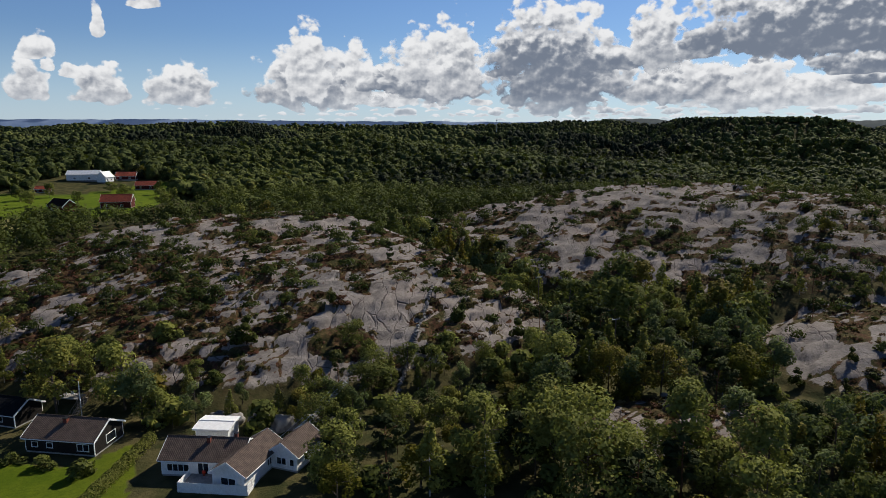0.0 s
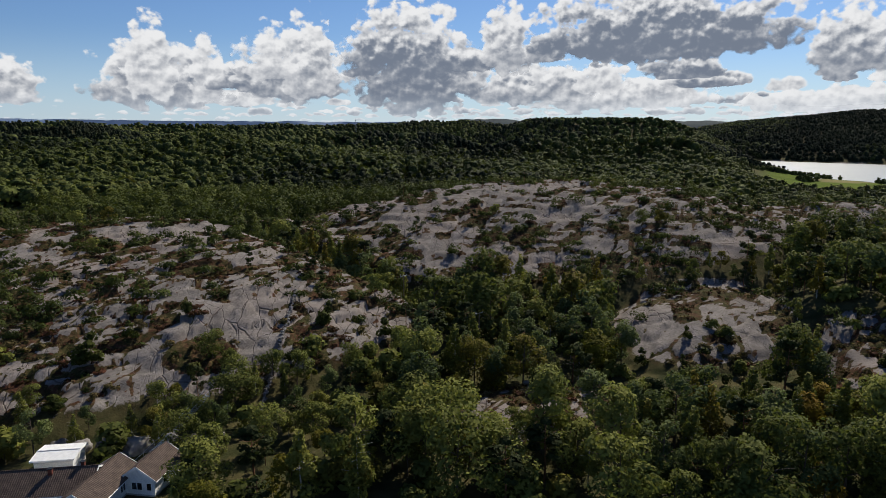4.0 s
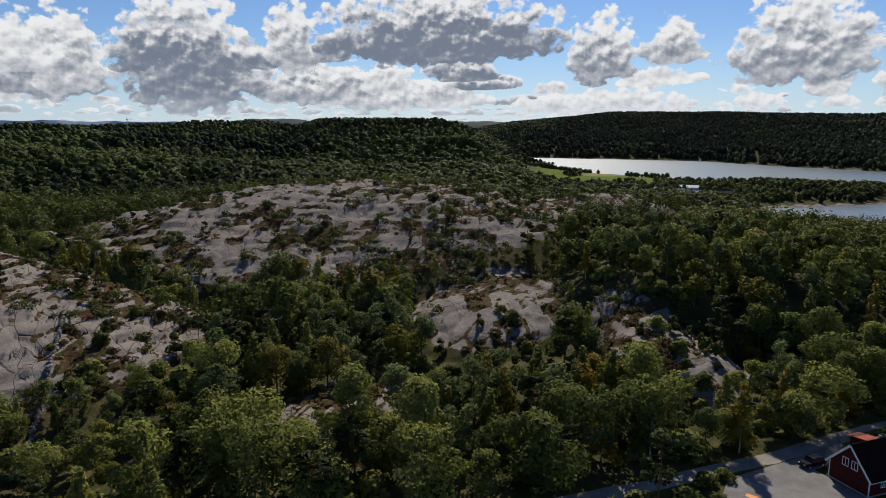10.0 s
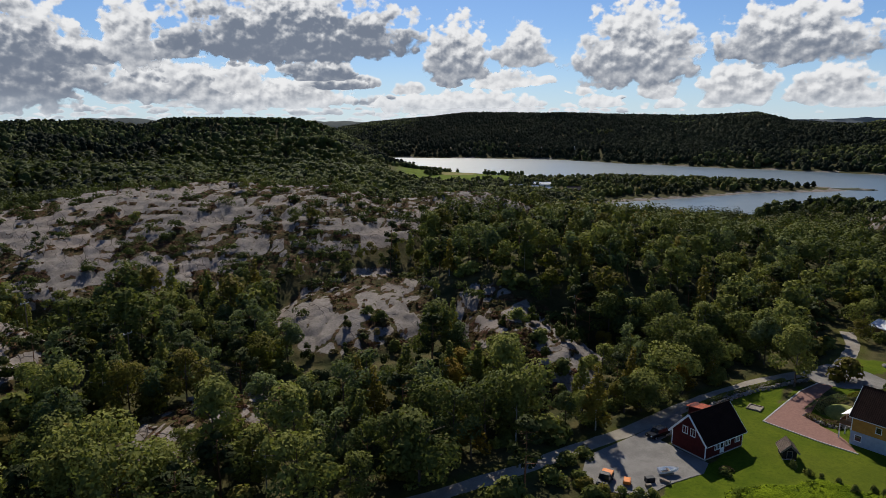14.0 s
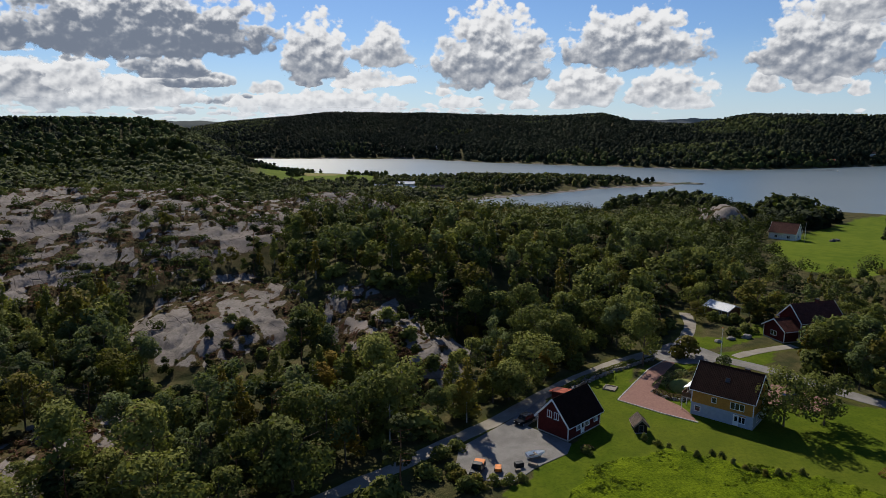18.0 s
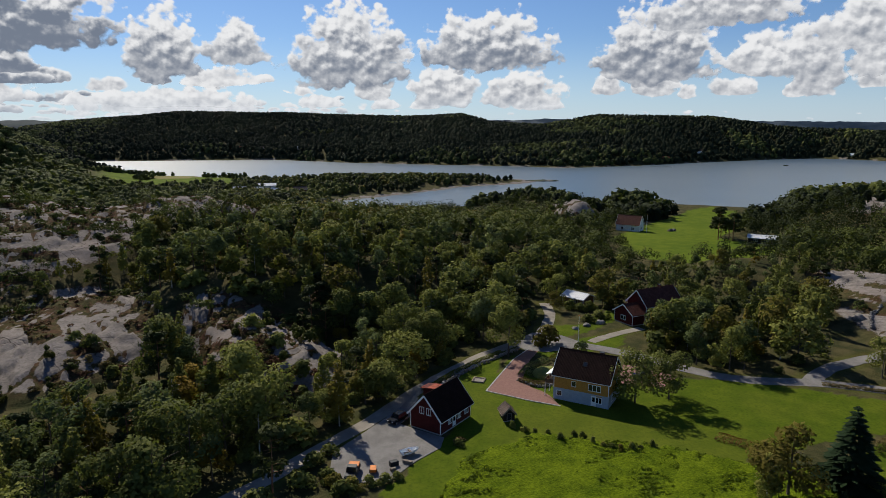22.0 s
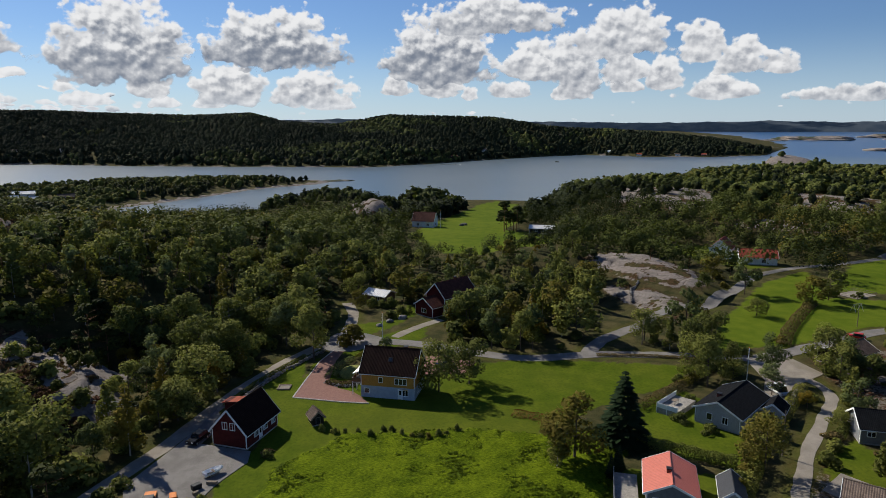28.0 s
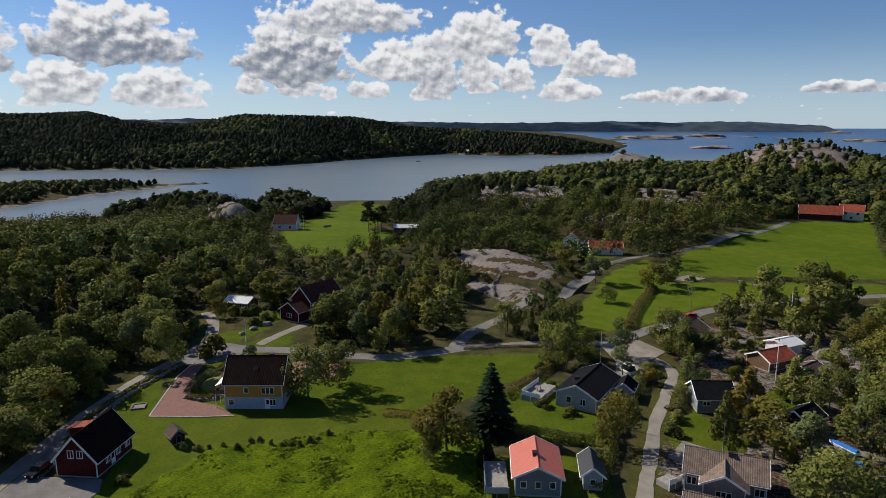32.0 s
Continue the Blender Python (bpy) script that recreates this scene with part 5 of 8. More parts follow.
house("meadow_house", "white house with a dark red roof by the meadow", 378.0, 57.0, -98, 13.0, 9.0, 4.0, 4.5, M["white"], M["tile_old"], [("right", 0, 1.2, 1.4, 1.3, 2), ("front", -3, 1.2, 1.3, 1.3, 2), ("front", 3, 1.2, 1.3, 1.3, 2)])
house("meadow_cabin", "long low cabin with a grey roof", 358.0, -10.5, -96, 13.0, 6.5, 2.8, 1.2, M["dark"], M["sheet_silver"], [("front", -3, 1.0, 2.0, 1.2, 2), ("front", 2, 1.0, 2.0, 1.2, 2)])
house("cream_house", "cream house with red tiles on the slope", 279.0, -82.0, -25, 11.0, 8.0, 4.6, 3.4, M["canvas"], M["tile_red"], [("left", -1.6, 3.4, 1.1, 1.2, 2), ("left", 1.6, 3.4, 1.1, 1.2, 2), ("left", -1.6, 0.9, 1.1, 1.2, 2), ("left", 1.6, 0.9, 1.1, 1.2, 2)])
house("red_roof_barn", "long white outbuilding with a bright red roof", 267.0, -92.0, -100, 13.5, 7.0, 3.2, 2.4, M["white"], M["tile_red"], [("front", -3, 1.0, 1.3, 1.2, 2), ("front", 2, 1.0, 1.3, 1.2, 2)])
house("far_farmhouse", "white farmhouse with a red roof beyond the field", 356.0, -268.0, -125, 12.0, 9.0, 5.2, 3.6, M["white"], M["tile_red"], [("front", -3, 3.4, 1.3, 1.3, 2), ("front", 3, 3.4, 1.3, 1.3, 2), ("front", 0, 1.0, 1.3, 1.3, 2)])
house("far_barn", "long red barn with a red tiled roof beyond the field", 358.0, -250.0, -118, 22.0, 9.0, 4.0, 4.2, M["red"], M["tile_red"], [])


# ---- yards, poles, walls and other things by hand ----
def pole(name, label, x, y, h, r=0.09, mat=None, ball=False, cat="pole"):
    root = empty(name, pose(x, y, zat(x, y)), label, cat)
    part("shaft", tube(bmesh.new(), [(0, 0, -0.5), (0, 0, h * 0.5), (0, 0, h)], r, r * 0.55, 8), mat or M["trim"], root)
    if ball:
        bm = bmesh.new()
        bmesh.ops.create_icosphere(bm, subdivisions=1, radius=r * 1.6, matrix=Matrix.Translation((0, 0, h + r)))
        part("finial", bm, M["orange"], root, "gilded knob")
        part("base", boxed(-0.2, 0.2, -0.2, 0.2, -0.3, 0.25, 0.03), M["concrete"], root)
        part("halyard", tube(bmesh.new(), [(r + 0.03, 0, 1.0), (r * 0.55 + 0.03, 0, h - 0.1)], 0.012, 0.012, 4), M["canvas"], root)
    return root


for x, y, h in ((152, 33.6, 8.5), (138.5, -47.8, 7.5), (149.3, -99.5, 12.0), (124.5, -81.0, 9.5), (-64.8, 110.4, 8.8), (372.0, 47.0, 10.0)):
    pole("flagpole", "bare tall white flagpole in a garden", x, y, h, 0.10, M["trim"], True, "flagpole")


def power_pole(x, y, h, turn):
    root = empty("power_pole", pose(x, y, zat(x, y), 0, 0, turn), "grey wooden power-line pole with a crossarm", "utility pole", "power line")
    part("shaft", tube(bmesh.new(), [(0, 0, -0.8), (0, 0, h)], 0.15, 0.11, 8), M["wood"], root)
    part("crossarm", boxed(-1.1, 1.1, -0.07, 0.07, h - 0.35, h - 0.2, 0.01), M["metal"], root)
    for dx in (-1.0, 0.0, 1.0):
        part("insulator", tube(bmesh.new(), [(dx, 0, h - 0.2), (dx, 0, h + 0.12)], 0.07, 0.05, 6), M["trim"], root, "white insulator")
    return (x, y, zat(x, y) + h + 0.12, turn)


line_poles = [power_pole(26.8, 178.9, 7.5, 25), power_pole(41.0, 150.0, 8.5, 25), power_pole(49.0, 99.2, 8.2, 25)]
for p, q in zip(line_poles, line_poles[1:]):
    for dx in (-1.0, 0.0, 1.0):
        c, s_ = math.cos(radians(p[3])) * dx, math.sin(radians(p[3])) * dx
        pts = [(p[0] + c + (q[0] - p[0]) * t, p[1] + s_ + (q[1] - p[1]) * t, p[2] + (q[2] - p[2]) * t - 3.2 * t * (1 - t)) for t in (i / 12 for i in range(13))]
        tagged(part("power_cable", tube(bmesh.new(), pts, 0.014, 0.014, 4), M["rubber"], None, "thin sagging power cable"), "", "cable", "power line")
for x, y, h in ((105.7, -43.0, 8.0), (182.6, -90.1, 5.5), (196.9, -121.9, 6.0), (160.5, -30.0, 6.0)):
    pole("wooden_pole", "weathered wooden telephone pole", x, y, h, 0.12, M["wood"], cat="utility pole")


def stone(bm, r, seed, flat=0.7):
    """A rounded, uneven stone."""
    g = np.random.default_rng(seed)
    bmesh.ops.create_icosphere(bm, subdivisions=1, radius=1.0)
    for v in bm.verts:
        v.co *= 0.8 + 0.35 * g.random()
        v.co.z *= flat
        v.co *= r
    return bm


def stone_mesh(seed, mat):
    me = bpy.data.meshes.new("stone")
    bm = stone(bmesh.new(), 1.0, seed)
    bm.to_mesh(me)
    bm.free()
    me.materials.append(mat)
    return me


def granite_material():
    n = material("granite", 0.9)
    o = n.add("ShaderNodeTexCoord").outputs["Object"]
    rnd = n.add("ShaderNodeObjectInfo").outputs["Random"]
    c = n.mix(n.ramp(n.m("ADD", n.m("MULTIPLY", n.noise(o, 2.5, 5.0), 0.7), n.m("MULTIPLY", rnd, 0.3)), 0.3, 0.7), (0.10, 0.092, 0.085), (0.27, 0.25, 0.23))
    n.put(n.b.inputs["Base Color"], c)
    bump(n, n.noise(o, 6.0, 4.0), 0.6, 0.1)
    return n.mat


M["granite"] = granite_material()
STONES = [stone_mesh(i, M["granite"]) for i in range(6)]
srng = np.random.default_rng(12)


def dry_wall(name, label, pts, size, gap, rows=1):
    """A dry-stone wall: each stone a part of its own."""
    x0, y0 = pts[0]
    root = empty(name, pose(x0, y0, zat(x0, y0)), label, "stone wall")
    inv = root.matrix_world.inverted()
    for (ax, ay), (bx, by) in zip(pts, pts[1:]):
        n = max(1, int(math.hypot(bx - ax, by - ay) / gap))
        for i in range(n):
            for k in range(rows):
                t = (i + 0.5 * (k % 2)) / n
                x, y = ax + (bx - ax) * t + srng.normal() * 0.12, ay + (by - ay) * t + srng.normal() * 0.12
                s = size * (0.7 + 0.6 * srng.random())
                ob = new("stone", STONES[int(srng.integers(6))])
                ob.parent = root
                ob.matrix_local = inv @ pose(x, y, zat(x, y) + s * 0.3 + k * size * 0.95, 0, 0, srng.random() * 360) @ Matrix.Diagonal((s, s * 0.8, s, 1))


dry_wall("field_wall", "old dry-stone wall running up over the granite", [(-10.2, 117), (-8.3, 128.3), (-5.8, 143.3), (-2.8, 168)], 0.42, 0.55, 2)
dry_wall("garden_wall", "low dry-stone wall along the gravel road", [(112, 54.6), (122, 53.6), (132, 51.4), (142, 48.2), (146, 46.4)], 0.40, 0.62, 2)
dry_wall("bed_wall", "curved stone edging round the flower bed", [(127, 40.5), (125.3, 37.5), (125.5, 34.5), (128, 32.8), (130.5, 32.2)], 0.34, 0.5, 2)
dry_wall("knoll_wall", "tumbled stone wall on the rocky knoll", [(196, -33), (206, -34), (216, -38)], 0.45, 0.7, 2)


def boulder(x, y, r, seed, label="grey rounded granite boulder at the foot of the rock"):
    bm = bmesh.new()
    g = np.random.default_rng(seed)
    bmesh.ops.create_icosphere(bm, subdivisions=3, radius=1.0)
    for v in bm.verts:
        p = v.co.normalized()
        n = noise.noise(p * 1.4 + Vector((seed * 3.1, 0, 0))) * 0.4 + noise.noise(p * 3.2 + Vector((seed, 5, 0))) * 0.18 + noise.noise(p * 8 + Vector((seed, 9, 0))) * 0.07
        v.co = p * (1 + n)
        v.co = Vector((v.co.x * 1.25, v.co.y, max(v.co.z * 0.8, -0.45)))
    for f in bm.faces:
        f.smooth = True
    ob = part("boulder", bm, M["granite"], None, label)
    ob.matrix_world = pose(x, y, zat(x, y) + r * 0.25, 0, 0, g.random() * 360) @ Matrix.Scale(r, 4)
    return tagged(ob, "", "boulder", "boulders under the rock")


for i, (x, y, r) in enumerate(((-38, 112, 1.6), (-33.5, 111.2, 2.0), (-28.5, 110.4, 2.2), (-24.5, 112, 1.8), (-20, 110.5, 1.5), (-30.5, 107.5, 1.0), (-42, 113.5, 1.3), (-16.5, 112, 1.5), (-25.5, 108, 0.9),
                               (44, 118, 1.6), (52, 112, 1.1), (203, -31, 1.4), (176, 33, 1.0), (172, 36, 0.8), (168, 38, 0.7), (133, -98, 2.2), (121, -70, 1.8), (104, -66, 1.2))):
    boulder(x, y, r, i + 1)


def hedge(name, label, pts, w, h, mat, density=55, size=0.26, cat="hedge"):
    """A hedge: leaf sprays over a long low body, with an uneven top."""
    g = np.random.default_rng(int(abs(pts[0][0] * 7 + pts[0][1] * 3)))
    co = []
    x0, y0 = pts[0]
    z0 = zat(x0, y0)
    for (ax, ay), (bx, by) in zip(pts, pts[1:]):
        l = math.hypot(bx - ax, by - ay)
        n = int(l * density * (0.5 + h * 0.4))
        t = g.random(n)
        ang = g.random(n) * math.pi
        wob = 0.85 + 0.3 * vnoise(t * l / 1.5, t * 0, 3)
        off, up = np.cos(ang) * w / 2 * wob, (np.abs(np.sin(ang)) ** 0.5) * h * wob
        nx, ny = -(by - ay) / l, (bx - ax) / l
        px, py = ax + (bx - ax) * t + nx * off, ay + (by - ay) * t + ny * off
        p = np.stack([px - x0, py - y0, zfun(px, py) - z0 + up * (0.35 + 0.65 * g.random(n) ** 0.4)], -1)
        v = np.stack([nx * np.cos(ang), ny * np.cos(ang), np.sin(ang)], -1) + g.normal(size=(n, 3)) * 0.45
        v /= np.linalg.norm(v, axis=1)[:, None]
        tt = np.cross(v, g.normal(size=(n, 3)))
        tt /= np.linalg.norm(tt, axis=1)[:, None]
        bb = np.cross(v, tt)
        s = (size * (0.6 + 0.8 * g.random(n)))[:, None]
        co.append(np.stack([p - tt * s * 0.5, p - bb * s * 0.4, p + tt * s * 0.5, p + bb * s * 0.4], 1).reshape(-1, 3))
    co = np.concatenate(co)
    ob = new(name, mesh_np(name, co, np.arange(len(co)).reshape(-1, 4), [mat], smooth=False))
    ob.location = (x0, y0, z0)
    return tagged(ob, label, cat)


hedge("clipped_hedge", "tall clipped light-green garden hedge", [(-50, 105), (-50.3, 96), (-51, 84)], 2.0, 1.9, M["leaf_birch"], 150)
hedge("garden_hedge", "dark green clipped hedge between two gardens", [(106.5, -20), (103.5, -27), (100.4, -34.5)], 1.7, 2.2, M["leaf"], 150)
hedge("mixed_hedge", "loose mixed hedge turning yellow along the garden", [(121.5, -22.5), (128, -28.5), (134, -33.5)], 2.2, 1.6, M["dry"], 120)
hedge("yellow_hedge", "hedge with yellow flowers by the road", [(134, -33.5), (139, -37.5), (142, -39.5)], 1.8, 1.5, M["leaf_yellow"], 130)
hedge("roadside_hedge", "dark green hedge beside the road", [(142, -39), (147, -47), (149, -50)], 1.6, 1.5, M["leaf"], 130)
hedge("lane_hedge", "bushy green hedge along the gravel lane", [(134, -57), (126, -52), (118, -47)], 2.6, 2.2, M["leaf_birch"], 120)
hedge("lane_scrub", "green scrub turning yellow along the gravel lane", [(116, -46), (106, -40), (96, -35), (86, -30)], 2.4, 1.7, M["leaf_birch"], 110, 0.3)
hedge("lane_thicket", "rust and green thicket between the lane and the gardens", [(118, -45), (112, -41), (104, -36.5)], 2.0, 1.3, M["dry"], 70, 0.28)
hedge("lane_shrubs", "green shrubs on the far side of the lane", [(128, -66), (119, -59), (113, -55)], 1.8, 1.4, M["leaf"], 120)
hedge("field_scrub", "strip of brown scrub between two fields", [(163, -64), (176, -70), (190, -78), (206, -88)], 3.2, 1.3, M["dry"], 80, 0.35)
hedge("verge_grass", "tall dry verge grass beside the road", [(151, -18), (152, -30), (151, -42)], 1.2, 0.6, M["dry"], 120, 0.25)
hedge("verge_scrub", "low green growth along the stone wall", [(113, 56.2), (124, 55), (134, 52.6), (142, 50)], 1.0, 0.7, M["leaf"], 110, 0.25)
hedge("flower_bed", "mixed flower bed round the knoll with rust and green plants", [(127, 40), (126, 37), (127, 34), (130, 33)], 1.8, 0.9, M["heather"], 180, 0.24)
hedge("lavender_bed", "grey-green clipped planting on the mound", [(129.5, 40.2), (135, 40.3), (141, 38.5)], 2.6, 1.1, M["leaf_silver"], 170, 0.24)
hedge("light_bush", "bright yellow-green rounded bush by the drive", [(141.5, 37.0), (145, 35.2)], 2.4, 1.5, M["leaf_yellow"], 220, 0.25)
hedge("willow_bush", "grey-green willow bush near the flagpole", [(149.5, 33.2), (151.2, 31.8)], 2.6, 2.6, M["leaf_silver"], 260, 0.28)
tagged(hedge("garden_patch", "flowering vegetable patch beside the lawn", [(116.5, 1.0), (114.5, -6.5)], 3.0, 0.7, M["dry"], 120, 0.25), kind="stuff")

# stone steps and mound
mound = bmesh.new()
bmesh.ops.create_uvsphere(mound, u_segments=24, v_segments=10, radius=1.0)
for v in mound.verts:
    v.co = Vector((v.co.x * 4.2, v.co.y * 3.4, max(v.co.z, -0.2) * 1.3))
for f in mound.faces:
    f.smooth = True
ob = part("grass_mound", mound, paint("mown_straw_grass", (0.15, 0.16, 0.035), 0.15, 0.95, 1.5), None, "round mown grass mound in the flower bed")
ob.matrix_world = pose(133.2, 35.8, 12.9, 0, 0, 20)
tagged(ob, "", "mound")
steps = empty("garden_steps", pose(127.2, 31.6, 13.0, 0, 0, -5), "pale stone garden steps up to the house", "steps")
for i in range(6):
    part("tread", boxed(i * 0.42, i * 0.42 + 0.6, -0.9, 0.9, -0.1, 0.18 * (i + 1), 0.02), M["concrete"], steps)


def kerb_line(name, label, pts, w=0.25, h=0.14):
    bm = bmesh.new()
    for (ax, ay), (bx, by) in zip(pts, pts[1:]):
        l, a = math.hypot(bx - ax, by - ay), math.atan2(by - ay, bx - ax)
        n = max(1, int(l / 1.0))
        for i in range(n):
            t = (i + 0.5) / n
            x, y = ax + (bx - ax) * t, ay + (by - ay) * t
            b2 = boxed(-l / n / 2 + 0.01, l / n / 2 - 0.01, -w / 2, w / 2, -0.15, h)
            b2.transform(pose(x, y, zat(x, y), 0, 0, math.degrees(a)))
            me = bpy.data.meshes.new("tmp")
            b2.to_mesh(me)
            b2.free()
            bm.from_mesh(me)
            bpy.data.meshes.remove(me)
    return tagged(part(name, bm, M["concrete"], None, label), "", "kerb", kind="structure")


kerb_line("kerb", "pale concrete kerb round the paved drive", [(147, 44.6), (139, 45.6), (128, 45.15), (118.8, 44.7), (117.8, 35), (117.8, 29)])

# sandpit, bushes in a row on the lawn's edge
pit = empty("sandpit", pose(123.5, 48.2, 13.0, 0, 0, 8), "square wooden sandpit on the lawn", "sandpit")
for i, (x0, x1, y0, y1) in enumerate(((-1.3, 1.3, -1.3, -1.05), (-1.3, 1.3, 1.05, 1.3), (-1.3, -1.05, -1.05, 1.05), (1.05, 1.3, -1.05, 1.05))):
    part("plank", boxed(x0, x1, y0, y1, -0.1, 0.28, 0.02), M["wood"], pit)
part("sand", boxed(-1.04, 1.04, -1.04, 1.04, -0.1, 0.12), M["gravel"], pit)


# ---- vehicles ----
def vehicle(name, label, x, y, turn, body_mat, long=4.4, wide=1.8, high=1.5, pickup=False):
    root = empty(name, pose(x, y, zat(x, y) + 0.1, 0, 0, turn), label, "car")
    bm = boxed(-long / 2, long / 2, -wide / 2, wide / 2, 0.3, 0.85)
    bmesh.ops.bevel(bm, geom=bm.edges[:], offset=0.12, segments=2, affect="EDGES")
    part("body", bm, body_mat, root)
    c0, c1 = (-0.1 * long, 0.22 * long) if pickup else (-0.42 * long, 0.2 * long)
    bm = boxed(c0, c1, -wide / 2 + 0.06, wide / 2 - 0.06, 0.85, high - 0.06)
    for v in bm.verts:
        if v.co.z > 1.0:
            v.co.x = (c0 + c1) / 2 + (v.co.x - (c0 + c1) / 2) * 0.72
            v.co.y *= 0.82
    part("glazing", bm, M["glass"], root)
    w0 = (c0 + c1) / 2
    part("roof", boxed(w0 - (c1 - c0) * 0.37, w0 + (c1 - c0) * 0.37, -wide * 0.42, wide * 0.42, high - 0.055, high, 0.02), body_mat, root)
    if pickup:
        part("tub", boxed(-long / 2 + 0.1, c0 - 0.08, -wide / 2 + 0.08, wide / 2 - 0.08, 0.86, 1.15, 0.03), M["orange"], root, "orange load bed")
    for sx in (-0.31, 0.31):
        for sy in (-1, 1):
            wh = part("wheel", tube(bmesh.new(), [(sx * long, sy * (wide / 2 - 0.2), 0.22), (sx * long, sy * (wide / 2 + 0.01), 0.22)], 0.32, 0.32, 14), M["rubber"], root)
            part("rim", tube(bmesh.new(), [(sx * long, sy * (wide / 2 + 0.012), 0.22), (sx * long, sy * (wide / 2 + 0.03), 0.22)], 0.2, 0.18, 10), M["metal"], wh)
    for sy in (-0.3, 0.3):
        part("headlight", boxed(long / 2 - 0.02, long / 2 + 0.015, sy * wide - 0.16, sy * wide + 0.16, 0.6, 0.74), M["trim"], root)
        part("tail_light", boxed(-long / 2 - 0.015, -long / 2 + 0.02, sy * wide - 0.14, sy * wide + 0.14, 0.6, 0.74), M["car_red"], root)
    return root


vehicle("pickup_truck", "dark grey pickup with an orange load bed in the yard", 79.4, 51.8, 200, M["dark_metal"], 4.2, 1.8, 1.6, True)
vehicle("car", "black parked car behind the yellow house", 139.0, 16.5, 100, M["car_black"], 4.4, 1.8, 1.5)
vehicle("car", "black car beside the red barn", 99.0, 54.5, 170, M["car_black"], 4.4, 1.8, 1.5)
vehicle("van", "white parked van on the forecourt", 133.0, -52.0, 15, M["car_white"], 4.8, 1.9, 2.0)
vehicle("car", "small red car half hidden by trees", 172.0, -85.0, 60, M["car_red"], 4.2, 1.75, 1.5)


def boat(name, label, x, y, turn, long, mat, cover=None):
    root = empty(name, pose(x, y, max(zat(x, y), -0.3) + 0.35, 0, 0, turn), label, "boat")
    bm = bmesh.new()
    rings = []
    for t in (0.0, 0.25, 0.5, 0.75, 0.92, 1.0):
        w = 0.75 * (1 - max(0, (t - 0.4) / 0.6) ** 2.2) + 0.02
        xx = (t - 0.5) * long
        rings.append([bm.verts.new(p) for p in ((xx, -w, 0.55 + 0.15 * t), (xx, -w * 0.6, 0.05 + 0.25 * t ** 3), (xx, w * 0.6, 0.05 + 0.25 * t ** 3), (xx, w, 0.55 + 0.15 * t))])
    for a, b in zip(rings, rings[1:]):
        for i in range(3):
            bm.faces.new((a[i], b[i], b[i + 1], a[i + 1]))
        bm.faces.new((a[3], b[3], b[0], a[0])) if cover else None
    bm.faces.new(rings[0])
    part("hull", bm, mat, root)
    if cover:
        part("tarpaulin", tube(bmesh.new(), [(-long * 0.48, 0, 0.5), (0, 0, 0.62), (long * 0.4, 0, 0.6)], 0.55, 0.4, 8), cover, root)
    else:
        part("thwart", boxed(-0.2, 0.1, -0.6, 0.6, 0.4, 0.46), M["wood"], root)
    part("cradle", boxed(-long * 0.3, long * 0.2, -0.5, 0.5, -0.42, 0.1), M["wood"], root)
    return root


boat("rowing_boat", "small white rowing boat on a trailer in the yard", 88.7, 46.6, -35, 3.2, M["car_white"])
boat("covered_boat", "boat under a blue tarpaulin on the rocks", 95.1, -74.9, 20, 5.0, M["car_white"], M["plastic_blue"])
boat("covered_boat", "boat under a blue tarpaulin on the rocks", 91.1, -72.6, 25, 5.0, M["car_white"], M["plastic_blue"])
trailer = empty("garden_cart", pose(81.3, 49.2, 13.1, 0, 0, 30), "yellow-orange garden cart in the yard", "cart")
part("tray", boxed(-0.8, 0.8, -0.5, 0.5, 0.35, 0.8, 0.05), M["orange"], trailer)
for sy in (-0.55, 0.55):
    part("wheel", tube(bmesh.new(), [(0, sy - 0.06, 0.25), (0, sy + 0.06, 0.25)], 0.27, 0.27, 12), M["rubber"], trailer)
part("handle", tube(bmesh.new(), [(0.8, 0, 0.5), (1.5, 0, 0.75)], 0.03, 0.03, 5), M["dark_metal"], trailer)
crng = np.random.default_rng(5)
for i, (x, y, l, w, h, mt, nm, lab) in enumerate(((84.5, 47.3, 1.4, 0.9, 0.8, "dark_metal", "machine", "small dark garden machine in the yard"), (83.0, 46.6, 0.9, 0.6, 0.5, "wood", "crate", "weathered wooden crate in the yard"),
                                                  (86.0, 45.6, 1.6, 0.6, 0.5, "wood", "timber_stack", "small pile of timber in the yard"))):
    ob = part(nm, boxed(-l / 2, l / 2, -w / 2, w / 2, 0, h, 0.06), M[mt], None, lab)
    ob.matrix_world = pose(x, y, zat(x, y) + 0.08, 0, 0, crng.random() * 180)
    tagged(ob, "", nm.replace("_", " "))


# ---- decks, stairs and fences ----
def board_fence(parent, pts, h, mat, z=0.0, name="panel"):
    for (ax, ay), (bx, by) in zip(pts, pts[1:]):
        l, a = math.hypot(bx - ax, by - ay), math.degrees(math.atan2(by - ay, bx - ax))
        n = max(1, round(l / 1.8))
        for i in range(n):
            t = (i + 0.5) / n
            put(part(name, boxed(-l / n / 2 + 0.05, l / n / 2 - 0.05, -0.03, 0.03, 0, h), mat, parent), pose(ax + (bx - ax) * t, ay + (by - ay) * t, z, 0, 0, a))
        for i in range(n + 1):
            t = i / n
            put(part("post", boxed(-0.06, 0.06, -0.06, 0.06, -1.2, h + 0.06), mat, parent), pose(ax + (bx - ax) * t, ay + (by - ay) * t, z, 0, 0, a))


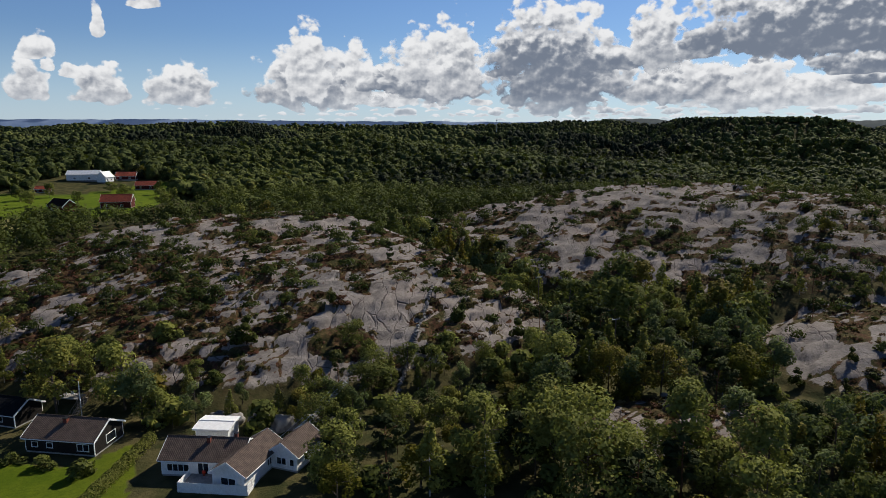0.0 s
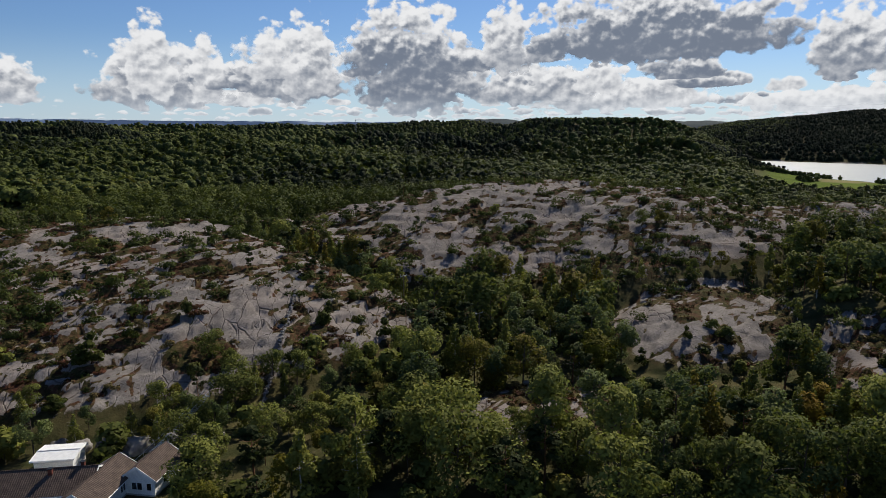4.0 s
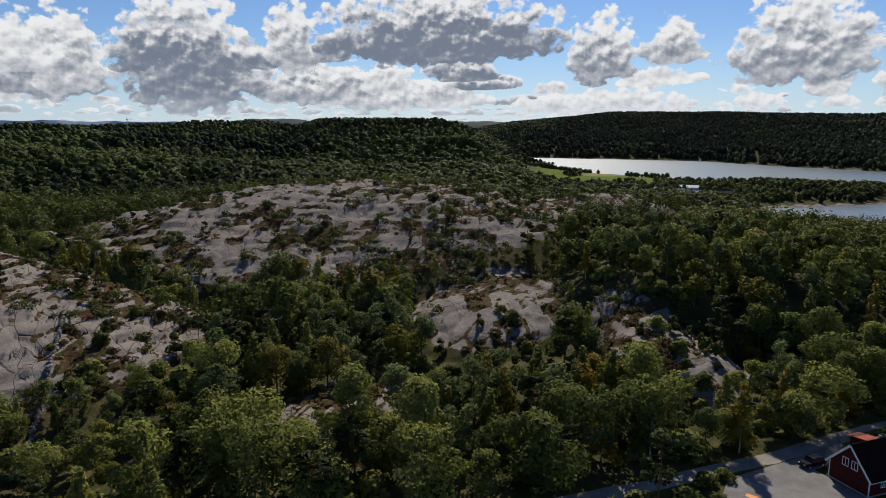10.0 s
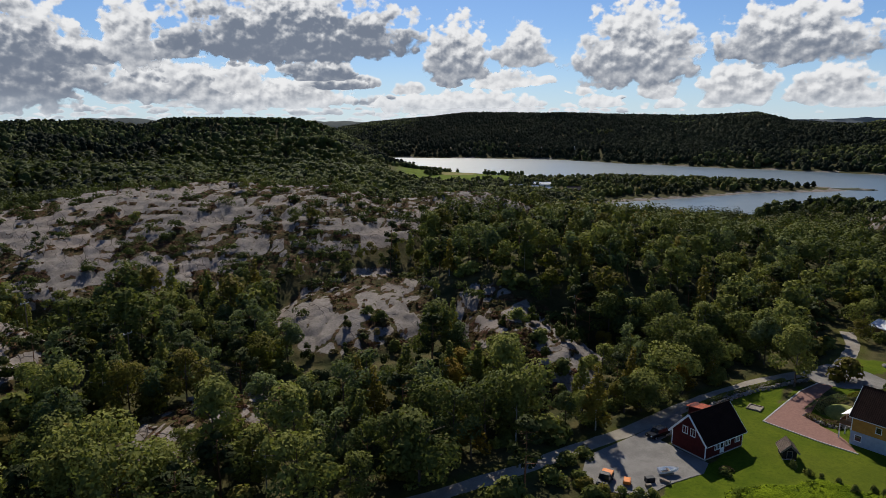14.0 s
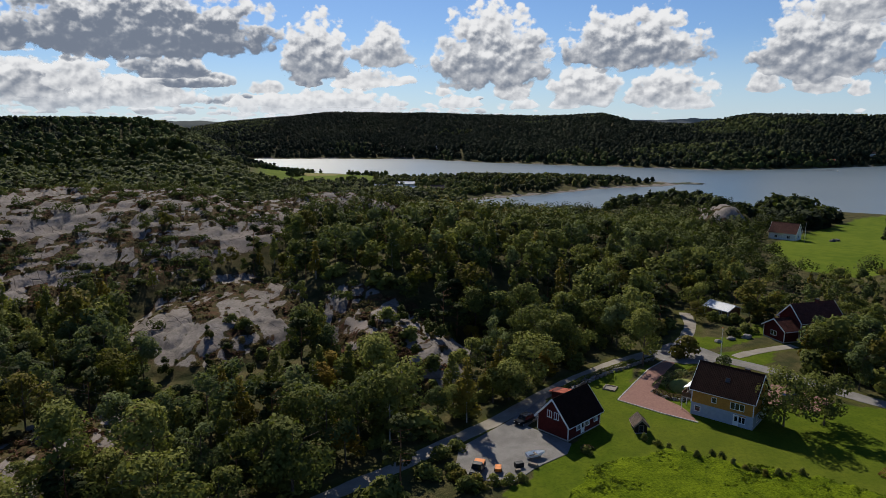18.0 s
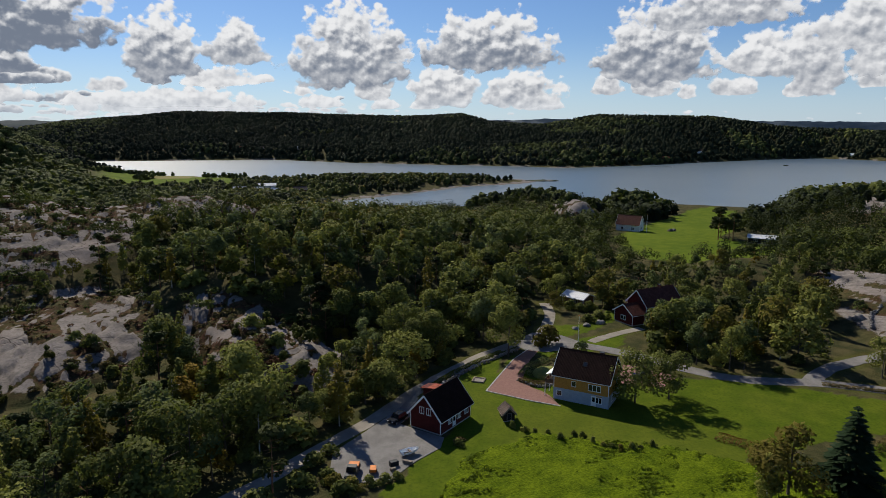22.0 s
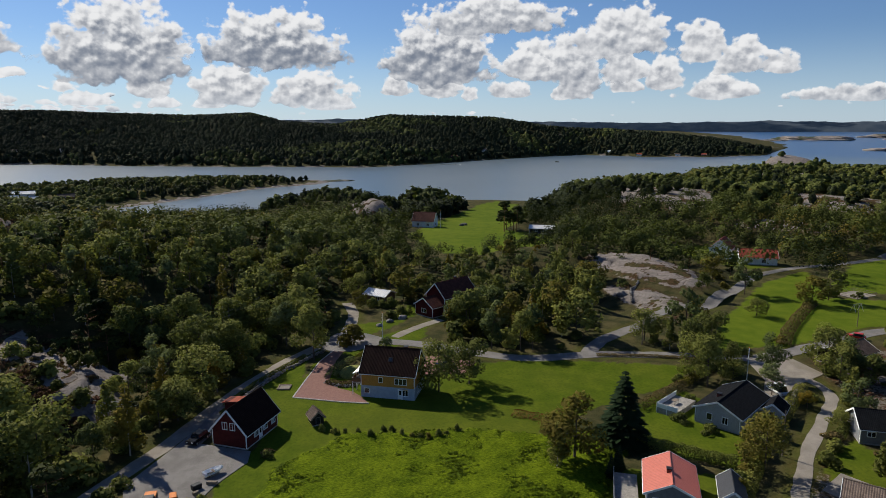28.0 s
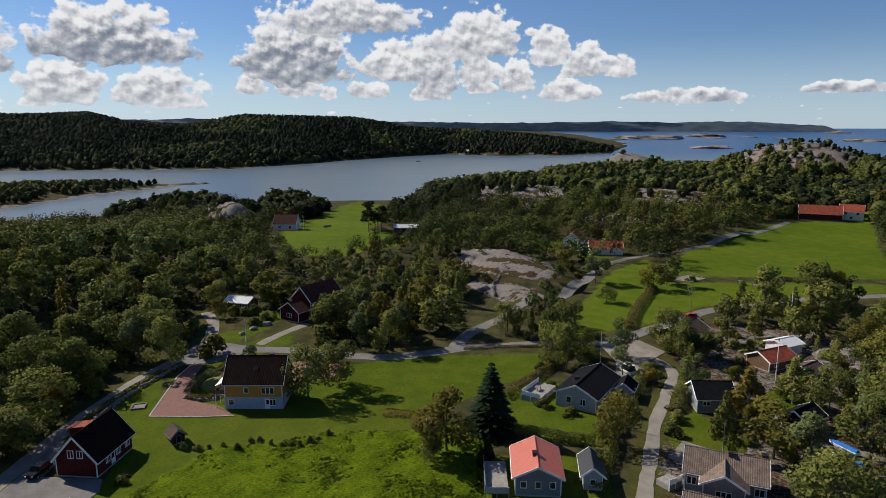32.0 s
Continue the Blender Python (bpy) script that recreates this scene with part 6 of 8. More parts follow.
deck = empty("white_terrace", pose(-33.5, 91.6, 13.0, 0, 0, -5.4), "raised wooden terrace with a white board parapet", "terrace")
part("floor", boxed(-5.4, 5.2, -3.2, 3.6, 0.0, 0.55), M["deck"], deck)
board_fence(deck, [(-5.4, 0.4), (-5.4, -3.2), (5.2, -3.2), (5.2, 3.6)], 1.0, M["white"], 0.55)
part("skirt", boxed(-5.46, 5.26, -3.3, -3.24, -0.8, 0.6), M["white"], deck)
part("skirt", boxed(5.28, 5.34, -3.2, 3.6, -0.8, 0.6), M["white"], deck)


def patio_set(x, y, z, turn, label):
    t = empty("garden_table", pose(x, y, z, 0, 0, turn), label, "table")
    part("tabletop", boxed(-0.8, 0.8, -0.45, 0.45, 0.7, 0.74, 0.01), M["wood"], t)
    for sx in (-0.7, 0.7):
        for sy in (-0.38, 0.38):
            part("leg", boxed(sx - 0.03, sx + 0.03, sy - 0.03, sy + 0.03, 0, 0.7), M["wood"], t)


def garden_chair(x, y, z, turn, mat="canvas", label="pale folding garden chair"):
    c = empty("garden_chair", pose(x, y, z, 0, 0, turn), label, "chair", "garden chairs")
    part("seat", boxed(-0.25, 0.25, -0.25, 0.25, 0.42, 0.46), M[mat], c)
    part("backrest", boxed(-0.25, 0.25, 0.24, 0.28, 0.47, 0.95), M[mat], c)
    for sx in (-0.22, 0.22):
        for sy in (-0.22, 0.22):
            part("leg", boxed(sx - 0.02, sx + 0.02, sy - 0.02, sy + 0.02, 0, 0.42), M["dark_metal"], c)


patio_set(-33.0, 91.2, 13.55, 10, "brown garden table on the white terrace")
for i, (dx, dy, tr) in enumerate(((-1.3, 0.3, 90), (1.4, 0.2, -90), (0.2, -1.0, 180))):
    garden_chair(-33.0 + dx, 91.2 + dy, 13.55, tr)
for i, (x, y, mt) in enumerate(((-36.6, 92.6, "red"), (-29.8, 90.2, "red"), (-29.2, 94.0, "orange"))):
    pot = empty("flower_pot", pose(x, y, 13.55), "terracotta pot with red flowers on the terrace", "flower pot")
    part("pot", tube(bmesh.new(), [(0, 0, 0), (0, 0, 0.4)], 0.18, 0.26, 10), M["tile_red"], pot)
    bloom = stone(bmesh.new(), 0.34, i + 40, 1.0)
    bloom.transform(Matrix.Translation((0, 0, 0.6)))
    part("plant", bloom, M["car_red"], pot, "red flowers")


def stairs(name, label, a, b, w, mat, rail=True):
    """Outdoor stairs from point a up to b, with stringers, treads and rails."""
    d = Vector(b) - Vector(a)
    flat = math.hypot(d.x, d.y)
    ang = math.degrees(math.atan2(d.y, d.x))
    root = empty(name, pose(*a, 0, 0, ang), label, "stairs")
    n = max(3, int(d.z / 0.18))
    for i in range(n):
        part("tread", boxed(flat * i / n, flat * (i + 0.85) / n, -w / 2, w / 2, d.z * (i + 1) / n - 0.04, d.z * (i + 1) / n), mat, root)
    for sy in (-1, 1):
        part("stringer", tube(bmesh.new(), [(0, sy * w / 2, -0.05), (flat, sy * w / 2, d.z - 0.05)], 0.07, 0.07, 4), mat, root)
        if rail:
            part("handrail", tube(bmesh.new(), [(0, sy * w / 2, 0.95), (flat, sy * w / 2, d.z + 0.95)], 0.035, 0.035, 5), mat, root)
            for i in range(0, 9):
                part("baluster", tube(bmesh.new(), [(flat * i / 8, sy * w / 2, d.z * i / 8), (flat * i / 8, sy * w / 2, d.z * i / 8 + 0.95)], 0.025, 0.025, 4), mat, root)
    return root


stairs("rock_stairs", "galvanised stairs climbing from the annexe up the rock", (-28.0, 101.5, 13.2), (-22.5, 107.5, 16.6), 1.0, M["metal"])
stairs("rock_stairs_upper", "upper flight of galvanised stairs onto the granite", (-22.4, 107.6, 16.7), (-17.5, 113.0, 20.5), 1.0, M["metal"])
stairs("garden_stairs", "dark wooden stairs up the slope behind the bungalow", (-66.2, 107.6, 14.0), (-64.6, 112.0, 18.0), 1.2, M["wood"])
perch = empty("rock_deck", pose(-70, 116.5, zat(-70, 116.5) + 0.8, 0, 0, -10), "small weathered viewing deck on the rocks", "terrace")
part("floor", boxed(-2.2, 2.2, -1.2, 1.2, -0.1, 0.05), M["deck"], perch)
for sx in (-2.0, 2.0):
    for sy in (-1.0, 1.0):
        part("post", boxed(sx - 0.07, sx + 0.07, sy - 0.07, sy + 0.07, -2.2, -0.1), M["wood"], perch)
for dx in (-0.7, 0.5):
    garden_chair(-70 + dx, 116.5, zat(-70, 116.5) + 0.86, 170)

bdeck = empty("bungalow_terrace", pose(122.5, -29.4, 13.0, 0, 0, -38), "raised terrace with a white railing beside the bungalow", "terrace")
part("floor", boxed(-3.6, 4.2, -2.4, 1.6, 0.0, 1.1), M["deck"], bdeck)
board_fence(bdeck, [(-3.6, 1.6), (4.2, 1.6)], 0.9, M["trim"], 1.1)
board_fence(bdeck, [(-3.6, -2.4), (-3.6, 1.6)], 0.9, M["trim"], 1.1)
patio_set(122.6, -29.6, 14.1, -38, "dark garden table on the bungalow terrace")
cdeck = empty("coral_terrace", pose(90.5, -15.6, 13.0, 0, 0, -7), "grey wooden balcony along the coral-roofed house", "terrace")
part("floor", boxed(-4.6, 4.6, -1.9, 1.5, 0.9, 1.05), M["deck"], cdeck)
board_fence(cdeck, [(-4.6, -1.9), (-4.6, 1.5), (4.6, 1.5)], 0.9, M["lightgrey"], 1.05)
tdeck = empty("tan_house_steps", pose(87.5, -41.5, 13.0, 0, 0, -62), "white railed entrance steps of the tan-roofed house", "terrace")
part("floor", boxed(-1.2, 1.6, -1.2, 1.2, 0.0, 0.9), M["deck"], tdeck)
board_fence(tdeck, [(-1.2, -1.2), (1.6, -1.2)], 0.9, M["trim"], 0.9)


# ---- the farm under the hill, cottages on the point, islands and marks on the skyline ----
FARM = [("white_villa", "white villa with a pale roof on the far farm", -262.0, 482.0, 10, 22, 9, 4.5, 2.5, "white", "sheet_silver"), ("white_gabled_house", "small white gabled house on the far farm", -246.0, 480.0, 80, 9, 7, 4.0, 3.5, "white", "sheet_white"),
        ("red_outhouse", "red cottage with a tiled roof on the far farm", -236.0, 492.0, 10, 14, 7, 3.0, 2.6, "red", "tile_red"), ("red_stable", "red stable with a tiled roof by the lawn", -208.0, 462.0, 10, 14, 7, 3.0, 2.6, "red", "tile_red"),
        ("red_homestead", "long dark red farmhouse with a tiled roof", -182.0, 366.0, 10, 16, 8, 4.0, 3.4, "red", "tile_red"), ("dark_red_barn", "dark red barn with a brown roof on the far farm", -205.0, 352.0, -30, 14, 8, 3.6, 3.2, "red", "tile_dark"),
        ("red_shed", "small red shed by the far field", -262.0, 430.0, 5, 8, 5, 2.4, 1.6, "red", "tile_red")]
for nm, lab, x, y, tr, l, w, hw, rs, wm, rm in FARM:
    house(nm, lab, x, y, tr, l, w, hw, rs, M[wm], M[rm], [("front", -l * 0.25, 1.0, 1.3, 1.2, 2), ("front", l * 0.2, 1.0, 1.3, 1.2, 2)])
POINT = [("white_cottage", "white summer cottage on the low point", 500.0, 447.0, -50, 12, 7, 3.0, 2.2, "white", "sheet_silver"), ("grey_cottage", "pale cottage with a grey roof on the point", 503.0, 428.0, -48, 11, 7, 3.0, 2.2, "white", "sheet_silver"),
         ("pale_boathouse", "long boathouse with a pale metal roof", 545.0, 452.0, -50, 20, 8, 3.2, 2.0, "white", "sheet_white"), ("brown_cottage", "brown cottage near the inlet shore", 528.0, 396.0, -52, 13, 7, 3.0, 2.4, "brownboards", "tile_brown"),
         ("white_hut", "small white hut beside the shore field", 512.0, 414.0, -50, 7, 5, 2.6, 1.6, "white", "sheet_silver"), ("shore_hut", "small dark hut by the inlet", 545.0, 360.0, -55, 6, 4, 2.6, 1.6, "dark", "tile_brown")]
for nm, lab, x, y, tr, l, w, hw, rs, wm, rm in POINT:
    house(nm, lab, x, y, tr, l, w, hw, rs, M[wm], M[rm], [("front", -l * 0.2, 1.0, 1.3, 1.2, 2), ("front", l * 0.2, 1.0, 1.3, 1.2, 2)])
FAR = [(45.4, 1500, "white", "sheet_white"), (48.5, 1480, "brownboards", "tile_red"), (50.2, 1470, "white", "tile_brown"), (53.0, 1440, "white", "sheet_silver"), (84.0, 1290, "red", "tile_red"), (86.5, 1400, "white", "tile_brown"),
       (97.0, 1640, "white", "sheet_white"), (99.5, 1590, "white", "tile_red"), (102.5, 1605, "white", "tile_brown"), (104.5, 1620, "brownboards", "tile_red")]
for a, d, wm, rm in FAR:
    x, y = polar(a, d)
    house("shore_house", "small far house on the wooded shore", x, y, -a, 11, 8, 3.6, 2.6, M[wm], M[rm], [("front", 0, 1.0, 1.4, 1.2, 2)])


def island(name, label, a, d, l, w, h, seed):
    """A bare rocky island with scrub in its hollows."""
    bm = bmesh.new()
    bmesh.ops.create_icosphere(bm, subdivisions=4, radius=1.0)
    for v in bm.verts:
        p = v.co.normalized()
        n = noise.noise(p * 1.7 + Vector((seed * 2.3, 1, 0))) * 0.35 + noise.noise(p * 5 + Vector((seed, 4, 2))) * 0.14
        v.co = Vector((p.x * (1 + n) * l / 2, p.y * (1 + n) * w / 2, max(p.z * (1 + 1.4 * n), -0.1) * h))
    for f in bm.faces:
        f.smooth = True
    x, y = polar(a, d)
    ob = part(name, bm, M["island_rock"], None, label)
    ob.matrix_world = pose(x, y, float(sea_rise(d)) - 0.5, 0, 0, -a)
    return tagged(ob, "", "island")


def island_material():
    n = material("island_rock", 0.9)
    P = n.add("ShaderNodeNewGeometry").outputs["Position"]
    c = n.mix(n.ramp(n.noise(P, 0.03, 5.0), 0.35, 0.65), (0.17, 0.14, 0.12), (0.30, 0.26, 0.23))
    c = n.mix(n.ramp(n.noise(P, 0.02, 4.0, 0.6), 0.48, 0.6), c, (0.035, 0.045, 0.018))
    n.put(n.b.inputs["Base Color"], c)
    bump(n, n.noise(P, 0.08, 4.0), 0.8, 3.0)
    return n.mat


M["island_rock"] = island_material()
for i, (a, d, l, w, h) in enumerate(((112.2, 3250, 300, 120, 17), (109.4, 3100, 110, 60, 6), (116.4, 3600, 180, 80, 13), (117.2, 3400, 90, 50, 6), (116.8, 2250, 130, 60, 9), (119.6, 3500, 70, 40, 5),
                                     (122.0, 3350, 110, 50, 6), (128.0, 3150, 240, 90, 9), (125.6, 4200, 120, 50, 10), (131.5, 3300, 160, 70, 9), (108.0, 2300, 140, 60, 9), (73.9, 832, 40, 16, 2.2), (92.8, 1290, 9, 5, 2.0))):
    island("rocky_island", "low bare granite island in the sea" if d > 2000 else "small bare skerry near the shore", a, d, l, w, h, i + 1)


def mast(a, d, h, label):
    x, y = polar(a, d)
    root = empty("radio_mast", pose(x, y, zat(x, y)), label, "mast")
    for i in range(3):
        k = math.tau * i / 3
        part("leg", tube(bmesh.new(), [(math.cos(k) * 0.9, math.sin(k) * 0.9, 0), (math.cos(k) * 0.5, math.sin(k) * 0.5, h)], 0.22, 0.18, 4), M["metal"], root)
    part("lattice", tube(bmesh.new(), [(0, 0, 0), (0, 0, h + 3)], 0.3, 0.15, 4), M["metal"], root)
    part("antenna", boxed(-1.0, 1.0, -1.0, 1.0, h * 0.9, h * 0.95), M["dark_metal"], root)


mast(4.6, 1480, 36, "slender radio mast on the wooded ridge")
mast(-0.6, 1500, 20, "short antenna mast above the woods")
mast(0.8, 1500, 20, "short antenna mast above the woods")
for a, w, h in ((-26.4, 22, 92), (-18.5, 40, 74), (-16.0, 60, 70), (-14.2, 26, 78), (-13.2, 30, 72), (-10.5, 50, 66), (-24.0, 40, 72), (-20.5, 46, 70)):
    x, y = polar(a, 4380)
    ob = part("tower_block", boxed(-w / 2, w / 2, -8, 8, 0, h, 0.5), M["concrete"], None, "tiny pale tower block in the far town")
    ob.matrix_world = pose(x, y, 4, 0, 0, -a)
    tagged(ob, "", "building")

# playground and field things
sw = empty("swing_frame", pose(199.0, -97.6, zat(199.0, -97.6), 0, 0, -60), "metal swing frame on the grass", "swing")
for sx in (-1.6, 1.6):
    for sy in (-0.9, 0.9):
        part("leg", tube(bmesh.new(), [(sx, sy, 0), (sx, 0, 2.2)], 0.06, 0.06, 6), M["metal"], sw)
part("crossbar", tube(bmesh.new(), [(-1.7, 0, 2.2), (1.7, 0, 2.2)], 0.06, 0.06, 6), M["metal"], sw)
for sx in (-0.7, 0.7):
    part("swing_seat", boxed(sx - 0.25, sx + 0.25, -0.12, 0.12, 0.5, 0.55), M["dark_metal"], sw)
    for e in (-0.22, 0.22):
        part("chain", tube(bmesh.new(), [(sx + e, 0, 0.55), (sx + e, 0, 2.2)], 0.015, 0.015, 4), M["metal"], sw)
for x, y in ((208.7, -119.8), (202.9, -121.9)):
    pl = empty("climbing_frame", pose(x, y, zat(x, y), 0, 0, -50), "wooden climbing frame on the playground", "climbing frame")
    for sx in (-0.8, 0.8):
        for sy in (-0.8, 0.8):
            part("post", tube(bmesh.new(), [(sx, sy, 0), (sx * 0.9, sy * 0.9, 2.6)], 0.08, 0.08, 6), M["wood"], pl)
    part("platform", boxed(-0.8, 0.8, -0.8, 0.8, 1.2, 1.3), M["wood"], pl)
    put(part("slide", boxed(0, 2.4, -0.3, 0.3, 0, 0.06), M["metal"], pl), pose(0.8, 0, 1.25, 0, 28, 0))
pen = empty("riding_pen", pose(218, -106, zat(218, -106), 0, 0, -55), "small fenced sand pen at the field's edge", "pen")
part("sand", boxed(-5, 5, -3.5, 3.5, -0.2, 0.1), M["gravel"], pen)
for ax, ay, bx, by in ((-5, -3.5, 5, -3.5), (5, -3.5, 5, 3.5), (5, 3.5, -5, 3.5), (-5, 3.5, -5, -3.5)):
    for zz in (0.5, 1.0):
        part("rail", tube(bmesh.new(), [(ax, ay, zz), (bx, by, zz)], 0.05, 0.05, 5), M["wood"], pen)
    part("post", boxed(ax - 0.06, ax + 0.06, ay - 0.06, ay + 0.06, -0.3, 1.15), M["wood"], pen)
hedge("brush_pile", "pile of cut brown brushwood on the field", [(214, -138), (212, -143)], 4.0, 1.3, M["heather"], 150, 0.4, "brushwood")
for x, y in ((387.0, 36.0), (391.0, 34.5)):
    boulder(x, y, 1.2, int(x), "dark field stone on the meadow")
jet = empty("jetty", pose(*polar(83.5, 1185), 0.6, 0, 0, -60), "small wooden jetty on the far shore", "jetty")
part("deck", boxed(-16, 16, -1.5, 1.5, 0, 0.3), M["deck"], jet)
for sx in (-14, -7, 0, 7, 14):
    part("pile", tube(bmesh.new(), [(sx, 0, -3), (sx, 0, 0)], 0.2, 0.2, 6), M["wood"], jet)
boat("motor_boat", "small white motor boat on the water", *polar(107.0, 1520), 30, 9.0, M["car_white"], M["canvas"])
boat("motor_boat", "small white motor boat near the far jetty", *polar(84.5, 1170), 30, 7.0, M["car_white"], M["canvas"])


# ---- trees ----
def leaves(centres, radii_, count, size, seed, squash=1.0, up=0.35):
    """Leaf sprays: small quads scattered over lumps, facing outwards and up with much disorder."""
    r = np.random.default_rng(seed)
    k = r.choice(len(centres), count, p=np.array(radii_) ** 2 / np.sum(np.array(radii_) ** 2))
    v = r.normal(size=(count, 3))
    v /= np.linalg.norm(v, axis=1)[:, None]
    rad = np.array(radii_)[k] * (0.62 + 0.45 * r.random(count) ** 0.6)
    p = np.array(centres)[k] + v * rad[:, None] * np.array([1, 1, squash])
    nrm = v + r.normal(size=(count, 3)) * 0.55 + np.array([0, 0, up])
    nrm /= np.linalg.norm(nrm, axis=1)[:, None]
    t = np.cross(nrm, r.normal(size=(count, 3)))
    t /= np.linalg.norm(t, axis=1)[:, None]
    b = np.cross(nrm, t)
    s = size * (0.55 + 0.9 * r.random(count))[:, None]
    e = (0.5 + 0.5 * r.random(count))[:, None]
    co = np.stack([p - t * s * 0.5, p - b * s * e * 0.5 + t * s * 0.05, p + t * s * 0.55, p + b * s * e * 0.5 - t * s * 0.1], 1)
    return co.reshape(-1, 3)


def round_normals(me, nor):
    """Shade leaf sprays as the rounded mass that they make up."""
    nor = nor / (np.linalg.norm(nor, axis=1)[:, None] + 1e-9)
    me.normals_split_custom_set_from_vertices(nor.tolist())


def crown_mesh(name, co, mat):
    q = co.reshape(-1, 4, 3)
    face = np.cross(q[:, 2] - q[:, 0], q[:, 3] - q[:, 1])
    face /= np.linalg.norm(face, axis=1)[:, None] + 1e-9
    mid = q.mean(1)
    c = np.array([0, 0, mid[:, 2].mean() * 0.9])
    out = (mid - c) / (np.abs(mid - c).max(0) + 1e-6)
    out /= np.linalg.norm(out, axis=1)[:, None] + 1e-9
    turn = (face * out).sum(1) < 0
    face[turn] *= -1
    q = np.where(turn[:, None, None], q[:, ::-1], q)
    me = mesh_np(name, q.reshape(-1, 3), np.arange(len(co)).reshape(-1, 4), [mat], smooth=True)
    round_normals(me, np.repeat(out * 0.6 + face * 1.0 + np.array([0, 0, 0.12]), 4, axis=0))
    return me


def broad_shape(r, h, w, lumps):
    """Lump centres and radii of a round, uneven crown on a trunk of a third of the height."""
    cs, rs = [], []
    for i in range(lumps):
        a, q = r.random() * math.tau, math.sqrt(r.random())
        zz = r.random()
        wide = math.sin(math.pi * (0.22 + 0.70 * zz)) ** 0.8
        cs.append((math.cos(a) * q * w * wide, math.sin(a) * q * w * wide, h * (0.28 + 0.62 * zz)))
        rs.append(w * (0.26 + 0.2 * r.random()))
    return cs, rs


def trunk_bm(r, h, rad, limbs, w, lean=0.3):
    bm = bmesh.new()
    top = (r.normal() * lean, r.normal() * lean, h * 0.82)
    tube(bm, [(0, 0, -0.6), (top[0] * 0.2, top[1] * 0.2, h * 0.25), (top[0] * 0.6, top[1] * 0.6, h * 0.55), top], rad, rad * 0.2, 6)
    for i in range(limbs):
        a, z0 = r.random() * math.tau, h * (0.3 + 0.4 * r.random())
        l = w * (0.5 + 0.4 * r.random())
        tube(bm, [(0, 0, z0), (math.cos(a) * l * 0.5, math.sin(a) * l * 0.5, z0 + l * 0.4), (math.cos(a) * l, math.sin(a) * l, z0 + l * 0.6)], rad * 0.4, rad * 0.12, 4)
    return bm


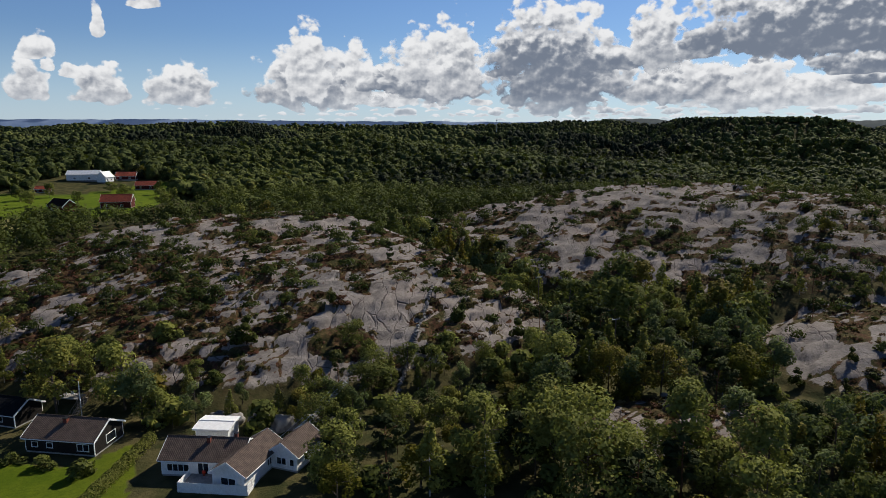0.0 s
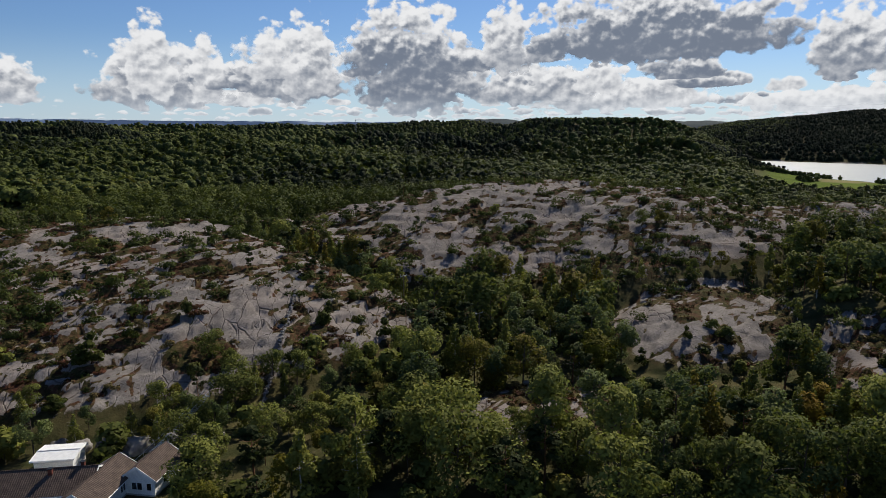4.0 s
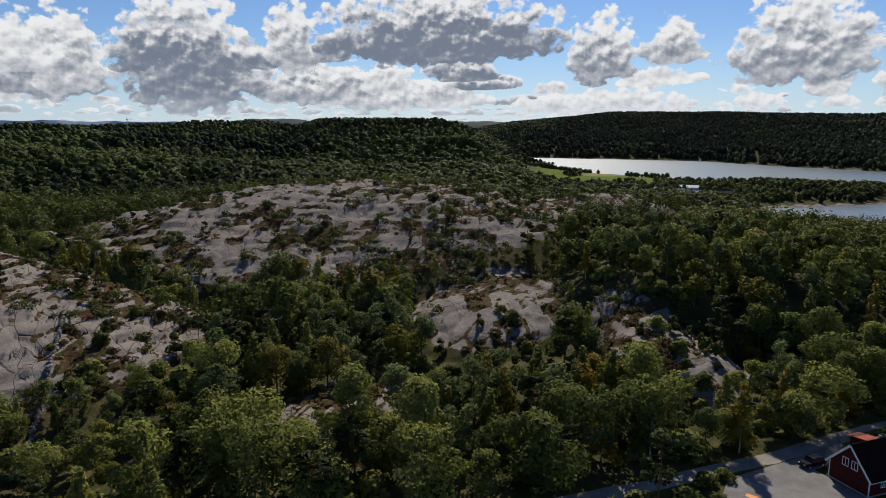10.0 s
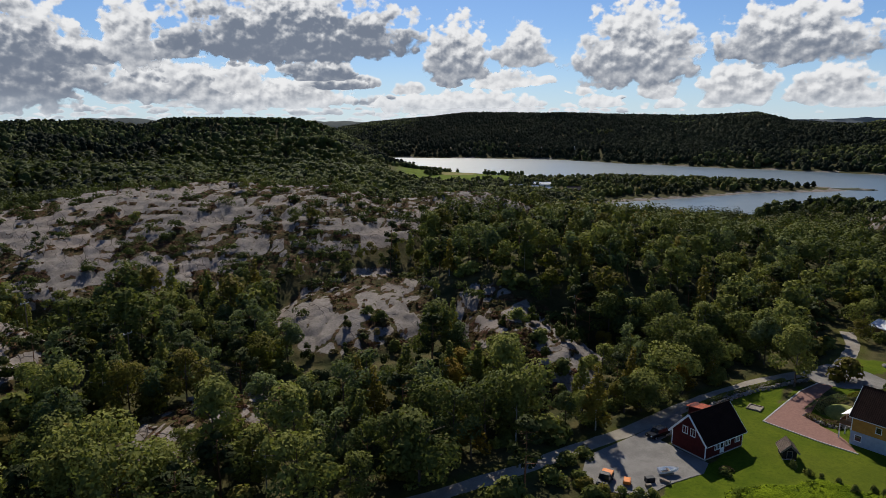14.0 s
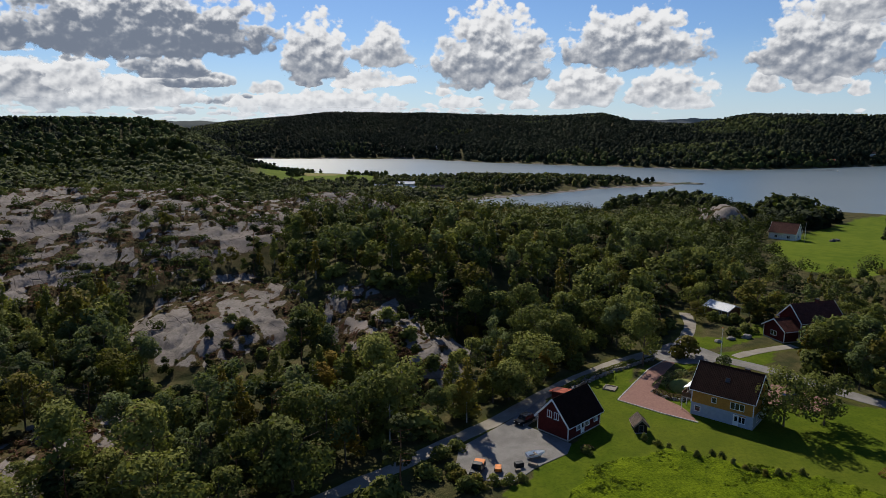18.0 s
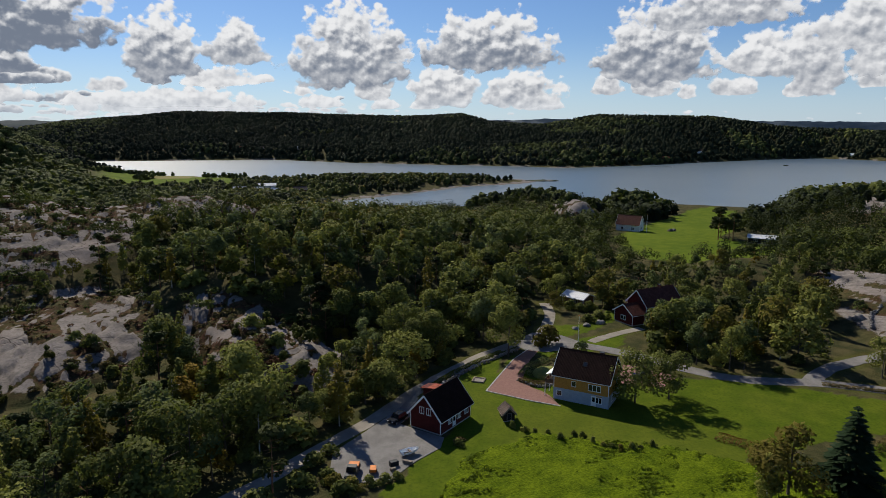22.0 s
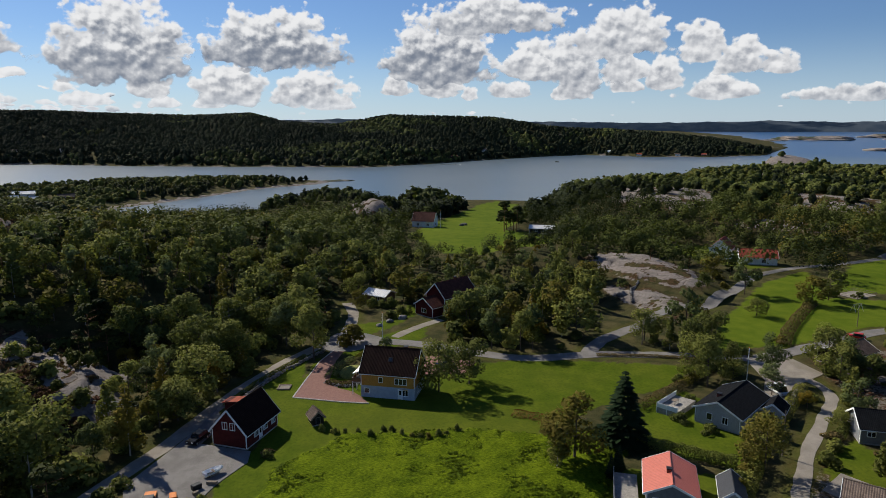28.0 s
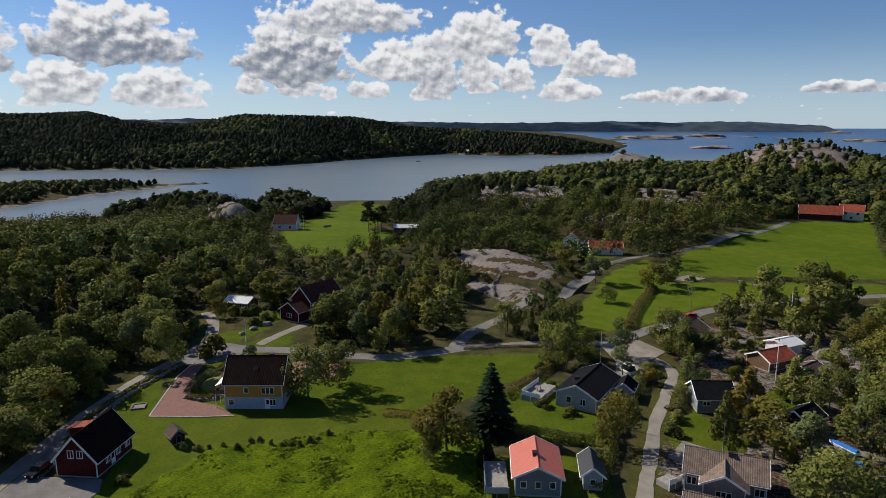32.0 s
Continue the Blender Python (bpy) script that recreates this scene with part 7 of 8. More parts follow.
def tree_kind(name, label, category, seed, h, w, leafmat, barkmat, count, size, lumps=14, shape="broad", rad=0.18, limbs=6):
    """One tree with its trunk and crown, kept aside as the pattern for copies."""
    r = np.random.default_rng(seed)
    root = empty(name, Matrix.Identity(4), label, category)
    if shape == "broad":
        cs, rs = broad_shape(r, h, w, lumps)
        co = leaves(cs, rs, count, size, seed)
    elif shape == "birch":
        cs, rs = [], []
        for i in range(lumps):
            zz = (i + r.random()) / lumps
            wide = w * (1.0 - 0.75 * zz) * math.sin(math.pi * min(1, 0.25 + zz)) ** 0.3
            a = r.random() * math.tau
            cs.append((math.cos(a) * wide * 0.55, math.sin(a) * wide * 0.55, h * (0.2 + 0.76 * zz)))
            rs.append(max(0.4, w * (0.42 - 0.22 * zz)))
        co = leaves(cs, rs, count, size, seed, 1.25, 0.1)
    elif shape == "pine":
        cs, rs = [], []
        for i in range(lumps):
            zz = 0.38 + 0.6 * r.random()
            a, q = r.random() * math.tau, (0.3 + 0.7 * r.random()) * w * (1.15 - 0.75 * (zz - 0.3))
            cs.append((math.cos(a) * q, math.sin(a) * q, h * zz))
            rs.append(w * (0.26 + 0.14 * r.random()))
        cs.append((0, 0, h * 0.95))
        rs.append(w * 0.3)
        co = leaves(cs, rs, count, size, seed, 0.5, 0.6)
    elif shape == "spruce":
        n = count
        zz = r.random(n) ** 1.35
        tier = np.floor(zz * 15) / 15 + 0.25 * (zz * 15 - np.floor(zz * 15)) / 15
        q = w * (1 - tier) * (0.35 + 0.65 * r.random(n) ** 0.5)
        a = r.random(n) * math.tau + np.floor(zz * 15) * 1.7
        a = np.round(a / (math.tau / 9)) * (math.tau / 9) + r.normal(size=n) * 0.13 + np.floor(zz * 15)
        p = np.stack([np.cos(a) * q, np.sin(a) * q, h * (0.07 + 0.93 * tier) - q * 0.22], -1)
        out = np.stack([np.cos(a), np.sin(a), np.full(n, -0.25)], -1)
        side = np.stack([-np.sin(a), np.cos(a), r.normal(size=n) * 0.3], -1)
        s = (size * (0.6 + 0.8 * r.random(n)) * (0.5 + 0.6 * (1 - tier)))[:, None]
        co = np.stack([p - out * s * 0.6, p + side * s * 0.3, p + out * s * 0.6, p - side * s * 0.3], 1).reshape(-1, 3)
    else:  # shrub or juniper: lumps from the ground up
        cs, rs = [], []
        for i in range(lumps):
            a, q, zz = r.random() * math.tau, math.sqrt(r.random()) * w, r.random()
            cs.append((math.cos(a) * q * (1 - 0.6 * zz), math.sin(a) * q * (1 - 0.6 * zz), h * (0.15 + 0.65 * zz)))
            rs.append(w * (0.35 + 0.2 * r.random()))
        co = leaves(cs, rs, count, size, seed, min(1.2, h / w * 0.55))
    co[:, 2] = np.maximum(co[:, 2], -0.15)
    crown = new("crown", crown_mesh("crown", co, leafmat))
    crown.parent = root
    if barkmat:
        if shape in ("spruce", "pine", "birch"):
            bm = tube(bmesh.new(), [(0, 0, -0.6), (0.1, 0, h * 0.3), (0.0, 0.1, h * 0.65), (0, 0, h * 0.96)], rad, rad * 0.15, 6)
            for i in range(limbs):
                a, z0 = r.random() * math.tau, h * (0.4 + 0.5 * r.random())
                tube(bm, [(0, 0, z0), (math.cos(a) * w * 0.7, math.sin(a) * w * 0.7, z0 + 0.25 * w)], rad * 0.28, rad * 0.1, 4)
        else:
            bm = trunk_bm(r, h, rad, limbs, w)
        part("trunk", bm, barkmat, root)
    return root


KIND = {}
for tag_, dens, sz in (("near", 1.0, 1.0), ("mid", 0.38, 1.65)):
    KIND[tag_] = {
        "oak": [tree_kind("oak_tree", "round-crowned green oak on the wooded slope", "tree", 11 + i, 9.5 + i, 3.9 + 0.4 * i, M["leaf"], M["bark"], int(2500 * dens), 0.44 * sz, 15) for i in range(3)],
        "ash": [tree_kind("ash_tree", "tall olive-green ash with an uneven crown", "tree", 15 + i, 11.0 + i, 3.5, M["leaf"], M["bark"], int(2400 * dens), 0.43 * sz, 17) for i in range(2)],
        "birch": [tree_kind("birch_tree", "slender light-green birch with a pale trunk", "tree", 21 + i, 9.5 + 1.2 * i, 2.3 + 0.2 * i, M["leaf_birch"], M["bark_pale"], int(1450 * dens), 0.38 * sz, 14, "birch", 0.11, 6) for i in range(2)],
        "aspen": [tree_kind("aspen_tree", "tall broadleaf tree with a loose silvery-green crown", "tree", 31 + i, 11 + i, 3.2, M["leaf_silver"], M["bark"], int(2100 * dens), 0.41 * sz, 16) for i in range(2)],
        "yellow": [tree_kind("maple_tree", "broadleaf tree turning yellow in early autumn", "tree", 41 + i, 8.0, 3.2, M["leaf_yellow"], M["bark"], int(1750 * dens), 0.42 * sz, 12) for i in range(2)],
        "pine": [tree_kind("pine_tree", "dark green open-crowned Scots pine", "tree", 51 + i, 8.0 + 1.5 * i, 2.3, M["needle"], M["bark_pine"], int(1000 * dens), 0.5 * sz, 15, "pine", 0.15, 9) for i in range(3)],
        "spruce": [tree_kind("spruce_tree", "dark conical spruce with drooping branches", "tree", 61, 13.0, 3.3, M["spruce"], M["bark"], int(1800 * dens), 1.0 * sz, 1, "spruce", 0.18, 0)],
        "juniper": [tree_kind("juniper_bush", "dense dark green juniper on the granite", "bush", 71 + i, 1.8 + 0.7 * i, 1.15 - 0.12 * i, M["juniper"], None, int(420 * dens), 0.32 * sz, 8, "shrub") for i in range(3)],
        "shrub": [tree_kind("shrub", "low leafy green shrub among the rocks", "bush", 81 + i, 2.4, 1.7, M["leaf"], None, int(480 * dens), 0.42 * sz, 9, "shrub") for i in range(2)],
        "dry": [tree_kind("dry_bush", "straw-coloured scrub in a rock hollow", "bush", 91, 1.1, 1.0, M["dry"], None, int(260 * dens), 0.3 * sz, 6, "shrub")],
        "heath": [tree_kind("heather_clump", "reddish-brown heather clump in a rock crevice", "heather", 95 + i, 0.55, 1.3, M["heather"], None, int(260 * dens), 0.3 * sz, 7, "shrub") for i in range(2)],
    }
USED = set()


def plant(kind, x, y, h=1.0, wide=None, tag_=None, sink=0.1, group="", z=None):
    """Puts a tree of that kind at a place; h and wide scale the pattern."""
    tag_ = tag_ or ("near" if math.hypot(x, y) < 165 else "mid")
    pick = KIND[tag_][kind]
    proto = pick[int(prng.integers(len(pick)))]
    wide = h * 1.12 if wide is None else wide
    m = pose(x, y, (zat(x, y) if z is None else z) - sink, 0, 0, float(prng.random() * 360)) @ Matrix.Diagonal((wide, wide, h, 1))
    if proto.name not in USED:
        USED.add(proto.name)
        proto.matrix_basis = m
        ob = proto
    else:
        ob = copy_thing(proto, m)
        ob.matrix_basis = m
    if group:
        ob["group"] = group
    return ob


prng = np.random.default_rng(3)
FREE = []                     # discs kept clear of scattered trees: x, y, radius


def keep_clear(x, y, r):
    FREE.append((x, y, r))


for row in CLEAR:
    keep_clear(*row)


def allowed(x, y):
    """Where wild trees may stand."""
    z, bare, rock = land(x, y)
    ok = (z > 0.9) & (road_gap(x, y) > 2.0)
    for k in PLOTS:
        ok &= ~plot_mask(x, y, k)
    for fx, fy, fr in FREE:
        ok &= np.hypot(x - fx, y - fy) > fr
    return ok, z, bare, rock


SCRUB = []                    # bushes on the farther rocks: x, y, ground, height, half width
# wild trees near enough to be told apart
NEAR_LIMIT = 255.0
gx_, gy_ = np.meshgrid(np.arange(-200, 345, 5.6), np.arange(-200, 345, 5.6))
gx_ = gx_.ravel() + prng.uniform(-2.3, 2.3, gx_.size)
gy_ = gy_.ravel() + prng.uniform(-2.3, 2.3, gy_.size)
dd, aa_ = np.hypot(gx_, gy_), np.degrees(np.arctan2(gx_, gy_))
keep = (dd > 84) & (dd < 345) & (aa_ > -42) & (aa_ < 136)
gx_, gy_, dd, aa_ = gx_[keep], gy_[keep], dd[keep], aa_[keep]
ok, gz_, bare_, rock_ = allowed(gx_, gy_)
mixn, dens_ = fbm(gx_, gy_, 30, 3, 81), fbm(gx_, gy_, 26, 3, 91)
for x, y, z_, d, a, k, bare, rock, mx, dn in zip(gx_, gy_, gz_, dd, aa_, ok, bare_, rock_, mixn, dens_):
    if not k or (d > NEAR_LIMIT and rock <= 0.5):
        continue
    u = prng.random()
    if rock > 0.5:
        # open granite: scattered junipers, pines and shrubs, mostly in the hollows
        if (bare > 0.6 and u > 0.10) or u > 0.58:
            continue
        v = prng.random()
        zf_ = float(z_)
        if dn > 0.47 and v < 0.30:
            plant("pine" if mx > 0.42 else "oak", x, y, 0.4 + 0.3 * prng.random(), z=zf_)
        elif d > 158:
            SCRUB.append((x, y, zf_, 1.5 + 3.0 * prng.random() ** 2, 1.1 + 1.5 * prng.random()))
            for _ in range(2):
                ox, oy = prng.normal(size=2) * 1.6
                SCRUB.append((x + ox, y + oy, zf_ - 0.2, 1.0 + 1.6 * prng.random(), 0.9 + 0.9 * prng.random()))
        elif v < 0.84:
            k_ = "juniper" if v < 0.62 else "shrub"
            big = 1.0 + 1.0 * prng.random()
            plant(k_, x, y, big, z=zf_)
            if bare < 0.5 and prng.random() < 0.6:
                for _ in range(2):
                    ox, oy = prng.normal(size=2) * 1.7
                    plant("juniper" if prng.random() < 0.6 else "shrub", x + ox, y + oy, big * (0.5 + 0.4 * prng.random()), z=zf_ - 0.1)
        else:
            plant("dry", x, y, 0.8 + 0.8 * prng.random(), z=zf_)
        continue
    village = a > 92
    if village and u > 0.33:
        if u > 0.72:
            plant("shrub", x, y, 0.55 + 0.5 * prng.random(), z=float(z_))
        continue
    if u > 0.95:
        continue
    if u > 0.80 and d <= 200:
        plant("shrub", x, y, 1.3 + 1.0 * prng.random(), z=float(z_))
        continue
    if u > 0.62 and d > 200:
        SCRUB.append((x, y, float(z_), 2.0 + 2.5 * prng.random(), 1.6 + 1.2 * prng.random()))
        continue
    v = prng.random() * 0.6 + mx * 0.4 + (0.0 if not village else -0.2)
    s = 0.70 + 0.5 * prng.random()
    if rock > 0.03:
        s *= 0.6
    elif -26 < a < 9 and 98 < d < 140:
        s *= 0.62
    elif 80 < a < 93 and d > 195:
        s *= 0.6
    elif d < 175 and a < 50:
        s *= 1.12
    if v < 0.36:
        plant("oak" if v < 0.27 else "ash", x, y, s, z=float(z_))
    elif v < 0.46:
        plant("birch", x, y, s, z=float(z_))
    elif v < 0.58:
        plant("aspen", x, y, s * 0.9, z=float(z_))
    elif v < 0.62:
        plant("yellow", x, y, s * 0.8, z=float(z_))
    else:
        plant("pine" if v < 0.74 else ("birch" if v < 0.8 else "shrub"), x, y, s, z=float(z_))

# heather and dry tufts on the granite
hx, hy = np.meshgrid(np.arange(-130, 190, 3.0), np.arange(80, 260, 3.0))
hx = hx.ravel() + prng.uniform(-1.4, 1.4, hx.size)
hy = hy.ravel() + prng.uniform(-1.4, 1.4, hy.size)
hz, hb, hr = land(hx, hy)
pickh = (hr > 0.55) & (hb < 0.25) & (np.hypot(hx, hy) < 168) & (np.degrees(np.arctan2(hx, hy)) > -38)
for x, y, z_ in list(zip(hx[pickh], hy[pickh], hz[pickh]))[::2][:420]:
    plant("heath" if prng.random() < 0.66 else "dry", x, y, 0.7 + 0.8 * prng.random(), z=float(z_))


# ---- far woods: crowns too many to count, joined by district ----
def patch_tint(x, y):
    """Stands of darker and lighter trees over the hills."""
    return np.clip((fbm(x, y, 170, 4, 17) - 0.36) * 3.2, 0, 1)


def crowns(name, x, y, z, h, w, seed, mat, label, point=0.0):
    """Joined far crowns: each an uneven rounded cap of two rings and a top, pointed for conifers."""
    r = np.random.default_rng(seed)
    k = len(x)
    rings = ((5, 0.62, 0.86), (7, 1.0, 0.42), (7, 0.72, 0.05))
    rows = [np.stack([x + w * 0.15 * r.normal(size=k), y + w * 0.15 * r.normal(size=k), z + h], -1)[:, None]]
    for m_, wide, up in rings:
        ang = (np.arange(m_) / m_ * math.tau)[None] + r.random((k, 1)) * math.tau + r.normal(size=(k, m_)) * 0.15
        rad = w[:, None] * wide * (1 - point * up) * (0.68 + 0.6 * r.random((k, m_)))
        rows.append(np.stack([x[:, None] + np.cos(ang) * rad, y[:, None] + np.sin(ang) * rad, z[:, None] + h[:, None] * np.clip(up + 0.2 * (r.random((k, m_)) - 0.5), 0, 1)], -1))
    co = np.concatenate(rows, 1)
    per = co.shape[1]
    f, s0 = [], 1
    f += [(0, 1 + i, 1 + (i + 1) % 5) for i in range(5)]
    for (m0, _, _), (m1, _, _) in zip(rings, rings[1:]):
        s1 = s0 + m0
        for j in range(m1):
            i0, i1 = int(j * m0 / m1) % m0, int((j + 1) * m0 / m1) % m0
            f.append((s0 + i0, s1 + j, s1 + (j + 1) % m1))
            if i0 != i1:
                f.append((s0 + i0, s1 + (j + 1) % m1, s0 + i1))
        s0 = s1
    faces = (np.array(f)[None] + (np.arange(k) * per)[:, None, None]).reshape(-1, 3)
    tint = np.repeat(np.clip(r.random(k) * 0.5 + 0.55 * patch_tint(x, y), 0, 1), per)
    me = mesh_np(name, co.reshape(-1, 3), faces, [mat], [("tint", "FLOAT", tint)], smooth=True)
    return tagged(new(name, me), label, "woods", kind="stuff")


def woods(name, x, y, z, h, w, n, seed, mat, label, squash=0.75):
    """Joined crowns: n leaf sprays a tree over a dome."""
    r = np.random.default_rng(seed)
    k = len(x)
    v = r.normal(size=(k, n, 3))
    v[..., 2] = np.abs(v[..., 2]) * 0.9 + 0.05
    v /= np.linalg.norm(v, axis=2)[..., None]
    lump = 0.72 + 0.5 * r.random((k, n, 1))
    p = np.stack([x, y, z + h * 0.42], -1)[:, None] + v * lump * np.stack([w, w, h * 0.58], -1)[:, None]
    p[..., 2] -= (r.random((k, n)) < 0.3) * (h * 0.3)[:, None] * r.random((k, n))
    nrm = v + r.normal(size=(k, n, 3)) * 0.5 + np.array([0, 0, 0.3])
    nrm /= np.linalg.norm(nrm, axis=2)[..., None]
    t = np.cross(nrm, r.normal(size=(k, n, 3)))
    t /= np.linalg.norm(t, axis=2)[..., None]
    b = np.cross(nrm, t)
    s = (w[:, None] * (2.5 / math.sqrt(n)) * (0.7 + 0.7 * r.random((k, n))))[..., None]
    c_ = 3
    co = np.stack([p - t * s * 0.62, p + t * s * 0.35 - b * s * 0.55, p + t * s * 0.4 + b * s * 0.55], 2).reshape(-1, 3)
    tint = np.repeat(np.clip(r.random(k) * (0.55 if n > 20 else 0.4) + 0.55 * patch_tint(x, y), 0, 1), n * c_)
    me = mesh_np(name, co, np.arange(len(co)).reshape(-1, c_), [mat], [("tint", "FLOAT", tint)], smooth=True)
    round_normals(me, np.repeat((v * 1.0 + nrm * 0.18 + np.array([0, 0, 0.2])).reshape(-1, 3), c_, axis=0))
    return tagged(new(name, me), label, "woods", kind="stuff")


def scatter(d0, d1, space, seed):
    r = np.random.default_rng(seed)
    n = int(math.radians(184) * (d1 ** 2 - d0 ** 2) / 2 / space ** 2)
    d = np.sqrt(r.random(n) * (d1 ** 2 - d0 ** 2) + d0 ** 2)
    a = r.random(n) * 184 - 45
    return d * np.sin(np.radians(a)), d * np.cos(np.radians(a)), d, a


for band, (d0, d1, space, n, hh, ww) in enumerate(((NEAR_LIMIT, 430, 6.2, 130, 9.0, 4.0), (430, 800, 7.4, 34, 9.5, 4.6), (800, 1500, 7.6, 14, 9.0, 4.8), (1500, 2350, 9.0, 10, 9.5, 5.4))):
    x, y, d, a = scatter(d0, d1, space, 100 + band)
    ok, z, bare, rock = allowed(x, y)
    r = np.random.default_rng(200 + band)
    thin = fbm(x, y, 80, 3, 61)
    ok &= (r.random(len(x)) > np.clip(bare * 1.25, 0, 0.97)) & ((rock < 0.5) | (d > 345)) & ~((z < 2.0) & (r.random(len(x)) > 0.3))
    # behind the first crest of the far hills nothing shows
    ok &= ~((a > 34) & (d > line(a, CREST_AT) + 60))
    # open shore fields on the low land by the inlet
    ok &= ~((a > 36) & (a < 56) & (d > 760) & (d < 1015) & (fbm(x, y, 60, 2, 77) < 0.62))
    x, y, z, d, a, rock = x[ok], y[ok], z[ok], d[ok], a[ok], rock[ok]
    # extra pines across the inlet darken the far hills in place of cloud shadow
    pine = fbm(x, y, 120, 3, 33) + 0.25 * (r.random(len(x)) - 0.5) + 0.34 * step(d, 1000, 1400) * step(a, 32, 40) * (1 - 0.3 * step(a, 66, 76)) + 0.12 * rock - 0.05 * (a < 32) > 0.54
    size = (0.65 + 0.6 * r.random(len(x))) * (1 - 0.35 * rock) * np.where((a > 37) & (a < 80) & (d > 400) & (d < 1015), 0.66, 1.0) * np.where((a > 79) & (a < 92) & (d < 340), 0.62, 1.0)
    for nm, sel, mat, hm, wm, lab in (("broadleaf_woods", ~pine, M["woods"], 1.0, 1.0, "mixed green broadleaf woods beginning to turn"),
                                      ("pine_woods", pine, M["pinewoods"], 1.12, 0.72, "dark green pine and spruce woods")):
        if sel.sum():
            args = x[sel], y[sel], z[sel], hh * (hm if band < 1 else 1.0) * size[sel], ww * (wm if band < 1 else 0.25 * wm + 0.78) * size[sel]
            if band:
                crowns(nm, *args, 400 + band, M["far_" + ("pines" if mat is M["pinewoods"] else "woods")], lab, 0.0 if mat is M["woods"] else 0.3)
            if band < 2:
                woods(nm, *args, n, 300 + band, mat, lab)

# heather, grass tufts and creeping juniper on the soil between the slabs, too many to count
trng = np.random.default_rng(29)
ux, uy = trng.uniform(-210, 250, 42000), trng.uniform(70, 370, 42000)
ud, ua = np.hypot(ux, uy), np.degrees(np.arctan2(ux, uy))
near_ = (ud > 90) & (ud < 345) & (ua > -40) & (ua < 60)
ux, uy = ux[near_], uy[near_]
uz, ub, ur = land(ux, uy)
tuft_ = (ur > 0.4) & (ub < 0.3)
ux, uy, uz = ux[tuft_], uy[tuft_], uz[tuft_]
kind_ = trng.random(len(ux)) + 0.5 * (fbm(ux, uy, 14, 2, 88) - 0.5)
for nm, sel, mat, hh_, lab in (("heather_tufts", kind_ < 0.58, M["heath_tuft"], 0.32, "rust-brown heather in the seams of the granite"),
                               ("straw_tufts", (kind_ >= 0.58) & (kind_ < 0.88), M["straw_tuft"], 0.3, "straw-coloured grass in the seams of the granite"),
                               ("moss_scrub", kind_ >= 0.88, M["woods"], 0.6, "creeping juniper and low green scrub on the granite")):
    woods(nm, ux[sel], uy[sel], uz[sel] - 0.1, hh_ * (0.7 + 0.8 * trng.random(sel.sum())), 0.4 + 0.6 * trng.random(sel.sum()), 14, 31, mat, lab)

q = np.array(SCRUB).T
woods("rock_scrub", q[0], q[1], q[2], q[3], q[4], 80, 77, M["woods"], "low junipers and shrubs scattered over the farther granite")



# ---- trees that stand out one by one ----
SINGLE = [('shrub', 187.5, 44.5, 1.3, 1.3), ('shrub', 187.0, 41.0, 1.2, 1.3), ('shrub', 188.0, 38.5, 1.5, 1.4), ('oak', 184.0, 48.0, 0.55, 0.6), ('oak', 196.0, 36.5, 0.7, 0.8), ('oak', 197.0, 51.0, 0.75, 0.9),
    ('shrub', 177.0, 36.5, 1.1, 1.3), ('shrub', 181.0, 34.0, 1.2, 1.4), ('oak', 172.0, 14.0, 0.8, 1.1), ('shrub', 172.0, 1.0, 1.5, 1.7), ('shrub', 166.0, -6.0, 1.2, 1.5), ('shrub', 163.0, -14.0, 1.0, 1.4),
    ('spruce', 107.8, -17.8, 1.02, 1.45), ('oak', 100.7, -9.2, 1.2, 1.35), ('birch', 97.0, -6.2, 0.75, 1.0), ('oak', 125.3, 16.2, 1.0, 1.15), ('oak', 130.2, 10.4, 0.95, 1.05), ('spruce', 95.5, -14.3, 0.32, 0.28),
    ('spruce', 96.8, -15.3, 0.36, 0.28), ('spruce', 98.2, -16.0, 0.34, 0.28), ('oak', 165.0, 14.0, 0.95, 1.3), ('maple', 160.0, 12.0, 0.7, 0.9), ('ash', 210.9, -94.8, 0.95, 1.1), ('oak', 191.0, -67.0, 0.5, 0.7)]
SINGLE += [('birch', 157.7, -36.0, 0.9, 1.2), ('oak', 163.5, -31.0, 0.95, 1.1), ('oak', 158.0, -45.5, 0.95, 1.0), ('shrub', 156.5, -53.0, 0.9, 1.1), ('oak', 147.5, -67.5, 1.0, 1.1), ('shrub', 143.0, -68.0, 1.3, 1.4),
    ('oak', 206.0, -88.0, 0.8, 1.0), ('shrub', 203.0, -86.0, 1.4, 1.4), ('pine', 360.0, 10.0, 1.5, 2.0), ('pine', 364.0, 5.0, 1.4, 1.9), ('pine', 369.0, 9.0, 1.5, 2.0), ('pine', 358.0, 3.0, 1.3, 1.8),
    ('birch', 106.5, -64.5, 1.15, 1.9), ('birch', 114.0, -78.0, 0.9, 1.6), ('oak', 94.0, -62.0, 1.1, 1.45), ('ash', 110.0, -88.0, 1.0, 1.2), ('oak', 104.0, -94.0, 1.1, 1.4), ('oak', 120.0, -104.0, 1.0, 1.3),
    ('oak', 98.0, -84.0, 1.0, 1.2), ('ash', 137.0, -110.0, 0.9, 1.1), ('oak', 67.0, 77.0, 1.2, 1.35), ('oak', 82.3, 70.3, 1.15, 1.3), ('oak', 75.0, 73.0, 1.05, 1.2), ('aspen', 54.4, 95.1, 0.95, 1.1)]
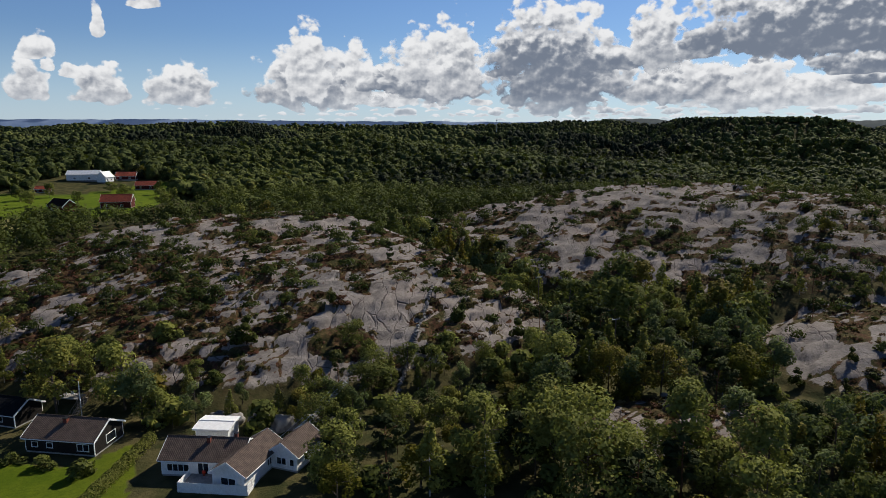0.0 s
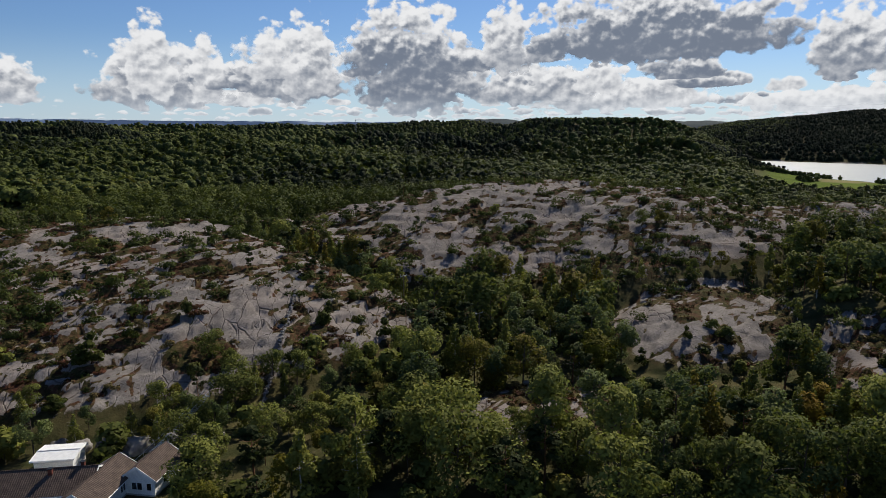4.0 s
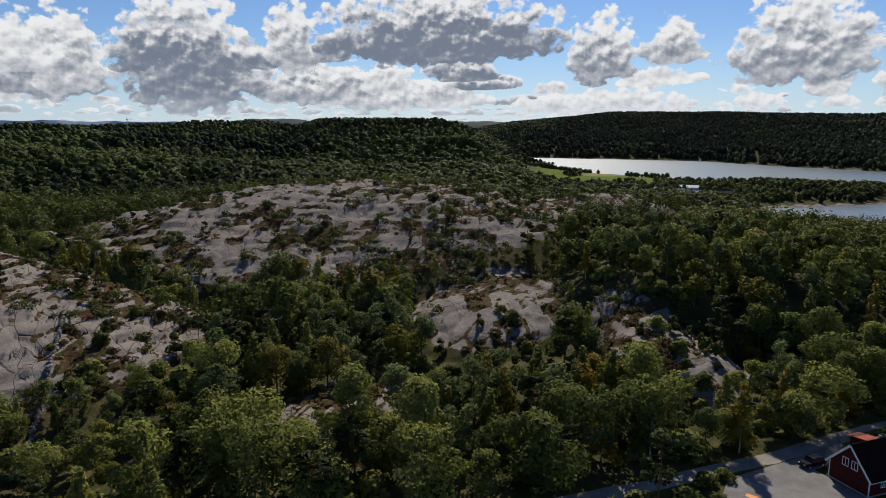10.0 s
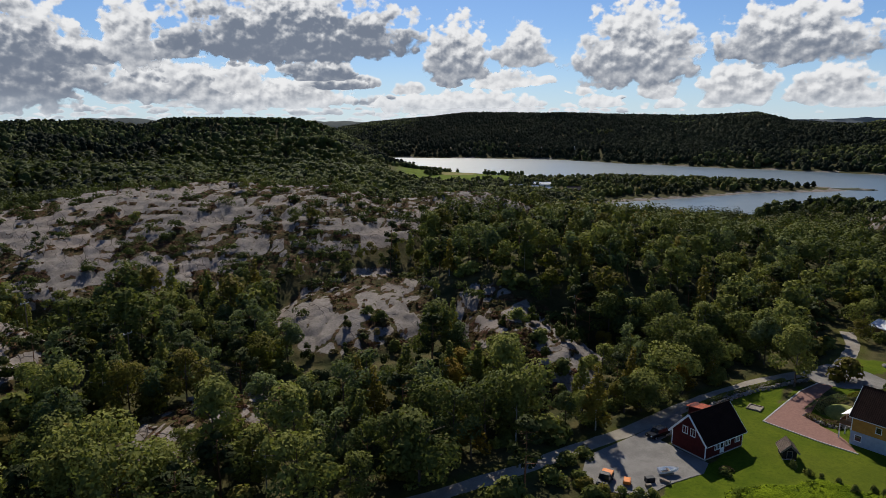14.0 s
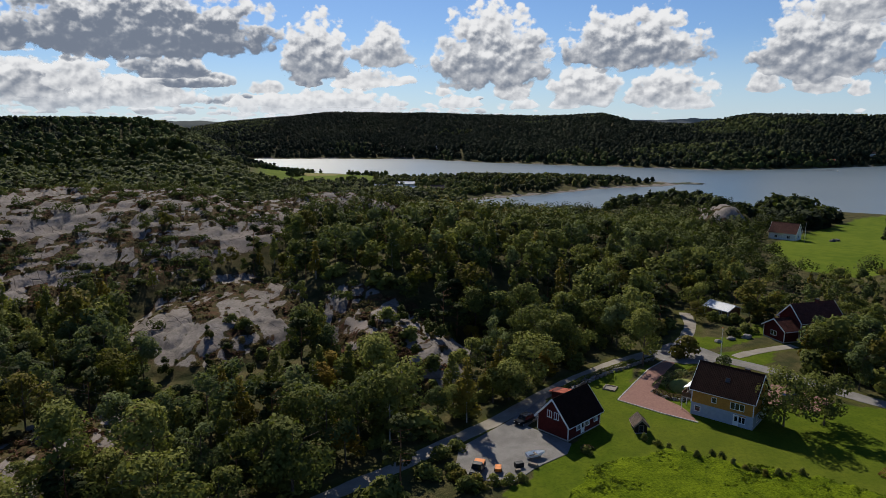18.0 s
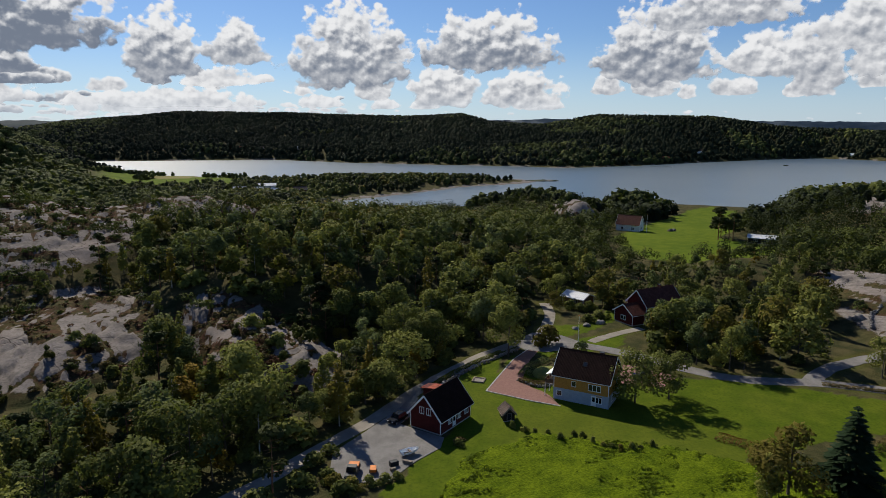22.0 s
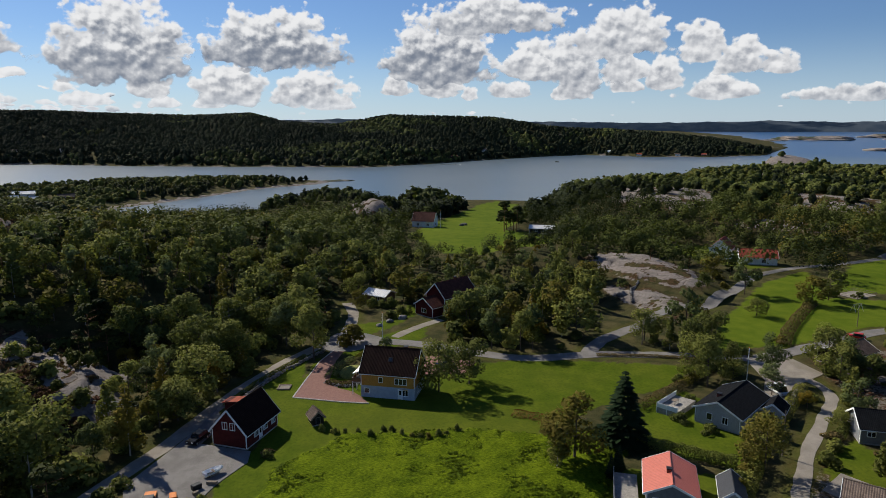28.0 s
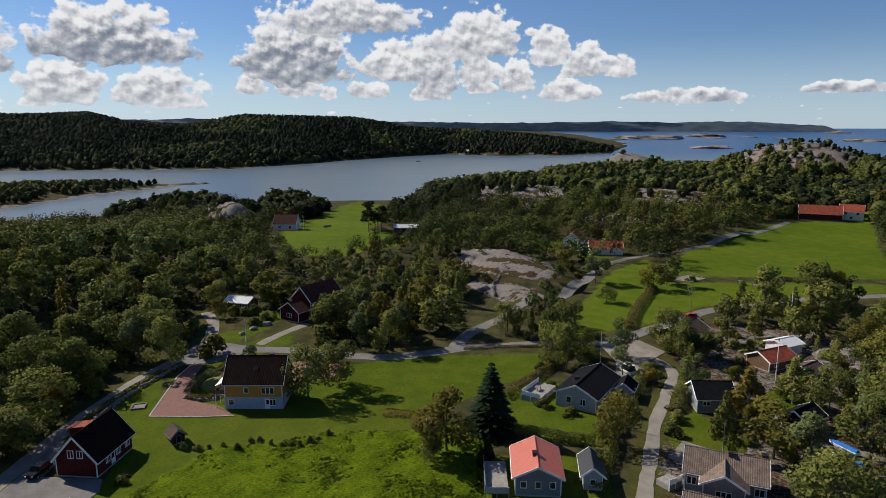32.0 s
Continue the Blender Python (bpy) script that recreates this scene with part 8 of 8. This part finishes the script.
SINGLE += [('aspen', 47.0, 98.0, 0.85, 1.0), ('oak', 40.0, 88.0, 0.95, 1.1), ('maple', 61.0, 126.0, 1.2, 1.5), ('maple', 36.0, 120.0, 1.0, 1.1), ('oak', 33.0, 124.0, 1.05, 1.1), ('aspen', 62.0, 142.0, 0.95, 1.3),
    ('aspen', 50.0, 146.0, 0.9, 1.3), ('ash', 70.0, 100.0, 1.1, 1.2), ('birch', 78.0, 98.0, 1.15, 1.4), ('birch', 86.0, 94.0, 1.1, 1.3), ('ash', 17.0, 93.0, 0.95, 1.1), ('oak', 6.0, 90.0, 0.9, 1.0),
    ('oak', 27.0, 84.0, 0.8, 1.0), ('spruce', -19.5, 98.5, 0.36, 0.3), ('oak', -52.0, 112.0, 0.75, 0.9), ('shrub', -56.0, 93.0, 1.2, 1.4), ('shrub', -63.5, 96.0, 0.9, 1.2), ('shrub', -69.0, 97.5, 0.8, 1.1),
    ('oak', -14.0, 122.0, 0.6, 1.0), ('ash', 93.0, 66.0, 0.7, 0.9), ('oak', 106.0, 62.0, 0.75, 1.0), ('oak', 117.0, 62.5, 0.9, 1.2), ('birch', 130.0, 60.0, 0.6, 0.8), ('shrub', 79.0, 59.0, 1.0, 1.3)]
SINGLE += [('shrub', 84.0, 59.0, 0.8, 1.1), ('shrub', 74.0, 57.5, 1.1, 1.4), ('dry', 96.0, 41.0, 1.0, 1.2), ('shrub', 95.4, 40.6, 0.6, 0.7), ('oak', 138.5, -45.0, 0.4, 0.6), ('shrub', 126.0, -33.0, 0.7, 1.0),
    ('shrub', 113.0, -33.5, 0.8, 1.0), ('shrub', 117.0, -29.5, 0.8, 1.0)]
SINGLE += [("oak", x, y, 0.7 + 0.1 * (i % 4), 0.8 + 0.1 * (i % 3)) for i, (x, y) in enumerate((
    (-215, 385), (-235, 372), (-192, 396), (-170, 452), (-226, 446), (-200, 412), (-246, 410), (-188, 436), (-255, 396), (-165, 400), (-228, 500), (-160, 372)))]
for kind, x, y, h, w in SINGLE:
    plant("yellow" if kind == "maple" else kind, x, y, h, w, "near" if math.hypot(x, y) < 215 else "mid")
for x, y in ((105.4, 34.5), (104.8, 32.1), (104.5, 30.1), (104.9, 27.9), (103.7, 25.4), (106.5, 23.6), (106.4, 22.2), (105.2, 20.1), (105, 18.2), (104.9, 16.8), (104.4, 15.3), (105.4, 13.7), (106.2, 12.4), (108.0, 10.6)):
    plant("shrub", x, y, 0.42 + 0.3 * prng.random(), 0.42, "near", 0.02, "row of bushes on the lawn")

# tufts of unmown grass on the rough part of the lawn
grng = np.random.default_rng(19)
tx, ty = grng.uniform(74, 113, 16000), grng.uniform(-22, 40, 16000)
tk = plot_mask(tx, ty, "rough") & (np.hypot(tx, ty) > 76) & (fbm(tx, ty, 5, 3, 23) > 0.42)
for bx, by, br in ((100.7, -9.2, 2.0), (107.8, -17.8, 1.5)):
    tk &= np.hypot(tx - bx, ty - by) > br
tx, ty = tx[tk], ty[tk]
woods("tall_grass", tx, ty, land(tx, ty)[0] - 0.02, 0.22 + 0.25 * grng.random(len(tx)), 0.28 + 0.3 * grng.random(len(tx)), 7, 20, M["grass"], "unmown tussocky green grass below the mown lawn")

# dry grass, heather and low bushes on the open ground below the slabs
for x0, y0, r0 in ((76, 102, 9), (66, 110, 9), (80, 112, 12), (72, 118, 10), (90, 124, 12), (108, 88, 9), (103, 80, 7), (98, 76, 6), (118, 94, 8)):
    for _ in range(9):
        ang, rad_ = prng.random() * math.tau, r0 * math.sqrt(prng.random())
        k_ = ("dry", "shrub", "juniper", "heath")[int(prng.integers(4))]
        plant(k_, x0 + rad_ * math.cos(ang), y0 + rad_ * math.sin(ang), 0.8 + 0.8 * prng.random(), tag_="near")

# bushes of several kinds along the gravel lane and through the gardens
for i, (x, y) in enumerate(((120, -47.5), (116.5, -44), (113, -43.5), (109.5, -40), (106, -38), (102, -36.5), (99, -35.5), (95.5, -33), (92, -31.5), (89, -29.5), (117, -57), (113, -54), (108, -52), (104, -49.5),
                            (126, -55), (130, -57.5), (101, -58), (108, -60), (112, -66), (119, -66), (126, -72), (131, -76), (117, -78), (142, -72), (136, -80), (146, -84), (98, -70))):
    plant(("shrub", "shrub", "yellow", "shrub", "oak", "dry")[i % 6], x, y, (0.85, 1.1, 0.42, 0.7, 0.38, 1.3)[i % 6], (1.0, 1.2, 0.5, 0.9, 0.5, 1.5)[i % 6], "near")

# scrub along the wooded side of the gravel road
edge = ROADS["gravel_road"][1]
for (x0, y0), (x1, y1) in zip(edge[1:9], edge[2:10]):
    for k in range(max(2, int(math.hypot(x1 - x0, y1 - y0) / 2.6))):
        f = prng.random()
        off = 3.6 + 5.0 * prng.random()
        px_, py_ = x0 + (x1 - x0) * f + 0.15 * off, y0 + (y1 - y0) * f + off
        plant("shrub", px_, py_, 0.5 + 0.6 * prng.random(), 0.7 + 0.5 * prng.random(), "near", 0.1)
for x, y, h in ((76.5, 54.5, 0.9), (75.0, 52.0, 1.0), (78.0, 48.0, 0.7), (76.0, 49.5, 0.9), (73.5, 50.0, 1.1), (81.5, 45.0, 0.6), (79.5, 46.0, 0.7)):
    plant("shrub", x, y, h, h * 1.1, "near", 0.1)

for d_ in KIND.values():
    for protos in d_.values():
        for pr in protos:
            if pr.name not in USED:
                for o in (*pr.children_recursive, pr):
                    bpy.data.objects.remove(o)
